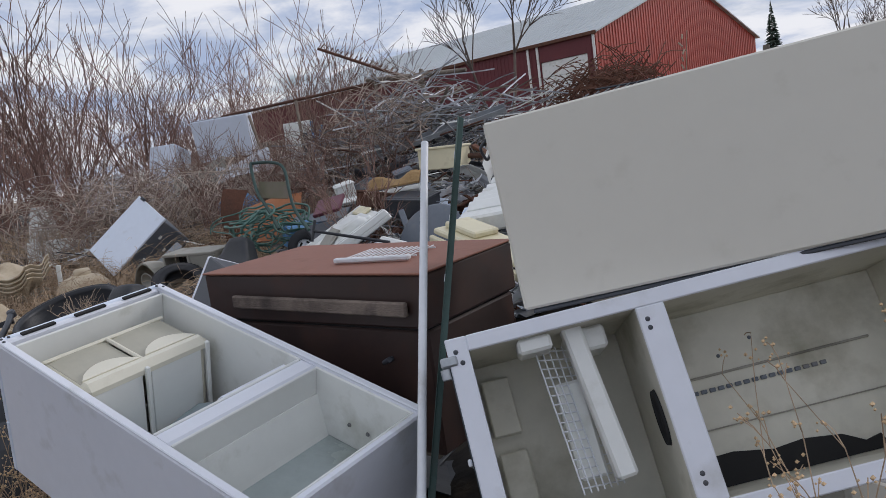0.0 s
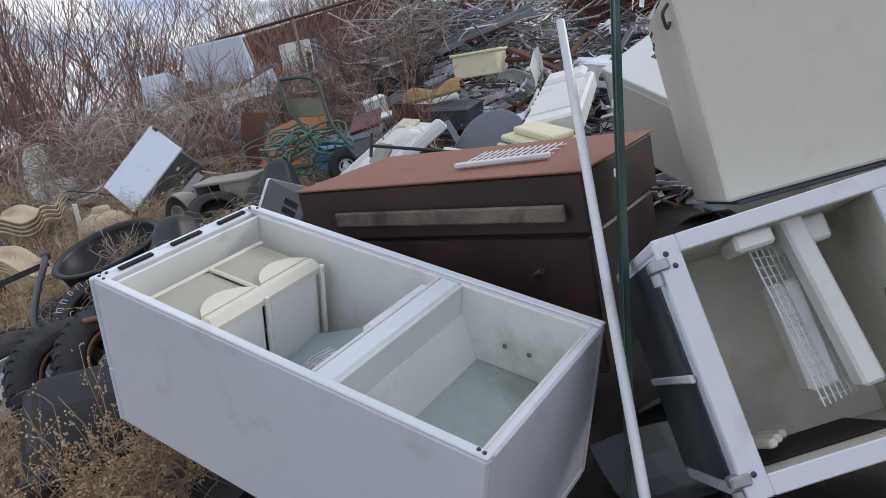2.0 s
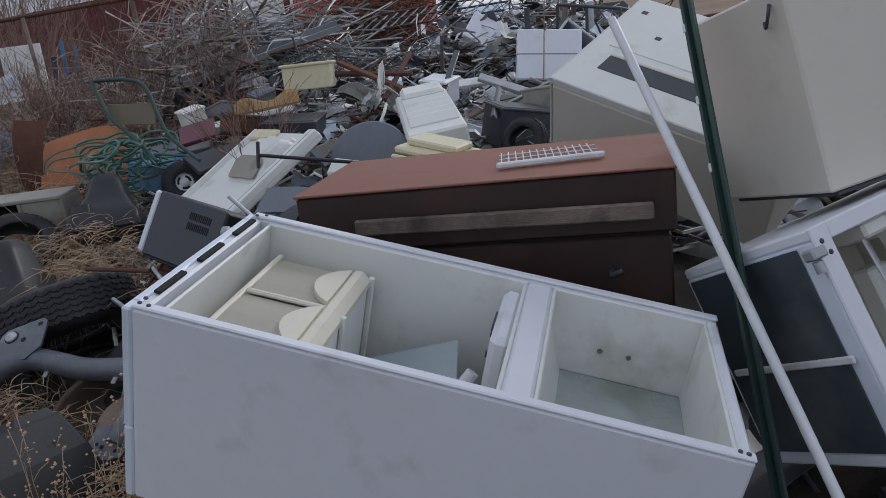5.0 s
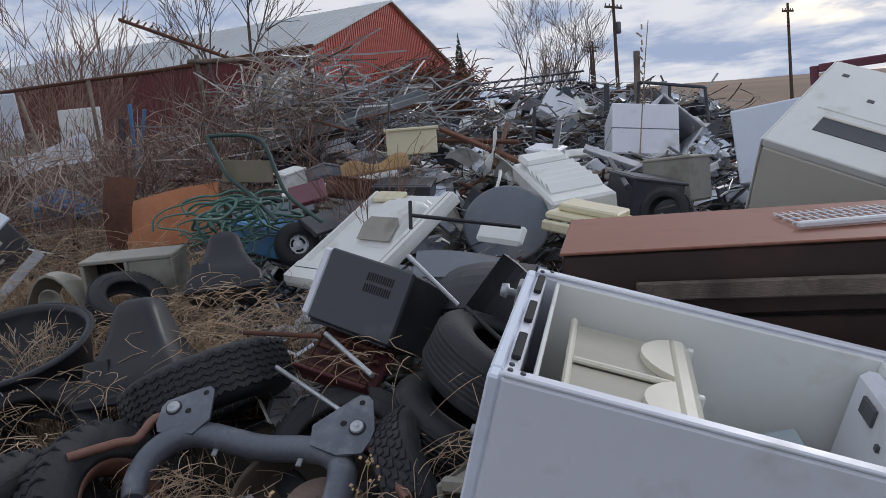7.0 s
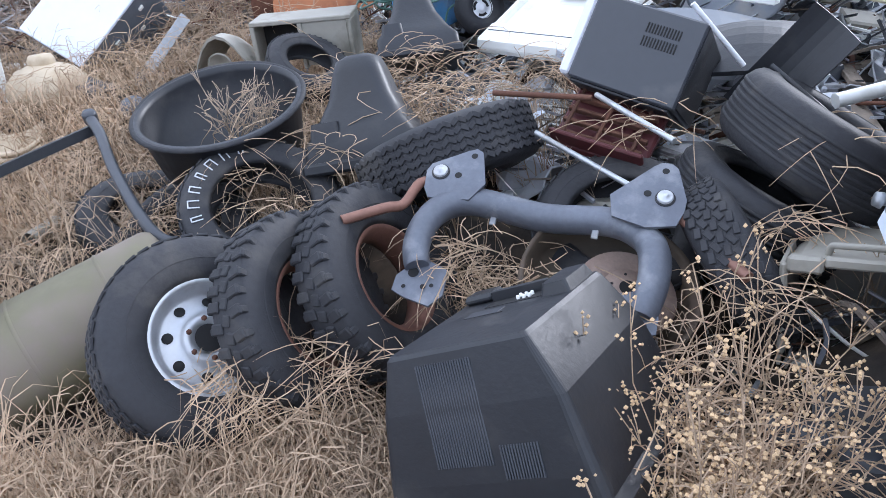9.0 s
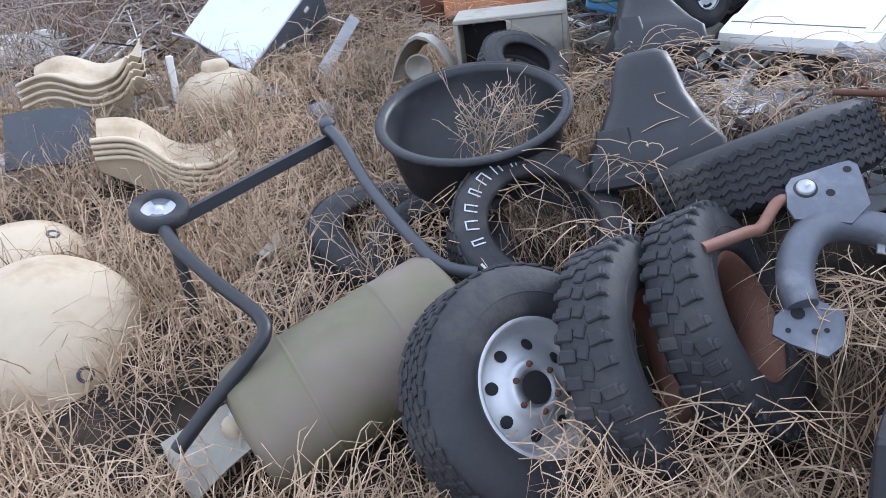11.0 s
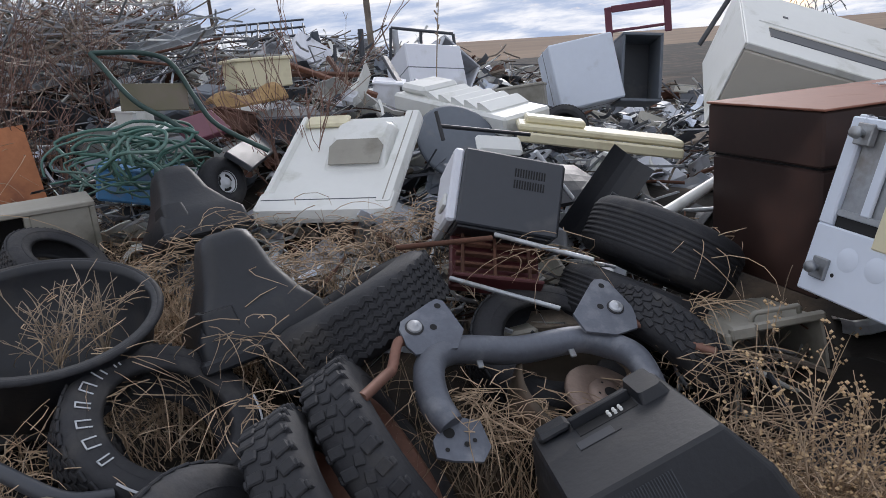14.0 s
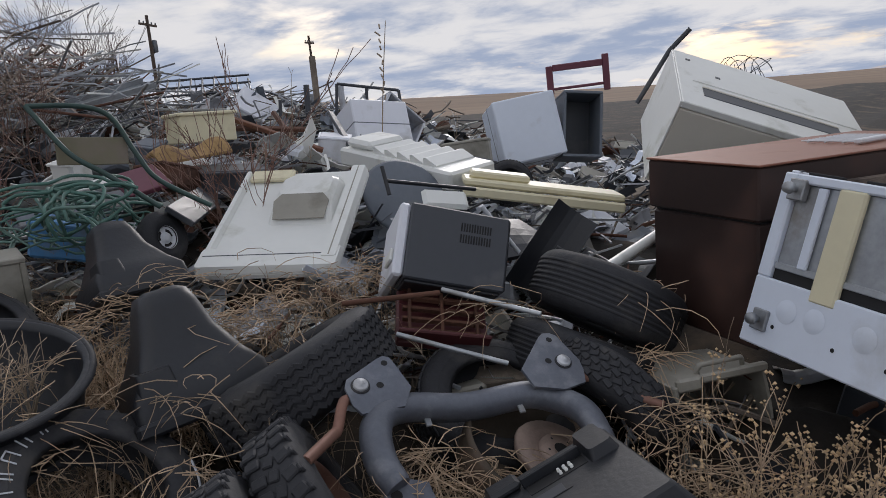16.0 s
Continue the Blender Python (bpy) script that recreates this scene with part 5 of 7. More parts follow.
solid("rubber_mat", Geo().sheet(0.6, 0.5, 8, 6, lambda u, v: 0.08 * math.sin(3 * u) * math.sin(2.5 * v), 0.02), BLACK, corner((-1.25, 5.95, 1.0), (-0.75, 5.6, 1.02), (-0.9, 6.3, 1.1)), "crumpled black rubber mat", "rubber sheet")

# moulded fridge door liner
dl = thing("door_liner", corner((-0.535, 7.12, 1.465), (-0.935, 7.87, 1.495), (-1.405, 6.79, 0.98)), "white moulded plastic door liner lying face up", "door panel")
part("sheet", Geo().box((0, 0, -0.05), (0.85, 1.05, 0), 0.012), LINER, dl)
part("upper_step", Geo().box((0.50, 0.0, 0.002), (0.80, 0.12, 0.035), 0.012), YELLOWED, dl)
part("side_rail", loft([rounded(0.0, 0.115, 0.0, 0.98, 0.0, 0.02), rounded(0.012, 0.10, 0.012, 0.96, 0.045, 0.015)], False), LINER, dl)
part("rail_groove", Geo().box((0.052, 0.02, 0.043), (0.060, 0.95, 0.0465), 0.001), BEIGE, dl)
part("far_rail", loft([rounded(0.80, 0.85, 0.0, 0.98, 0.0, 0.015), rounded(0.81, 0.84, 0.01, 0.96, 0.035, 0.012)], False), LINER, dl)
part("pocket_hood", loft([rounded(0.13, 0.54, 0.14, 0.60, 0.0, 0.04), rounded(0.145, 0.525, 0.16, 0.50, 0.055, 0.05), rounded(0.17, 0.50, 0.20, 0.40, 0.095, 0.05)], False), LINER, dl)
part("hood_step", loft([rounded(0.15, 0.52, 0.10, 0.22, 0.0, 0.03), rounded(0.17, 0.50, 0.115, 0.20, 0.05, 0.03)], False), LINER, dl)
# beige plate paints the shade on the hood's lower face
part("pocket", Geo().plate([(0.17, 0.575), (0.155, 0.44), (0.20, 0.385), (0.47, 0.385), (0.515, 0.44), (0.50, 0.575)], 0.006, Matrix.Translation((0, 0.036, 0.220)) @ pose(0, 0, 0, -19, 0, 0)), BEIGE, dl)
part("lower_lip", loft([rounded(-0.01, 0.86, 0.83, 1.05, 0.0, 0.02), rounded(0.0, 0.85, 0.86, 1.03, 0.04, 0.02)], False), LINER, dl)
part("lip_groove", Geo().box((0.02, 0.925, 0.038), (0.83, 0.933, 0.0415), 0.001), CHARCOAL, dl)

# ribbed liner, cream tray, grey round table top
rb = thing("ribbed_liner", corner((0.34, 8.24, 1.58), (0.04, 6.87, 1.36), (0.83, 8.12, 1.62)), "white plastic door liner with stepped shelves", "door panel")
part("sheet", Geo().box((0, 0, -0.15), (1.42, 0.46, 0), 0.02), LINER, rb)
for i in range(5):
    part("step", Geo().add([(x, y, z) for y in (0.05, 0.43) for x, z in ((0.42 + 0.16 * i, 0.0), (0.57 + 0.16 * i, 0.0), (0.57 + 0.16 * i, 0.012), (0.45 + 0.16 * i, 0.055), (0.42 + 0.16 * i, 0.05))], [(k, (k + 1) % 5, 5 + (k + 1) % 5, 5 + k) for k in range(5)] + [(4, 3, 2, 1, 0), (5, 6, 7, 8, 9)]), LINER, rb)
part("raised_block", Geo().box((0.04, 0.05, 0.002), (0.38, 0.42, 0.08), 0.03), LINER, rb)
ct = thing("plastic_tray", corner((-0.12, 6.64, 1.34), (0.58, 5.74, 1.10), (0.23, 6.96, 1.36)), "long pale yellow moulded plastic panel", "panel")
part("sheet", Geo().box((0, 0, -0.05), (1.12, 0.34, 0), 0.014), YELLOWED, ct)
part("flange", Geo().box((0, -0.04, -0.12), (1.12, 0.0, -0.05), 0.012), YELLOWED, ct)
part("raised_block", Geo().box((0.05, 0.08, 0.0), (0.46, 0.31, 0.05), 0.012), YELLOWED, ct)
rt = thing("round_top", facing((-0.20, 7.12, 1.22), (-0.32, -0.72, 0.55)), "round grey table top leaning in the heap", "table top")
part("disc", Geo().lathe([(0, 0.0), (0.28, 0.0), (0.305, 0.008), (0.31, 0.02), (0.29, 0.03), (0, 0.03)], 48), SLATE, rt)
solid("plastic_cover", Geo().box((0, 0, 0), (0.30, 0.16, 0.05), 0.022), LINER, corner((-0.62, 6.62, 1.20), (-0.36, 6.42, 1.14), (-0.56, 6.72, 1.30)), "white rounded plastic lid", "lid")
solid("slate_panel", Geo().sheet(0.62, 0.34, 6, 4, lambda u, v: 0.02 * math.sin(4 * u), 0.012), SLATE, corner((-1.15, 6.25, 1.12), (-0.60, 6.05, 1.02), (-1.02, 6.5, 1.2)), "dull grey sheet metal panel", "sheet")

# yellow sink
sk = thing("laundry_sink", corner((-0.52, 9.18, 1.74), (-0.06, 9.05, 1.73), (-0.40, 9.55, 1.74)), "pale yellow plastic laundry sink lying in the heap", "sink")
q = Geo()
q.box((0, 0, 0), (0.48, 0.03, 0.24), 0.01).box((0, 0.37, 0), (0.48, 0.40, 0.24), 0.01).box((0, 0.03, 0), (0.03, 0.37, 0.24), 0.01).box((0.45, 0.03, 0), (0.48, 0.37, 0.24), 0.01).box((0.03, 0.03, 0), (0.45, 0.37, 0.03), 0.01)
part("basin", q, YELLOWED, sk)
part("rim", Geo().box((-0.02, -0.02, 0.225), (0.50, 0.015, 0.255), 0.008).box((-0.02, 0.385, 0.225), (0.50, 0.42, 0.255), 0.008).box((-0.02, 0.015, 0.225), (0.015, 0.385, 0.255), 0.008).box((0.465, 0.015, 0.225), (0.50, 0.385, 0.255), 0.008), YELLOWED, sk)

# appliances farther back
def cabinet(m, w, h, d, mat_, label, side=None, open_front=False, down=False):
    face = m.to_3x3() @ Vector((0, 0, 1))
    if down:
        m = m @ Matrix.Translation((0, 0, -d))
    elif face.dot(Vector((-2.5, 2.5, 1.8)) - m.translation) > 0:
        m = m @ Matrix.Translation((0, 0, -d)) if not open_front else m @ Matrix.Translation((0, h, 0)) @ pose(0, 0, 0, 180, 0, 0)
    root = thing("appliance_cabinet", m, label, "appliance", "dumped appliances")
    if open_front:
        t = 0.03
        for lo, hi in (((0, 0, 0), (w, t, d)), ((0, h - t, 0), (w, h, d)), ((0, t, 0), (t, h - t, d)), ((w - t, t, 0), (w, h - t, d)), ((t, t, d - t), (w - t, h - t, d))):
            part("panel", Geo().box(lo, hi, 0.006), mat_, root)
        # charcoal slab before the back panel stands in for the shaded hollow
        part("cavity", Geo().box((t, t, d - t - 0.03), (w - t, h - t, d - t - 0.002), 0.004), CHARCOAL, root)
    else:
        part("shell", Geo().box((0, 0, 0), (w, h, d), 0.014), mat_, root)
        part("seam", Geo().box((-0.003, -0.003, d * 0.5 - 0.006), (w + 0.003, h + 0.003, d * 0.5 + 0.006), 0.002), SLATE, root)
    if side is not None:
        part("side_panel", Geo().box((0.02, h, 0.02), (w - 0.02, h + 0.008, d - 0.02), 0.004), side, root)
    return root


# blue-white machine lid-up in the grass
wb = thing("washing_machine", corner((-4.38, 10.20, 1.87), (-5.03, 9.90, 1.26), (-3.78, 9.92, 1.68)), "bluish white washing machine tipped over in dry grass", "washing machine")
part("top", Geo().box((0, 0, -0.02), (0.94, 0.68, 0.01), 0.008), BLUEWHITE, wb)
# the shell under the bluish white top is slate grey
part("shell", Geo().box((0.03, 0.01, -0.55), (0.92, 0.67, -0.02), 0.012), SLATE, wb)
for x, z in ((0.2, 0.12), (0.55, 0.16), (0.3, 0.30), (0.7, 0.34)):
    part("fitting", Geo().box((x, 0.67, -z - 0.03), (x + 0.05, 0.69, -z), 0.004), LINER, wb)
part("hinge", Geo().box((-0.02, 0.1, 0.0), (0.02, 0.16, 0.05), 0.006), CHARCOAL, wb)
solid("steel_strip", Geo().box((0, 0, 0), (0.6, 0.09, 0.02), 0.004), GALV, corner((-3.7, 9.62, 1.25), (-4.02, 9.25, 0.92), (-3.6, 9.6, 1.1)), "flat steel strip leaning on the washing machine", "strip")

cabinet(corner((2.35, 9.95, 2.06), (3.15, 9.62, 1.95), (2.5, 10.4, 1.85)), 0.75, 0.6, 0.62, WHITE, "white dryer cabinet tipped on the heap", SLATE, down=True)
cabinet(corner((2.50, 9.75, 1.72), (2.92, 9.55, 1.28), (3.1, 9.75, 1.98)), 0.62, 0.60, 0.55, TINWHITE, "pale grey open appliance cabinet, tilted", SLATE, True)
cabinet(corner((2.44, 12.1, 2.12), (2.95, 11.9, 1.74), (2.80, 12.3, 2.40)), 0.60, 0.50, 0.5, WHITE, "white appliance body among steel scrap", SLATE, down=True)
cabinet(corner((2.42, 8.02, 1.84), (2.92, 7.54, 1.92), (2.32, 7.92, 1.16)), 0.68, 0.68, 0.6, BLUEWHITE, "white sheet metal appliance casing, rusted at the edge", None)
cabinet(corner((2.98, 7.46, 1.90), (3.28, 7.10, 1.84), (2.86, 7.40, 1.16)), 0.42, 0.70, 0.5, SLATE, "dark grey appliance casing", None, True)
cabinet(corner((-6.05, 16.0, 2.35), (-4.95, 16.2, 2.40), (-6.1, 15.9, 3.2)), 1.15, 0.85, 0.8, BLUEWHITE, "white cabinet with a grey band standing on junk", SLATE)
cabinet(corner((-7.25, 15.8, 1.55), (-6.65, 15.7, 1.55), (-6.7, 16.1, 2.75)), 0.62, 1.35, 0.6, BLUEWHITE, "white refrigerator leaning back in brush", SLATE)
cabinet(corner((-8.35, 15.4, 1.05), (-7.5, 15.5, 1.15), (-8.2, 15.7, 2.35)), 0.88, 1.25, 0.7, WHITE, "white refrigerator standing in brush", SLATE)
cabinet(corner((-7.5, 15.2, 1.0), (-6.75, 15.4, 1.2), (-7.4, 15.5, 1.9)), 0.8, 0.95, 0.6, WHITE, "white appliance cabinet in brush", None)
cabinet(corner((-9.7, 15.2, 0.95), (-8.7, 15.1, 0.95), (-9.6, 15.5, 1.9)), 1.1, 1.0, 0.7, LINER, "white chest freezer in brush", None)
cabinet(corner((-7.6, 12.2, 0.85), (-6.9, 12.2, 0.85), (-7.5, 12.3, 1.35)), 0.75, 0.5, 0.5, LINER, "low white box in the grass", None)
for p0, p1, p2, lb in (((-4.41, 12.9, 1.85), (-3.5, 13.1, 2.05), (-4.3, 13.2, 2.1), "white sheet of appliance steel on junk"), ((-5.2, 12.9, 1.75), (-4.4, 13.0, 1.95), (-5.0, 13.3, 2.15), "grey crumpled tarpaulin on junk")):
    solid("loose_sheet", Geo().sheet(0.95, 0.5, 8, 6, lambda u, v: 0.05 * math.sin(5 * u + 3 * v) + 0.03 * math.cos(7 * v), 0.01), TINWHITE if "white" in lb else BEIGE, corner(p0, p1, p2), lb, "sheet")

# maroon wooden frame on top of the casing
wf = thing("timber_surround", corner((3.04, 7.69, 1.86), (3.42, 7.15, 1.88), (3.03, 7.68, 2.12)), "dark red wooden frame standing on the heap", "frame")
for lo, hi in (((0, 0, 0), (0.07, 0.30, 0.04)), ((0.60, -0.02, 0), (0.67, 0.36, 0.04)), ((0.07, 0.24, 0), (0.60, 0.31, 0.04)), ((0.07, 0.04, 0), (0.60, 0.07, 0.03))):
    part("rail", Geo().box(lo, hi, 0.008), PURPLE, wf)

# orange rusted sheet, blue tank, yellow beam
solid("rusted_sheet", Geo().sheet(0.85, 0.60, 14, 8, lambda u, v: 0.10 * math.sin(2.6 * u + 0.3) - 0.22 * v * v * (1 - u) + 0.08 * u * u, 0.008), RUSTY_ORANGE, corner((-2.95, 9.67, 1.10), (-2.15, 9.58, 1.08), (-2.93, 9.95, 1.66)), "orange rusted curled steel sheet", "sheet")
solid("rusted_sheet", Geo().sheet(0.20, 0.72, 8, 12, lambda u, v: 0.16 * math.sin(2.2 * v) - 0.10 * u * u - 0.12 * v * v * u, 0.008), RUST, corner((-3.12, 9.80, 1.10), (-2.84, 9.66, 1.06), (-3.22, 9.98, 1.9)), "dark rusted curled steel sheet", "sheet")
bt = thing("engine_housing", corner((-4.28, 12.3, 1.02), (-3.54, 12.18, 0.98), (-4.1, 12.8, 1.12)), "blue plastic engine housing with a round opening", "housing")
part("shell", Geo().box((0, 0, 0), (0.78, 0.5, 0.50), 0.09), BLUE, bt)
part("dome", Geo().lathe([(0, 0.16), (0.15, 0.14), (0.28, 0.06), (0.32, 0)], 28, pose(0.3, 0.25, 0.5)), BLUE, bt)
part("opening", Geo().lathe([(0, 0.004), (0.09, 0.004), (0.10, 0.015), (0.115, 0)], 24, pose(0.60, -0.002, 0.26, 90, 0, 0)), CHARCOAL, bt)
ym = material("yellow_brown_paint", (0.30, 0.20, 0.06), 0.7, vary=0.2, scale=4, dirt=(0.14, 0.08, 0.05), amount=0.5)
yb = thing("steel_beam", corner((-5.9, 13.4, 1.0), (-2.3, 12.6, 1.1), (-5.8, 13.7, 1.02)), "yellow-brown painted steel beam lying on the ground", "beam")
for lo, hi in (((0, 0, 0), (3.4, 0.16, 0.02)), ((0, 0.07, 0.02), (3.4, 0.09, 0.16)), ((0, 0, 0.16), (3.4, 0.16, 0.18))):
    part("flange", Geo().box(lo, hi, 0.004), ym, yb)
part("plate_sign", Geo().box((1.55, -0.008, 0.03), (1.85, 0.0, 0.15), 0.003), BLUE, yb)
# concrete-coloured boxes
cb_ = thing("car_radio_case", corner((-3.12, 8.10, 0.92), (-2.48, 7.90, 0.92), (-3.0, 8.4, 0.95)), "pale dusty metal casing with two compartments", "casing")
part("frame", Geo().box((0, 0, 0.30), (0.68, 0.3, 0.33), 0.006).box((0, 0, 0), (0.03, 0.3, 0.30), 0.006).box((0.32, 0, 0), (0.35, 0.3, 0.30), 0.006).box((0.65, 0, 0), (0.68, 0.3, 0.30), 0.006), BEIGE, cb_)
part("front_plate", Geo().box((0.35, 0.01, 0.02), (0.65, 0.02, 0.30), 0.004), BEIGE, cb_)
# black slab painting the shade inside the open compartment
part("cavity", Geo().box((0.03, 0.2, 0.02), (0.32, 0.29, 0.30), 0.004), DARKCAV, cb_)
lm = thing("lamp_housing", corner((-3.55, 8.20, 0.86), (-3.15, 8.05, 0.86), (-3.5, 8.5, 0.9)), "grey car headlamp housing half buried in straw", "car part")
part("shell", Geo().sheet(0.45, 0.34, 8, 8, lambda u, v: 0.34 - 0.3 * (2 * u - 1) ** 2 - 0.12 * v * v, 0.02), BEIGE, lm)
part("lamp_bowl", Geo().lathe([(0, -0.05), (0.05, -0.03), (0.075, 0.0), (0.085, 0.012), (0.09, 0.0)], 24, pose(0.20, 0.03, 0.13, 90, 0, 0)), BEIGE, lm)

# green chair frame and hoses
gcx = thing("chair_frame", Matrix(), "dark green tubular steel chair frame thrown on the heap", "chair frame")
part("left_tube", Geo().tube(bez([(-2.12, 8.32, 2.06), (-2.10, 8.25, 1.98), (-2.02, 8.10, 1.76), (-1.90, 7.95, 1.62), (-1.73, 7.72, 1.40)], 5), 0.016, 8), GREEN_STEEL, gcx)
part("right_tube", Geo().tube(bez([(-2.12, 8.32, 2.06), (-1.86, 8.22, 2.04), (-1.72, 8.12, 1.96), (-1.66, 8.0, 1.72), (-1.60, 7.9, 1.55), (-1.42, 7.66, 1.36)], 5), 0.016, 8), GREEN_STEEL, gcx)
part("back_plate", Geo().box((0, 0, 0), (0.40, 0.17, 0.01), 0.004, corner((-2.06, 8.20, 1.70), (-1.68, 8.04, 1.66), (-2.08, 8.25, 1.88))), OLIVE, gcx)
random.seed(4)
for k in range(12):
    hs, c = Geo(), Vector((-1.95 + 0.25 * random.gauss(0, 0.6), 8.15 + 0.15 * random.gauss(0, 0.7), 1.26 + 0.022 * k))
    n0, pts = Vector((random.uniform(-0.9, 0.9), random.uniform(-0.9, 0.1), 0.7)).normalized(), []
    fm, wob = facing(c, n0), random.uniform(0, 6)
    for i in range(24):
        a = i * 0.42
        rr = 0.17 + 0.10 * math.sin(1.7 * i + wob) * random.random() + 0.004 * i
        pts.append(fm @ Vector((1.5 * rr * math.cos(a), rr * 0.7 * math.sin(a), 0.05 * math.sin(0.9 * i + wob))))
    solid("garden_hose", hs.tube(bez(pts, 3), random.choice((0.007, 0.009, 0.011)), 6), random.choice((HOSE, HOSE, GREEN_STEEL)), Matrix(), "tangled faded green garden hose", "hose", "tangled hoses")

# aluminium ramp and white boards
rp = thing("ramp_channel", corner((-1.45, 10.95, 1.90), (0.35, 10.98, 2.30), (-1.4, 11.2, 2.0)), "long grey metal channel lying on pipes", "channel")
part("web", Geo().box((0, 0, 0), (2.0, 0.22, 0.012), 0.004), GALV, rp)
for y in (0, 0.208):
    part("flange", Geo().box((0, y, 0.012), (2.0, y + 0.012, 0.07), 0.003), GALV, rp)
lt = thing("wire_lattice", corner((-0.95, 10.5, 1.86), (0.05, 10.4, 2.06), (-0.9, 10.7, 1.96)), "dark wire lattice beside the channel", "lattice")
for i in range(22):
    part("wire", Geo().tube([(0.048 * i, 0, 0), (0.048 * i + 0.05, 0.16, 0)], 0.006, 5), CHARCOAL, lt)
for y in (0, 0.16):
    part("edge_wire", Geo().tube([(0, y, 0), (1.08, y, 0)], 0.008, 5), CHARCOAL, lt)
for a, b, wd, mat_, lb in (((-1.55, 9.05, 1.50), (-0.50, 8.92, 1.58), 0.10, LINER, "long dirty white board"), ((1.0, 9.6, 1.55), (1.75, 9.45, 1.55), 0.14, LINER, "white plastic board"),
                           ((1.45, 9.0, 1.62), (2.45, 8.5, 1.12), 0.14, TINWHITE, "long grey sheet metal strip"), ((-2.0, 9.0, 1.35), (-1.3, 8.8, 1.40), 0.2, SLATE, "dark grey panel"),
                           ((-0.6, 8.1, 1.40), (-0.45, 7.6, 1.15), 0.06, SLATE, "grey steel bar"), ((-0.4, 9.6, 1.9), (0.75, 9.0, 1.75), 0.05, RUST, "rusty red steel bar"), ((0.1, 9.4, 1.95), (0.7, 8.8, 1.55), 0.06, RUST, "rusty red steel bar"),
                           ((0.35, 8.7, 1.55), (0.95, 9.7, 1.95), 0.05, RUST, "rusty red steel bar"), ((0.9, 8.6, 1.5), (1.35, 9.3, 1.9), 0.06, CHARCOAL, "black steel bar"), ((1.2, 8.2, 1.3), (1.9, 8.3, 1.5), 0.03, GALV, "thin steel tube"),
                           ((0.9, 7.3, 1.35), (1.5, 8.6, 1.5), 0.05, CHARCOAL, "dark steel angle"), ((-1.5, 7.9, 1.30), (-0.9, 8.4, 1.35), 0.2, CHARCOAL, "dark metal plate"), ((-1.55, 8.45, 1.50), (-1.25, 8.4, 1.55), 0.28, PURPLE, "maroon plastic panel")):
    v = Vector(b) - Vector(a)
    solid("scrap_strip", Geo().box((0, -wd / 2, -0.02), (v.length, wd / 2, 0.02), 0.006), mat_, corner(a, b, Vector(a) + Vector((0.1, 0.6, 0.35))), lb + " on the scrap heap", "scrap")
for c, sz, mat_, lb in (((-1.42, 9.3, 1.62), (0.22, 0.2, 0.2), LINER, "white plastic bucket box"), ((-1.15, 9.4, 1.62), (0.38, 0.25, 0.14), SLATE, "grey plastic case"), ((-0.72, 9.35, 1.68), (0.20, 0.2, 0.22), SLATE, "grey plastic bin"),
                        ((-0.95, 8.75, 1.50), (0.45, 0.28, 0.18), RUST, "rusty engine block"), ((-0.55, 8.55, 1.42), (0.5, 0.35, 0.22), CHARCOAL, "black motor housing"), ((-1.75, 8.75, 1.20), (0.5, 0.4, 0.25), BLUE, "blue plastic crate, faded"),
                        ((1.25, 7.65, 1.22), (0.5, 0.4, 0.35), CHARCOAL, "charred black metal box"), ((1.75, 7.9, 1.30), (0.45, 0.4, 0.4), BEIGE, "dented grey sheet metal box"), ((1.0, 8.95, 1.55), (0.3, 0.3, 0.26), WHITE, "white plastic tub")):
    o = thing("scrap_box", pose(*c, 12 * math.sin(7 * c[0]), 14 * math.cos(5 * c[1]), 60 * math.sin(9 * c[0] + c[1])), lb + " lying in the heap", "box")
    part("shell", Geo().box((-sz[0] / 2, -sz[1] / 2, -sz[2] / 2), (sz[0] / 2, sz[1] / 2, sz[2] / 2), 0.02), mat_, o)
    part("lip", Geo().box((-sz[0] / 2 - 0.01, -sz[1] / 2 - 0.01, sz[2] / 2 - 0.03), (sz[0] / 2 + 0.01, sz[1] / 2 + 0.01, sz[2] / 2 - 0.008), 0.005), mat_, o)
solid("stuffed_cloth", Geo().sheet(0.6, 0.25, 12, 6, lambda u, v: 0.10 * math.sin(3.1 * v) * (0.6 + 0.4 * math.sin(9 * u)), 0.02), material("ochre_cloth", (0.42, 0.27, 0.12), 0.9, vary=0.3, scale=8, bump=0.4), corner((-1.05, 8.72, 1.62), (-0.45, 8.62, 1.66), (-1.0, 9.0, 1.68)), "dirty ochre cloth over a motor", "cloth")

# steel grid headboard and posts
hbm = corner((1.55, 14.7, 2.42), (3.63, 13.05, 2.42), (2.4, 15.4, 2.75))
hd = thing("steel_grid", hbm, "black steel grid panel lying on top of the heap", "grid")
for i in range(15):
    part("bar", Geo().tube([(0.18 * i, 0, 0), (0.18 * i, 1.1 - 0.02 * abs(i - 7) ** 1.5, 0)], 0.016, 5), CHARCOAL, hd)
for y in (0.0, 0.5, 1.0):
    part("rail", Geo().tube([(0, y, 0), (2.55, y, 0)], 0.02, 6), CHARCOAL, hd)
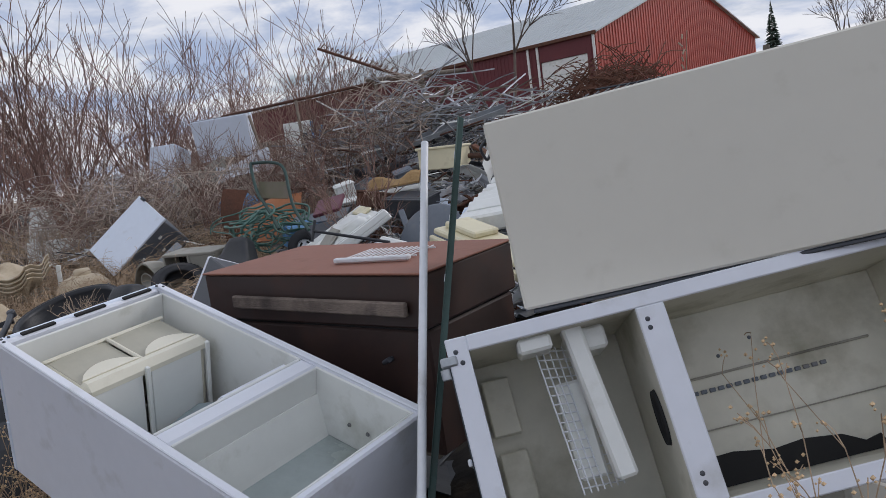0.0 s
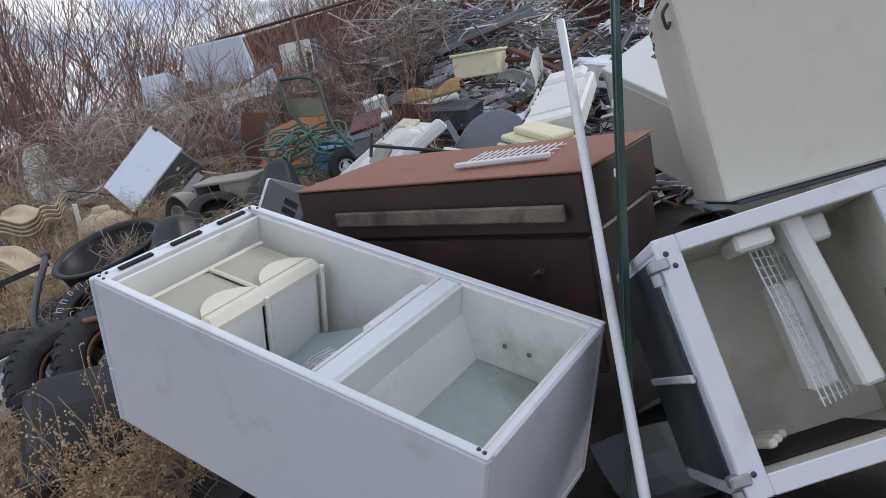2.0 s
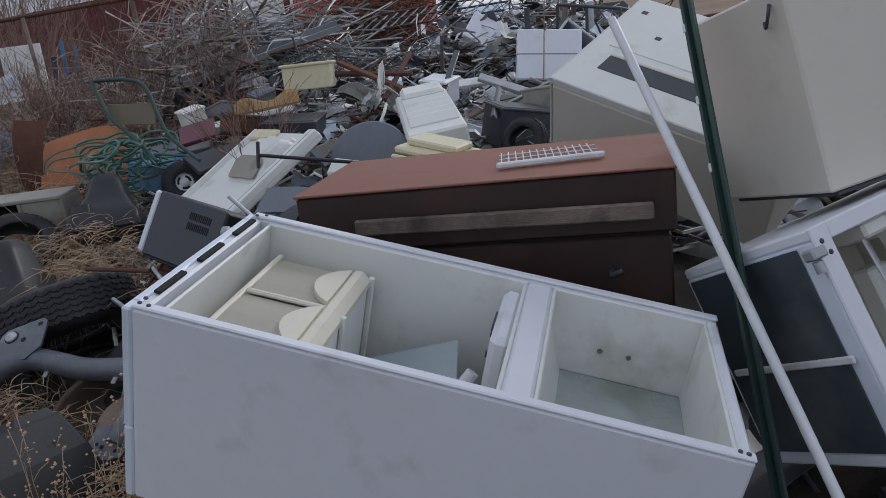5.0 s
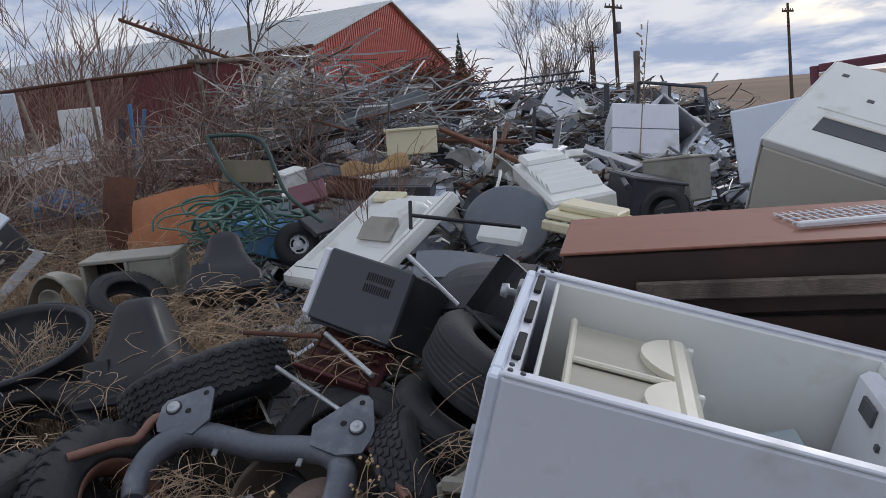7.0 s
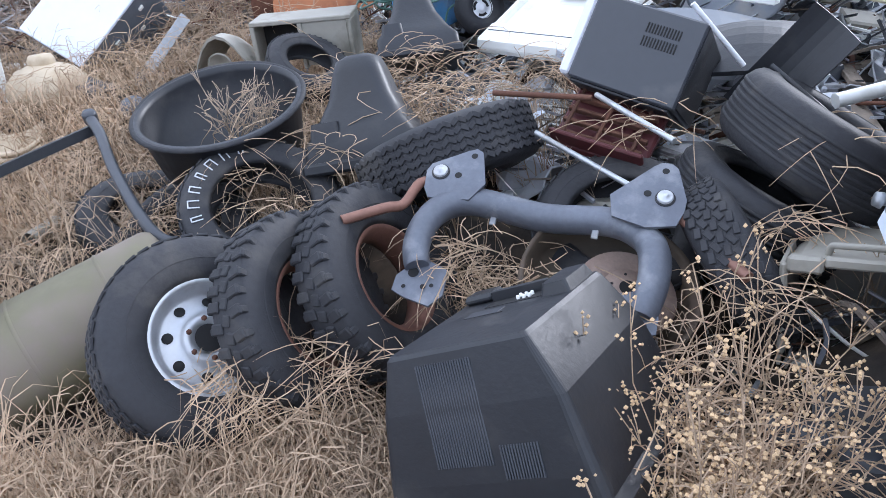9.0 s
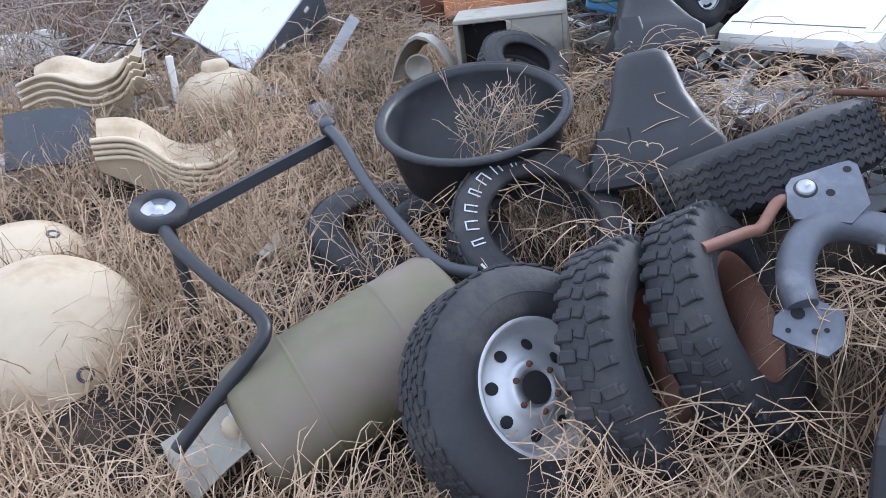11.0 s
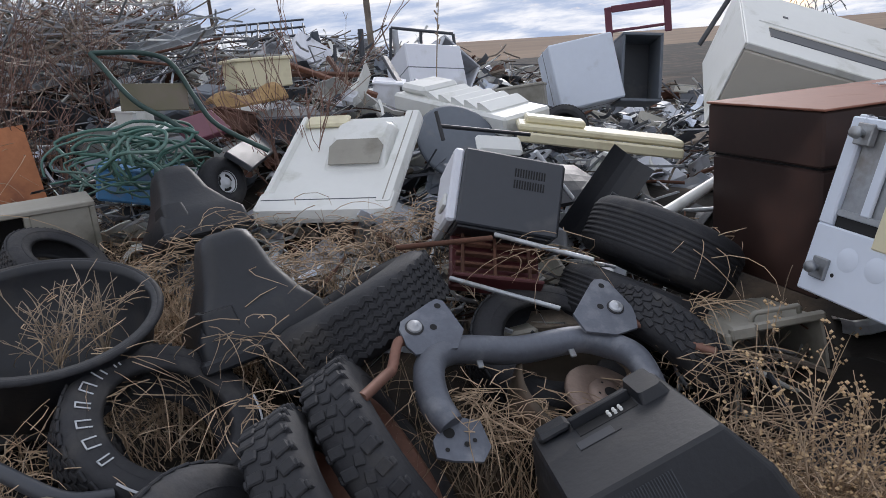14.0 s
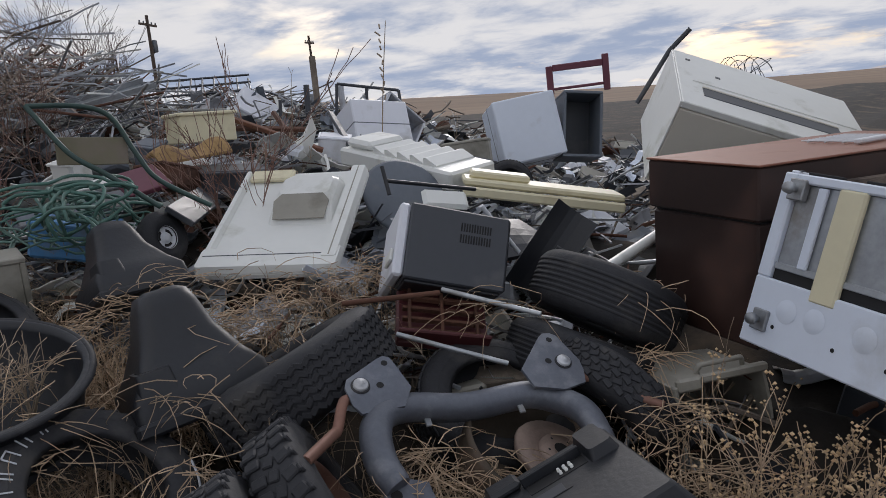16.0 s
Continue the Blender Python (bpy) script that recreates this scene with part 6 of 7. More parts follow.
for a, b, rr, mat_ in (((4.2, 12.4, 1.5), (4.35, 12.55, 2.85), 0.05, WOODGREY), ((4.55, 12.2, 1.5), (4.6, 12.25, 2.35), 0.05, TINWHITE), ((3.2, 11.6, 1.6), (3.25, 11.6, 2.35), 0.04, CHARCOAL), ((1.45, 10.2, 1.7), (1.5, 10.2, 2.1), 0.02, CHARCOAL)):
    solid("leaning_post", Geo().tube([a, b], rr, 8), mat_, Matrix(), "weathered post sticking up from the heap", "post")


# ---- scattered scrap ----
random.seed(11)


def on_heap(x, y, tilt, lift=0.03):
    return pose(x, y, ground_z(x, y) + lift, random.uniform(-tilt, tilt), random.uniform(-tilt, tilt), random.uniform(0, 360))


def scrap_kinds():
    kinds = []
    for mat_, lb in ((WOODGREY, "grey weathered board"), (CHARCOAL, "dark steel plate"), (TINWHITE, "pale bent sheet metal"), (RUST, "rusty bent sheet metal"), (SLATE, "grey plastic sheet"), (LINER, "dirty white plastic sheet")):
        for k in range(2):
            w, h = random.uniform(0.25, 0.6), random.uniform(0.15, 0.4)
            if mat_ is WOODGREY:
                geo = Geo().box((-0.5, -0.05, -0.015), (0.5, 0.05, 0.015), 0.004)
            else:
                a, b = random.uniform(2, 6), random.uniform(0, 3)
                geo = Geo().sheet(w, h, 6, 4, lambda u, v: 0.05 * math.sin(a * u + b) + 0.04 * math.cos(b + 4 * v), 0.008, Matrix.Translation((-w / 2, -h / 2, 0)))
            kinds.append(("scrap_board" if mat_ is WOODGREY else "scrap_sheet", geo, mat_, lb + " in the scrap heap"))
    for mat_, lb, L in ((RUST, "rusty steel bar", 0.8), (GALV, "galvanised pipe", 1.1), (CHARCOAL, "black steel tube", 0.7), (RUST, "bent rusty rod", 0.9)):
        geo = Geo().tube(bez([(-L / 2, 0, 0), (-L / 5, 0.03, 0.02), (L / 5, -0.02, 0.03), (L / 2, 0.02, 0)], 3), 0.014, 6)
        kinds.append(("scrap_bar", geo, mat_, lb + " in the scrap heap"))
    for mat_, lb in ((CHARCOAL, "black metal casing"), (TINWHITE, "crushed pale metal casing"), (BEIGE, "dented beige casing")):
        g1 = Geo().box((-0.16, -0.12, -0.08), (0.16, 0.12, 0.08), 0.015).box((-0.10, -0.13, -0.05), (0.10, -0.118, 0.05), 0.004)
        kinds.append(("scrap_casing", g1, mat_, lb + " in the scrap heap"))
    return kinds


first, made, joined = {}, {}, {}
KINDS = scrap_kinds()


def scatter(n, x0, x1, y0, y1, tilt, picks=None, grow=1.0, keep=None):
    for _ in range(n):
        x, y = random.uniform(x0, x1), random.uniform(y0, y1)
        k = random.choice(picks or range(len(KINDS)))
        if keep and not keep(x, y):
            continue
        nm, geo, mat_, lb = KINDS[k]
        m = on_heap(x, y, tilt)
        made[nm] = made.get(nm, 0) + 1
        if made[nm] > 280:
            s = grow * random.uniform(0.7, 1.35)
            j = joined.setdefault(mat_.name, (Geo(), mat_))[0]
            j.add(geo.v, geo.f, m @ Matrix.Diagonal((s, s, s, 1)))
            continue
        if k not in first:
            first[k] = solid(nm, geo, mat_, m, lb, "scrap", nm.replace("_", " ") + " pieces")
            ob = first[k]
        else:
            ob = copy_thing(first[k], m)
        ob.scale = [grow * random.uniform(0.7, 1.35)] * 3


heap = lambda x, y: not (x < -2.1 and y < 9.3)
scatter(420, -2.6, 3.6, 6.2, 12.5, 34, keep=heap)
scatter(90, -2.2, 1.4, 6.2, 9.2, 30, keep=heap)
scatter(90, 1.5, 7.5, 9.5, 16.5, 30, grow=1.3)
scatter(70, -7.0, -1.5, 10.5, 16.5, 24, grow=1.2)
scatter(40, -1.9, 0.6, 5.6, 6.8, 25)
scatter(60, 3.0, 9.0, 15.0, 21.0, 35, grow=1.8)
scatter(22, -6.0, -2.6, 8.4, 10.5, 18)
scatter(170, 2.0, 9.0, 5.2, 11.0, 32, grow=1.2)
scatter(60, 1.0, 2.6, 4.0, 8.0, 28)
scatter(60, -7.0, -3.2, 10.0, 14.0, 25)
scatter(26, -0.9, 0.9, 3.0, 4.6, 20, picks=(2, 3, 4, 12, 14, 16))

for geo, mat_ in joined.values():
    solid("scrap_pieces", geo, mat_, Matrix(), "loose scrap pieces filling the heap", "scrap", kind="stuff")

# heap of thin pipes and slats
random.seed(21)
pipes = []
for i, (mat_, lb) in enumerate(((GALV, "thin grey metal pipe"), (TINWHITE, "pale metal slat"), (WOODGREY, "weathered wooden lath"), (RUST, "rusty thin pipe"))):
    geo = Geo().tube([(-1.1, 0, 0), (0, 0.015, 0.02), (1.1, 0, 0)], 0.014, 6) if i in (0, 3) else Geo().box((-0.9, -0.022, -0.006), (0.9, 0.022, 0.006), 0.002)
    pipes.append((("metal_pipe", "metal_lath", "wooden_lath", "metal_pipe")[i], geo, mat_, lb + " in a tangled heap"))
pfirst = {}
for i in range(250):
    x, y = random.gauss(-0.8, 1.0), random.gauss(12.3, 0.9)
    k = random.choice((0, 0, 1, 1, 1, 2, 3))
    z = ground_z(x, y) + random.uniform(0.02, 0.75) * math.exp(-((x + 0.8) ** 2 + (y - 12.3) ** 2) / 2.5)
    m = pose(x, y, z, 0, random.gauss(-6, 11), random.gauss(20, 45))
    nm, geo, mat_, lb = pipes[k]
    if k not in pfirst:
        pfirst[k] = solid(nm, geo, mat_, m, lb, "pipe" if "pipe" in nm else "slat", "tangled pipes")
        ob = pfirst[k]
    else:
        ob = copy_thing(pfirst[k], m)
    ob.scale = [random.uniform(0.45, 1.0)] * 3

# small litter that fills the heap: splinters, wire ends, torn strips
random.seed(23)
LITTER = ((WOODGREY, 0.18), (RUST, 0.09), (CHARCOAL, 0.15), (TINWHITE, 0.26), (GALV, 0.12), (LINER, 0.14), (SLATE, 0.06))
PALE = ((TINWHITE, 0.5), (WOODGREY, 0.25), (LINER, 0.15), (GALV, 0.1))
litter = {m_.name: (Geo(), m_) for m_, _ in LITTER}


def bent_piece(geo, c, L, thin, flat):
    a, lift = random.uniform(0, 6.28), random.gauss(0.05, 0.38)
    d = Vector((math.cos(a), math.sin(a), lift)).normalized()
    side = Vector((random.gauss(0, 1), random.gauss(0, 1), random.gauss(0, 0.6))) * 0.12 * L
    pts = [c - d * L / 2, c + side * random.random(), c + d * L / 2]
    geo.tube(bez(pts, 2), thin, 4, flat=flat)


def fill(n, x0, x1, y0, y1, high, long, keep=None, mix=LITTER, thick=1.0):
    for _ in range(n):
        x, y = random.uniform(x0, x1), random.uniform(y0, y1)
        if keep and not keep(x, y):
            continue
        m_ = random.choices([m for m, _ in mix], [w for _, w in mix])[0]
        c = Vector((x, y, ground_z(x, y) + high * random.random() ** 1.5))
        bent_piece(litter[m_.name][0], c, long * random.uniform(0.25, 1.2), random.uniform(0.004, 0.012) * (1 + 0.5 * long) * thick, random.choice((0.2, 0.3, 1.0)))


fill(2600, -2.1, 3.8, 6.1, 12.5, 0.30, 0.5, heap)
fill(900, 1.0, 8.0, 5.0, 12.0, 0.35, 0.6)
fill(700, -1.9, 0.5, 5.4, 7.2, 0.20, 0.35)
fill(1000, -6.5, -1.5, 10.2, 16.5, 0.35, 0.7)
fill(500, 0.5, 9.0, 11.5, 19.0, 0.5, 0.9)
fill(750, -2.4, 1.0, 11.0, 13.4, 1.0, 1.2, None, PALE, 0.75)
fill(160, -1.9, -0.9, 4.5, 5.6, 0.15, 0.3)
for geo, mat_ in litter.values():
    solid("scrap_litter", geo, mat_, Matrix(), "small splinters, wire ends and torn strips filling the heap", "scrap", kind="stuff")
# crumpled thin sheet scraps among it
random.seed(29)
crumpled = {m_.name: (Geo(), m_) for m_ in (TINWHITE, CHARCOAL, SLATE, LINER, BLUEWHITE)}
for _ in range(620):
    x, y = random.uniform(-1.9, 6.0), random.uniform(5.8, 13.5)
    if x > 4.0 and y < 7.0:
        continue
    geo, mat_ = random.choice(list(crumpled.values()))
    w, h, a, b = random.uniform(0.08, 0.42), random.uniform(0.06, 0.26), random.uniform(2, 9), random.uniform(0, 6)
    geo.sheet(w, h, 3, 3, lambda u, v: 0.12 * w * math.sin(a * u + b) + 0.15 * h * math.cos(a * v + b), 0.003, on_heap(x, y, 50, random.uniform(0.02, 0.25)))
for geo, mat_ in crumpled.values():
    solid("sheet_scraps", geo, mat_, Matrix(), "small crumpled sheet scraps filling the heap", "scrap", kind="stuff")

# bent tubes, wires and a stalk on the skyline
solid("metal_tube", Geo().tube([(2.45, 6.45, 1.70), (2.60, 6.18, 2.14), (2.65, 6.00, 2.31)], 0.022, 10), CHARCOAL, Matrix(), "dark metal tube sticking up behind the white freezer", "tube")
wt = thing("wire_tangle", Matrix(), "springy tangle of thin wire behind the white freezer", "wire")
for k in range(7):
    c, n0 = Vector((3.96 + random.gauss(0, 0.06), 5.86 + 0.06 * (k - 3), 1.86 + random.gauss(0, 0.03))), Vector((random.gauss(0, 0.5), random.gauss(0, 0.5) + 0.6, random.gauss(0, 0.4))).normalized()
    fm, rr = facing(c, n0), random.uniform(0.10, 0.2)
    part("wire", Geo().tube([fm @ Vector((rr * math.cos(0.4 * i), rr * (1 + 0.02 * i) * math.sin(0.4 * i), 0.008 * i)) for i in range(18)], 0.004, 4), CHARCOAL, wt)
sk_ = thing("dead_stalk", Matrix(), "tall dry stalk standing above the scrap heap", "weed")
part("stem", Geo().tube(bez([(2.45, 9.65, 1.15), (2.50, 9.60, 1.8), (2.53, 9.52, 2.4), (2.56, 9.45, 2.88)], 4), [0.009 - 0.0004 * i for i in range(13)], 5), DEAD, sk_)
for k in range(11):
    z = 2.0 + 0.08 * k
    part("seed_pod", Geo().tube([(2.51, 9.55 - 0.05 * (z - 1.9), z), (2.51 + 0.03 * math.cos(2.4 * k), 9.55 + 0.03 * math.sin(2.4 * k), z + 0.05)], 0.010, 5), DEAD, sk_)
fr_ = thing("table_frame", Matrix(), "bare grey steel table frame lying on the heap", "frame")
for a, b in (((3.55, 11.4, 1.75), (3.60, 11.35, 2.33)), ((3.60, 11.35, 2.33), (4.18, 10.71, 2.16)), ((3.85, 11.06, 1.75), (3.88, 11.05, 2.25)), ((4.18, 10.71, 2.16), (4.20, 10.70, 1.7))):
    part("tube", Geo().tube([a, b], 0.022, 8), CHARCOAL, fr_)

# shed remains and antenna boom on the far side
for a, b, rr, mat_, lb in (((-5.2, 16.4, 1.2), (-5.17, 16.4, 3.3), 0.03, RUST, "rusty steel post"), ((-3.75, 16.0, 1.2), (-3.8, 16.0, 3.35), 0.035, WOODGREY, "weathered wooden post"), ((-5.6, 16.5, 3.28), (-1.9, 15.6, 3.45), 0.03, RUST, "long rusty rail"),
                           ((-4.5, 16.2, 1.2), (-4.9, 16.2, 3.2), 0.035, WOODGREY, "leaning wooden post"), ((-2.0, 15.5, 1.2), (-2.05, 15.6, 3.6), 0.04, WOODGREY, "weathered wooden post"), ((-1.0, 15.0, 1.3), (-1.05, 15.0, 3.5), 0.04, WOODGREY, "weathered wooden post"),
                           ((-2.2, 15.6, 3.5), (-0.2, 14.8, 3.35), 0.04, WOODGREY, "wooden beam"), ((-2.4, 15.4, 2.4), (-0.4, 14.6, 2.7), 0.05, WOODGREY, "wooden beam"), ((-3.3, 14.6, 1.1), (-2.9, 14.3, 2.7), 0.03, BLUE, "faded blue bar"),
                           ((-3.2, 14.6, 1.1), (-3.1, 14.4, 2.8), 0.03, BLUE, "faded blue bar"), ((-3.4, 14.5, 1.1), (-3.25, 14.4, 2.6), 0.05, CHARCOAL, "dark steel post")):
    solid("frame_bar", Geo().tube([a, b], rr, 6), mat_, Matrix(), lb + " of a collapsed frame", "post")
an = thing("antenna_boom", corner((-3.18, 16.0, 4.30), (-0.41, 14.95, 2.93), (-3.1, 16.3, 4.6)), "long rusty antenna boom with short rods, leaning on the frame", "antenna")
part("boom", Geo().tube([(0, 0, 0), (3.25, 0, 0)], 0.03, 6), RUST, an)
for i in range(16):
    part("rod", Geo().tube([(0.05 + 0.12 * i, 0, 0), (0.05 + 0.12 * i, 0.13, 0.02)], 0.014, 5), RUST, an)
solid("white_door", Geo().box((0, 0, 0), (0.75, 1.5, 0.04), 0.01), LINER, corner((-4.55, 17.2, 1.5), (-3.85, 17.0, 1.5), (-4.6, 17.3, 3.0)), "dirty white door leaf leaning upright", "door")
solid("lumber", Geo().box((0, 0, 0), (3.4, 0.5, 0.35), 0.03).box((0.2, 0.05, 0.36), (3.1, 0.45, 0.62), 0.03), WOODGREY, corner((-6.4, 15.2, 1.05), (-3.1, 14.3, 1.08), (-6.2, 15.7, 1.08)), "stack of grey weathered lumber", "lumber")
solid("log_wall", Geo().box((0, 0, 0), (4.2, 0.3, 0.42), 0.06).box((0.1, 0.02, 0.43), (4.1, 0.28, 0.85), 0.06).box((0, 0, 0.86), (4.2, 0.3, 1.28), 0.06).box((0.1, 0.02, 1.29), (4.1, 0.28, 1.7), 0.06), WOODGREY, corner((-9.5, 21.0, 1.1), (-5.2, 20.0, 1.1), (-9.3, 21.8, 1.1)), "low wall of weathered logs behind brush", "wall")

# wreck in the distance
cw = thing("car", pose(13.0, 27.0, ground_z(13.0, 27.0), 0, 0, 12), "old grey car wreck far behind the heap", "car")
part("body", Geo().box((-2.1, -0.8, 0.35), (2.1, 0.8, 0.95), 0.12), SLATE, cw)
part("cabin", Geo().add([(-1.2, -0.72, 0.95), (1.3, -0.72, 0.95), (0.8, -0.6, 1.45), (-0.8, -0.6, 1.45), (-1.2, 0.72, 0.95), (1.3, 0.72, 0.95), (0.8, 0.6, 1.45), (-0.8, 0.6, 1.45)], [(0, 1, 2, 3), (7, 6, 5, 4), (1, 5, 6, 2), (4, 0, 3, 7), (3, 2, 6, 7)]), CHARCOAL, cw)
for x in (-1.3, 1.3):
    for y in (-0.8, 0.8):
        part("wheel", Geo().lathe([(0, 0.1), (0.2, 0.1), (0.32, 0.08), (0.33, 0), (0.32, -0.08), (0, -0.1)], 20, pose(x, y, 0.33, 90, 0, 0)), RUBBER, cw)

# ---- brush, trees, weeds ----
def branches(geo, p, d, L, r, depth, rng, spread, twig, kids, up=0.25):
    n = 4
    pts, rad, q, v = [p.copy()], [r], p.copy(), d.normalized()
    for i in range(n):
        v = (v + Vector((rng.gauss(0, 0.12), rng.gauss(0, 0.12), rng.gauss(0, 0.08) + 0.05 * up))).normalized()
        q = q + v * (L / n)
        pts.append(q.copy())
        rad.append(max(twig, r * (1 - 0.62 * (i + 1) / n)))
    geo.tube(pts, rad, 5 if r > 0.03 else 3, cap=False)
    if depth == 0:
        return
    for k in range(kids):
        i = rng.randint(1, n)
        a = rng.uniform(0, 6.28)
        side = v.orthogonal().normalized()
        w = (v * math.cos(spread) + (Matrix.Rotation(a, 3, v) @ side) * math.sin(spread) + Vector((0, 0, up))).normalized()
        branches(geo, pts[i], w, L * rng.uniform(0.45, 0.75), rad[i] * 0.7, depth - 1, rng, spread, twig, kids, up)


def bush(seed, h, stems, mat_, r, name, label, cat, group, twig=0.004, kids=4, depth=2, lean=0.5):
    rng = random.Random(seed)
    geo = Geo()
    for s in range(stems):
        a = rng.uniform(0, 6.28)
        d = Vector((math.cos(a) * lean * rng.random(), math.sin(a) * lean * rng.random(), 1))
        branches(geo, Vector((math.cos(a) * 0.12, math.sin(a) * 0.12, -0.05)), d, h * rng.uniform(0.5, 0.75), r * rng.uniform(0.6, 1), depth, rng, 0.55, twig, kids)
    ob = thing(name, Matrix(), label, cat, group)
    part("crown", geo, mat_, ob)
    return ob


shrubs = [bush(s, 3.6, 7, TWIG, 0.03, "bare_shrub", "leafless reddish-brown shrub at the edge of the heap", "shrub", "bare shrubs", 0.006, 5, 2, 0.6) for s in (1, 2, 3)]
small = [bush(s, 1.5, 7, TWIG, 0.012, "small_shrub", "small leafless reddish shrub growing through the scrap", "shrub", "small bare shrubs", 0.003, 5, 2, 0.7) for s in (5, 6)]
trees = [bush(s, 8.5, 1, BARK, 0.17, "bare_tree", "tall leafless tree by the road", "tree", "bare trees", 0.014, 5, 3, 0.2) for s in (8, 9)]
# tangle of dead twigs between the scrap and the shed
random.seed(33)
tangle = Geo()
for _ in range(4600):
    x, y = random.uniform(-7.5, -0.6), random.uniform(10.6, 17.5)
    c = Vector((x, y, ground_z(x, y) + 1.15 * random.random() ** 1.4))
    a, L = random.uniform(0, 6.28), random.uniform(0.3, 1.1)
    d = Vector((math.cos(a), math.sin(a), random.gauss(0.35, 0.6))).normalized()
    side = Vector((random.gauss(0, 1), random.gauss(0, 1), random.gauss(0, 1))) * 0.12 * L
    tangle.tube(bez([c - d * L / 2, c + side, c + d * L / 2], 2), [0.007, 0.007, 0.006, 0.005, 0.004], 3, cap=False)
solid("dead_brush", tangle, BRUSH, Matrix(), "tangle of dead grey-brown brush behind the scrap", "brush", kind="stuff")
dark_brush = Geo()
for cx, cy, cz in ((2.2, 18.4, 2.7), (3.0, 18.6, 2.8), (2.7, 17.4, 2.4)):
    for _ in range(420):
        a, L = random.uniform(0, 6.28), random.uniform(0.3, 0.9)
        c = Vector((cx + random.gauss(0, 0.45), cy + random.gauss(0, 0.45), cz + random.gauss(0, 0.32)))
        d = Vector((math.cos(a), math.sin(a), random.gauss(0.2, 0.6))).normalized()
        dark_brush.tube([c - d * L / 2, c + Vector((0, 0, 0.05)), c + d * L / 2], 0.012, 3, cap=False)
solid("brush_pile", dark_brush, RUST, Matrix(), "dark pile of dead brush before the red gable", "brush", kind="stuff")
random.seed(31)


def plant(protos, spots, s0, s1):
    for i, (x, y) in enumerate(spots):
        p = protos[i % len(protos)]
        m = pose(x, y, ground_z(x, y), random.uniform(-4, 4), random.uniform(-4, 4), random.uniform(0, 360))
        ob = p if i < len(protos) else copy_thing(p, m)
        ob.matrix_basis = m
        ob.scale = [random.uniform(s0, s1)] * 3


plant(shrubs, [(-9.2, 14.2), (-8.4, 14.6), (-10.4, 15.6), (-9.8, 17.5), (-11.8, 17.0), (-12.5, 19.5), (-8.8, 20.0), (-7.0, 19.5), (-6.0, 21.5), (-10.5, 22.0), (-13.5, 22.5), (-15.0, 20.0), (-4.6, 19.5), (-14.0, 16.0),
               (-5.0, 24.0), (-8.0, 25.0), (-11.0, 26.0), (-15.5, 25.0), (-18.0, 22.0), (-17.0, 29.0), (-3.2, 23.5), (-13.0, 29.0), (-9.0, 30.0), (-21.0, 27.0), (-6.0, 29.0), (-20.0, 33.0), (-8.3, 17.6), (-6.4, 18.0)], 0.85, 1.25)
plant(small, [(-2.6, 10.8), (-3.0, 11.6), (-1.9, 11.0), (-3.6, 12.2), (-2.3, 12.0), (-4.2, 11.4), (-4.8, 15.2), (-5.6, 14.6), (-3.0, 13.2), (-6.6, 13.6), (-1.2, 10.4), (-2.0, 9.9), (-3.4, 10.6), (-4.4, 12.6), (-0.9, 8.0), (-5.0, 18.0), (-2.0, 17.5), (-6.2, 17.2), (-3.2, 18.5), (-5.5, 12.4), (-6.3, 11.8), (-7.1, 12.8), (-4.7, 13.5), (-6.8, 14.6), (-3.9, 14.3), (-7.7, 13.6), (-5.3, 13.4)], 0.6, 1.1)
plant(trees, [(-0.2, 40.0), (34.0, 79.0), (36.5, 78.0), (39.0, 80.0), (32.0, 81.0), (37.5, 83.0), (0.4, 40.4), (35.2, 80.5), (40.5, 81.5)], 1.0, 1.4)
for i, (x, y, h) in enumerate(((37.6, 115.0, 13.0), (33.4, 117.0, 10.0))):
    geo = Geo()
    rng = random.Random(i)
    for k in range(60):
        z = 1 + (h - 1) * k / 60
        r = (h - z) * 0.23
        for j in range(7):
            a = rng.uniform(0, 6.28)
            c = Vector((0, 0, z))
            e = Vector((math.cos(a) * r, math.sin(a) * r, z - 0.25 * r))
            s = Vector((-math.sin(a), math.cos(a), 0)) * 0.22 * r
            geo.add([c, (c + e) / 2 + s, e, (c + e) / 2 - s, (c + e) / 2 + Vector((0, 0, 0.2))], [(0, 1, 4), (1, 2, 4), (2, 3, 4), (3, 0, 4)])
    tr = thing("conifer", pose(x, y, ground_z(x, y)), "dark green conifer beside the shed", "tree", "conifers")
    part("trunk", Geo().tube([(0, 0, -0.3), (0, 0, h)], [0.18, 0.03], 8), BARK, tr)
    part("crown", geo, CONIFER, tr)

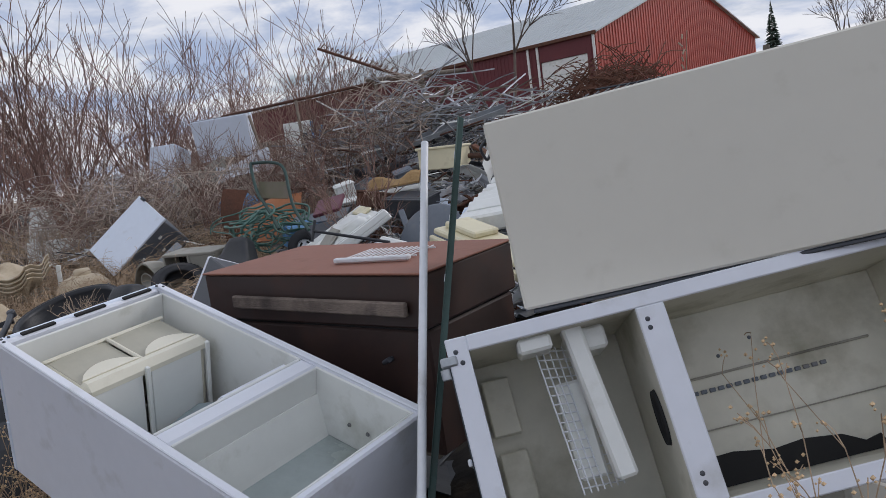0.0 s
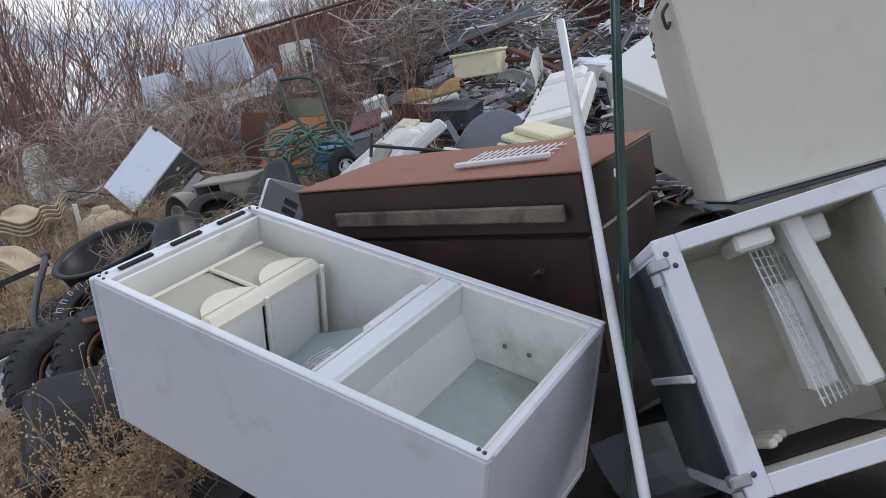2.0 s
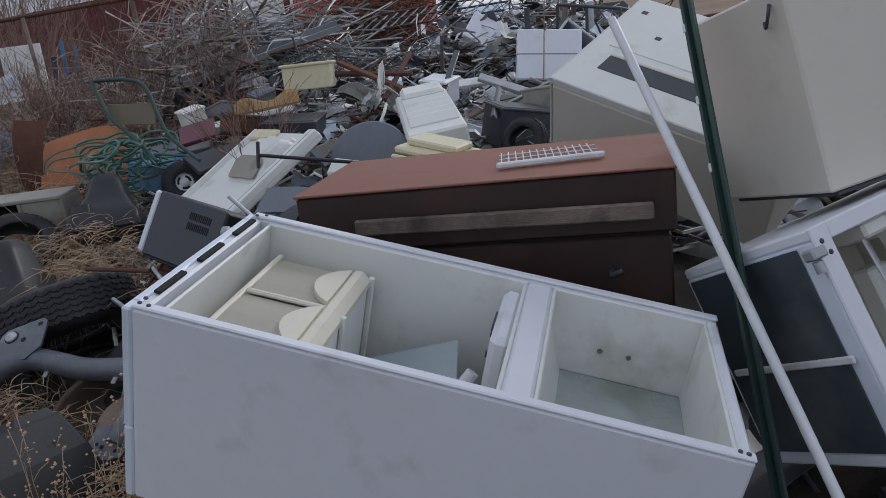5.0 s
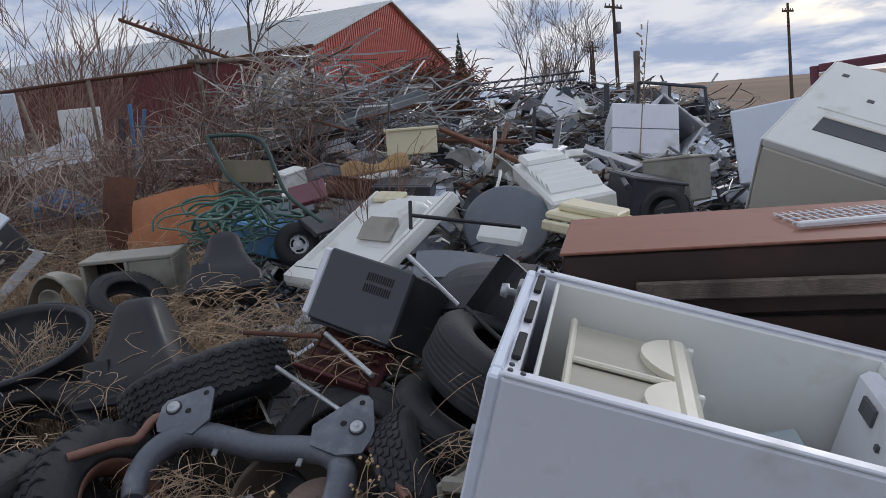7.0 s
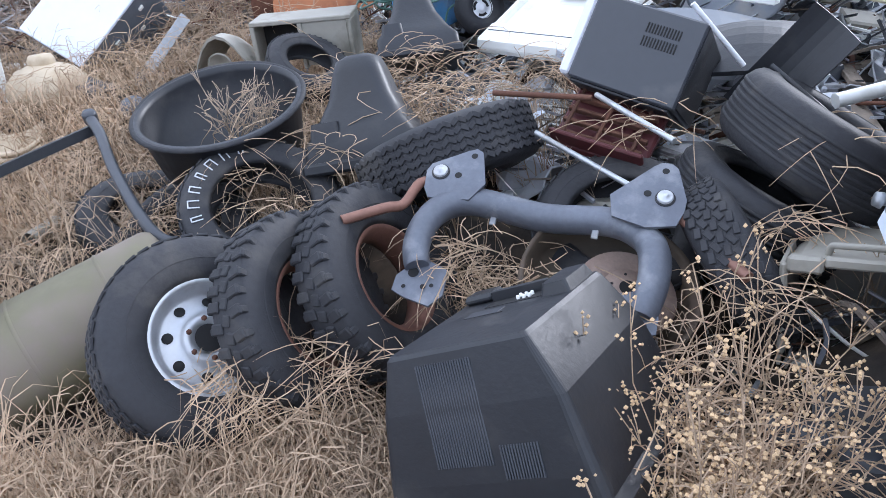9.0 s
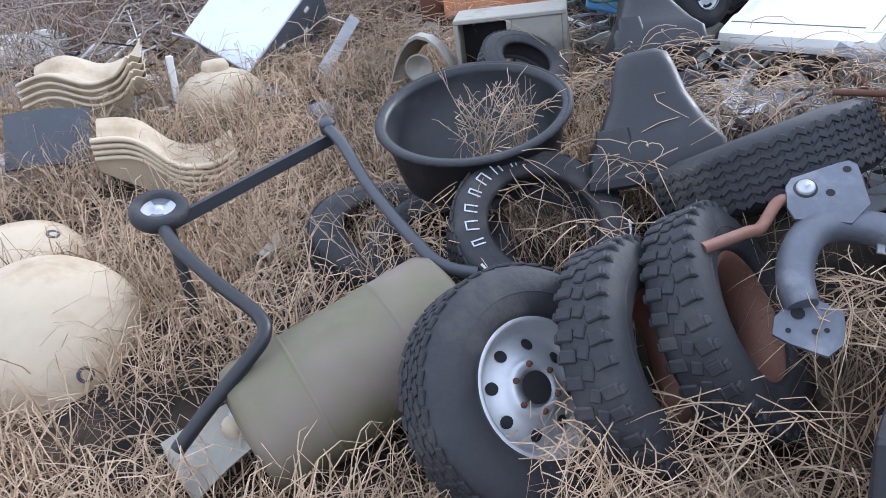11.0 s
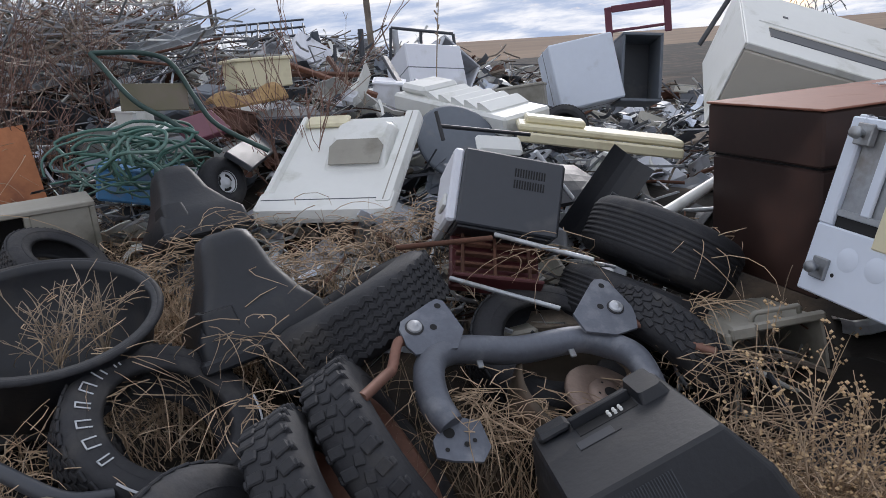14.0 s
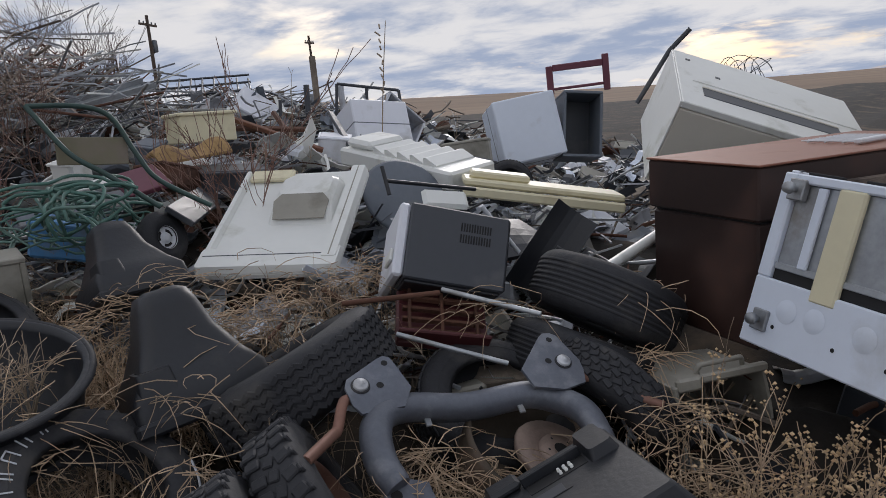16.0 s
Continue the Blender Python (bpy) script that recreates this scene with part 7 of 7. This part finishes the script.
# utility poles
for x, y, h, lean, box in ((28.6, 53.9, 9.0, 0.5, True), (48.2, 57.6, 8.4, -2.5, False), (41.4, 80.9, 8.0, 0.5, False), (39.0, 76.0, 8.0, 0, False)):
    up = thing("utility_pole", pose(x, y, ground_z(x, y), 0, lean, 25), "dark wooden utility pole with a crossarm", "utility pole", "utility poles")
    part("pole", Geo().tube([(0, 0, -0.5), (0, 0, h)], [0.17, 0.11], 8), POLE, up)
    part("crossarm", Geo().box((-1.1, -0.06, h - 0.75), (1.1, 0.06, h - 0.6), 0.01), POLE, up)
    for dx in (-1.0, -0.5, 0.5, 1.0):
        part("insulator", Geo().lathe([(0, 0.18), (0.05, 0.15), (0.06, 0.05), (0.03, 0)], 8, pose(dx, 0, h - 0.6)), SLATE, up)
    if box:
        part("transformer", Geo().lathe([(0, 0.9), (0.22, 0.86), (0.25, 0.8), (0.25, 0.05), (0.2, 0)], 14, pose(0.42, 0, h - 2.6)), SLATE, up)
for (x0, y0, z0), (x1, y1, z1) in (((28.6, 53.9, 10.0), (41.4, 80.9, 10.6)), ((28.6, 53.9, 10.2), (39.0, 76.0, 10.4))):
    pts = [(x0 + (x1 - x0) * t / 10, y0 + (y1 - y0) * t / 10, z0 + (z1 - z0) * t / 10 - 1.0 * math.sin(math.pi * t / 10)) for t in range(11)]
    solid("power_line", Geo().tube(pts, 0.018, 4), CHARCOAL, Matrix(), "thin sagging power cable between poles", "cable")

# dry grass
random.seed(41)


def blades(geo, x, y, n, h, lay, rad, w=0.0035):
    """A tuft of arching, mostly flattened blades; lay: 0 upright, 1 flat."""
    sweep = random.uniform(0, 6.28)
    for _ in range(n):
        a, q = random.uniform(0, 6.28), random.random() ** 0.5 * rad
        px_, py_ = x + q * math.cos(a), y + q * math.sin(a)
        z = ground_z(px_, py_) + random.uniform(-0.01, 0.05 * lay)
        b, L = sweep + random.gauss(0, 1.0), h * random.uniform(0.5, 1.5)
        out = min(0.98, max(0.15, random.gauss(lay, 0.16)))
        bend, curl, turn = random.uniform(-0.7, 0.7), random.uniform(-0.12, 0.12), random.uniform(0, 6)
        dx, dy = math.cos(b) * out * L, math.sin(b) * out * L
        sx, sy = -math.sin(b) * w, math.cos(b) * w
        rise = L * math.sqrt(1 - out * out) * 1.1
        drop = random.uniform(0.1, 0.9)
        vs = []
        for i, (u, v) in enumerate(((0, 0), (0.25, 0.60), (0.5, 0.95), (0.75, 1.0), (1.0, 1.0 - drop))):
            k = 1 - 0.75 * i / 4
            side = bend * u * u + curl * math.sin(turn + 5 * u)
            c = (px_ + dx * u - dy * side, py_ + dy * u + dx * side, z + rise * v + 0.03 * L * math.sin(turn + 8 * u))
            vs += [(c[0] - sx * k, c[1] - sy * k, c[2]), (c[0] + sx * k, c[1] + sy * k, c[2] + w * 0.6)]
        geo.add(vs, [(0, 1, 3, 2), (2, 3, 5, 4), (4, 5, 7, 6), (6, 7, 9, 8)])


def keep_out(x, y):
    return any((x - a) ** 2 + (y - b) ** 2 < r * r for a, b, r in ((-3.4, 5.47, 0.22), (-3.27, 6.72, 0.36), (-2.95, 5.45, 0.3), (-3.95, 5.85, 0.30), (-2.45, 4.25, 0.3), (-5.62, 7.25, 0.3), (-5.22, 6.44, 0.36), (-4.73, 9.17, 0.34), (-4.9, 7.9, 0.36), (-4.3, 5.75, 0.12)))


patches = {"near": Geo(), "left": Geo(), "far": Geo()}
for _ in range(1300):
    x, y = random.uniform(-6.8, -2.2), random.uniform(3.9, 10.2)
    if keep_out(x, y) or (x > -3.1 and y > 5.2 and y < 6.4):
        continue
    blades(patches["left"], x, y, 26, 0.27, random.choice((0.98, 0.95, 0.90)), 0.17, 0.0034)
for _ in range(380):
    x, y = random.uniform(-4.6, -2.75), random.uniform(4.2, 5.25)
    if keep_out(x, y):
        continue
    blades(patches["near"], x, y, 34, 0.20, random.choice((0.98, 0.96, 0.92)), 0.14, 0.0026)
for cx, cy, k in ((-2.35, 5.30, 4), (-2.0, 6.2, 8), (-2.6, 7.0, 16), (-2.2, 6.6, 12), (-3.2, 6.7, 8), (-2.9, 6.2, 8), (-1.9, 4.7, 2), (-1.6, 6.6, 8), (-2.9, 8.6, 14), (-2.05, 4.35, 7), (-3.1, 5.1, 4)):
    for _ in range(k):
        blades(patches["near"], cx + random.gauss(0, 0.18), cy + random.gauss(0, 0.18), 18, 0.36, 0.78, 0.12, 0.003)
for _ in range(420):
    x, y = random.uniform(-12, -1.5), random.uniform(10, 18)
    blades(patches["far"], x, y, 16, 0.35, 0.7, 0.3, 0.006)
for _ in range(120):
    x, y = random.uniform(-3.2, 2.0), random.uniform(1.6, 4.0)
    if y < 2.7 or x < -2.0:
        blades(patches["far"], x, y, 16, 0.22, 0.8, 0.2, 0.004)
for key, lb in (("near", "matted dry straw between the tyres"), ("left", "flattened dry straw-coloured grass"), ("far", "dry grass around the heap")):
    solid("dry_grass", patches[key], STRAW, Matrix(), lb, "grass", kind="stuff")


def weed(x, y, h, n, seed, label, heads=True, z=None):
    rng = random.Random(seed)
    st, hd_ = Geo(), Geo()
    base = Vector((0, 0, 0))
    for _ in range(n):
        d = Vector((rng.gauss(0, 0.35), rng.gauss(0, 0.35), 1))
        p, pts, v = base.copy(), [base.copy()], d.normalized()
        L = h * rng.uniform(0.6, 1.1)
        for i in range(5):
            v = (v + Vector((rng.gauss(0, 0.15), rng.gauss(0, 0.15), -0.02))).normalized()
            p = p + v * L / 5
            pts.append(p.copy())
        st.tube(pts, [0.0035 * (1 - 0.12 * i) for i in range(6)], 4, cap=False)
        for k in range(6):
            o = pts[rng.randint(2, 5)]
            e = o + (v + Vector((rng.gauss(0, 0.6), rng.gauss(0, 0.6), rng.gauss(0.2, 0.4)))).normalized() * rng.uniform(0.05, 0.14)
            st.tube([o, (o + e) / 2 + Vector((0, 0, 0.01)), e], 0.0018, 3, cap=False)
            if heads:
                for _k in range(4):
                    c = e + Vector((rng.gauss(0, 0.012), rng.gauss(0, 0.012), rng.gauss(0, 0.012)))
                    r = rng.uniform(0.004, 0.008)
                    hd_.add([c + Vector((r, 0, 0)), c + Vector((-r, 0, 0)), c + Vector((0, r, 0)), c + Vector((0, -r, 0)), c + Vector((0, 0, r)), c + Vector((0, 0, -r))],
                            [(0, 2, 4), (2, 1, 4), (1, 3, 4), (3, 0, 4), (2, 0, 5), (1, 2, 5), (3, 1, 5), (0, 3, 5)])
    root = thing("dead_weed", pose(x, y, (ground_z(x, y) if z is None else z) - 0.02), label, "weed", "dead weeds")
    part("stem", st, STRAW if heads else DEAD, root)["kind"] = "stuff"
    if heads:
        part("seed_head", hd_, SEED, root)["kind"] = "stuff"


for i, (x, y, h, n) in enumerate(((-2.06, 4.20, 0.82, 18), (-1.92, 4.30, 0.72, 13), (-2.17, 4.06, 0.78, 16), (-2.0, 4.08, 0.6, 16), (-1.66, 4.20, 0.5, 5), (-1.84, 4.20, 0.5, 9), (1.42, 2.64, 1.35, 16), (1.34, 2.58, 1.15, 10), (-1.75, 3.1, 0.5, 12), (-2.0, 3.5, 0.45, 10), (-1.45, 2.75, 0.45, 10), (-2.2, 3.0, 0.4, 10), (-2.24, 3.97, 0.6, 22), (-1.96, 3.40, 0.5, 22), (-1.78, 3.50, 0.5, 22))):
    weed(x, y, h, n, 50 + i, "dry dead weed with small tan seed heads")
weed(-3.25, 6.72, 0.40, 14, 201, "dead weeds lying inside the rubber tub", False, 0.80)
weed(-3.10, 6.62, 0.32, 10, 202, "dead weeds lying inside the rubber tub", False, 0.80)
for i, (x, y, h, n) in enumerate(((-3.25, 6.6, 0.5, 8), (-2.85, 6.15, 0.4, 7), (-2.4, 5.35, 0.42, 8), (-3.2, 5.7, 0.5, 5), (-2.2, 6.8, 0.5, 8), (-1.2, 4.75, 0.5, 6), (-1.6, 5.6, 0.6, 4), (-4.2, 6.2, 0.5, 7), (-3.75, 6.3, 0.6, 7), (-2.9, 7.3, 0.45, 8),
                                  (-0.7, 7.9, 0.8, 5), (0.3, 8.8, 0.9, 4), (-1.9, 8.8, 0.6, 8), (2.0, 8.4, 0.8, 4), (-1.2, 6.4, 0.5, 6), (-1.5, 7.0, 0.45, 8), (-3.6, 9.2, 0.4, 8), (-3.9, 8.6, 0.35, 8), (0.0, 10.2, 0.9, 4), (-2.9, 9.3, 0.6, 8), (-4.9, 9.6, 0.5, 8))):
    weed(x, y, h, n, 90 + i, "dead grey-brown weed stalks", heads=False)


def strands(geo, c, n, rad, rng, long=0.26):
    """Loose curling straws lying over the junk."""
    sweep = rng.uniform(0, 6.28)
    for _ in range(n):
        p = Vector((c[0] + rng.gauss(0, rad), c[1] + rng.gauss(0, rad), c[2] + rng.gauss(0, 0.045)))
        a, L = sweep + rng.gauss(0, 1.1), long * rng.uniform(0.5, 1.6)
        v, turn, pts = Vector((math.cos(a), math.sin(a), rng.uniform(-0.1, 0.7))), rng.gauss(0, 0.5), [p.copy()]
        for i in range(5):
            v = Vector((v.x * math.cos(turn) - v.y * math.sin(turn), v.x * math.sin(turn) + v.y * math.cos(turn), v.z - 0.24))
            p = p + v.normalized() * L / 5
            pts.append(p.copy())
        geo.tube(pts, [0.0024, 0.0024, 0.0021, 0.0018, 0.0015, 0.0009], 3, cap=False)


rng = random.Random(77)
loose = Geo()
for c, n, rad in (((-2.80, 6.12, 0.86), 26, 0.12), ((-2.35, 6.45, 0.98), 90, 0.16), ((-1.98, 6.35, 1.03), 80, 0.14), ((-1.62, 6.25, 1.05), 50, 0.12), ((-2.98, 5.78, 0.72), 20, 0.10), ((-2.45, 5.30, 0.62), 50, 0.09),
                  ((-1.32, 4.92, 0.66), 36, 0.08), ((-3.20, 6.35, 0.82), 45, 0.10), ((-2.20, 5.15, 0.52), 40, 0.10), ((-1.90, 4.42, 0.45), 90, 0.13), ((-2.70, 7.0, 1.0), 90, 0.2), ((-2.2, 7.0, 1.06), 70, 0.18),
                  ((-3.1, 6.75, 0.95), 20, 0.12), ((-1.55, 5.55, 0.95), 24, 0.09), ((-1.10, 4.95, 0.92), 20, 0.07), ((-3.6, 6.3, 0.62), 60, 0.14), ((-3.28, 5.16, 0.36), 130, 0.11), ((-3.05, 5.10, 0.24), 130, 0.13), ((-2.08, 4.16, 0.36), 210, 0.11), ((-1.92, 4.22, 0.30), 210, 0.13), ((-1.75, 4.30, 0.24), 120, 0.10),
                  ((-1.62, 4.78, 0.55), 70, 0.06), ((-2.45, 5.25, 0.50), 60, 0.08), ((-2.88, 5.05, 0.42), 26, 0.08)):
    strands(loose, c, n, rad, rng)
for c, n, rad in (((-3.6, 10.5, 1.25), 140, 0.6), ((-2.9, 9.2, 1.12), 100, 0.4), ((-4.4, 9.6, 1.0), 140, 0.5), ((-2.2, 10.6, 1.5), 110, 0.5), ((-5.2, 11.0, 1.1), 120, 0.7), ((-3.4, 12.0, 1.3), 110, 0.6)):
    strands(loose, c, n, rad, rng, 0.6)
solid("loose_straw", loose, STRAW, Matrix(), "loose dry straw draped over tyres and scrap", "straw", kind="stuff")
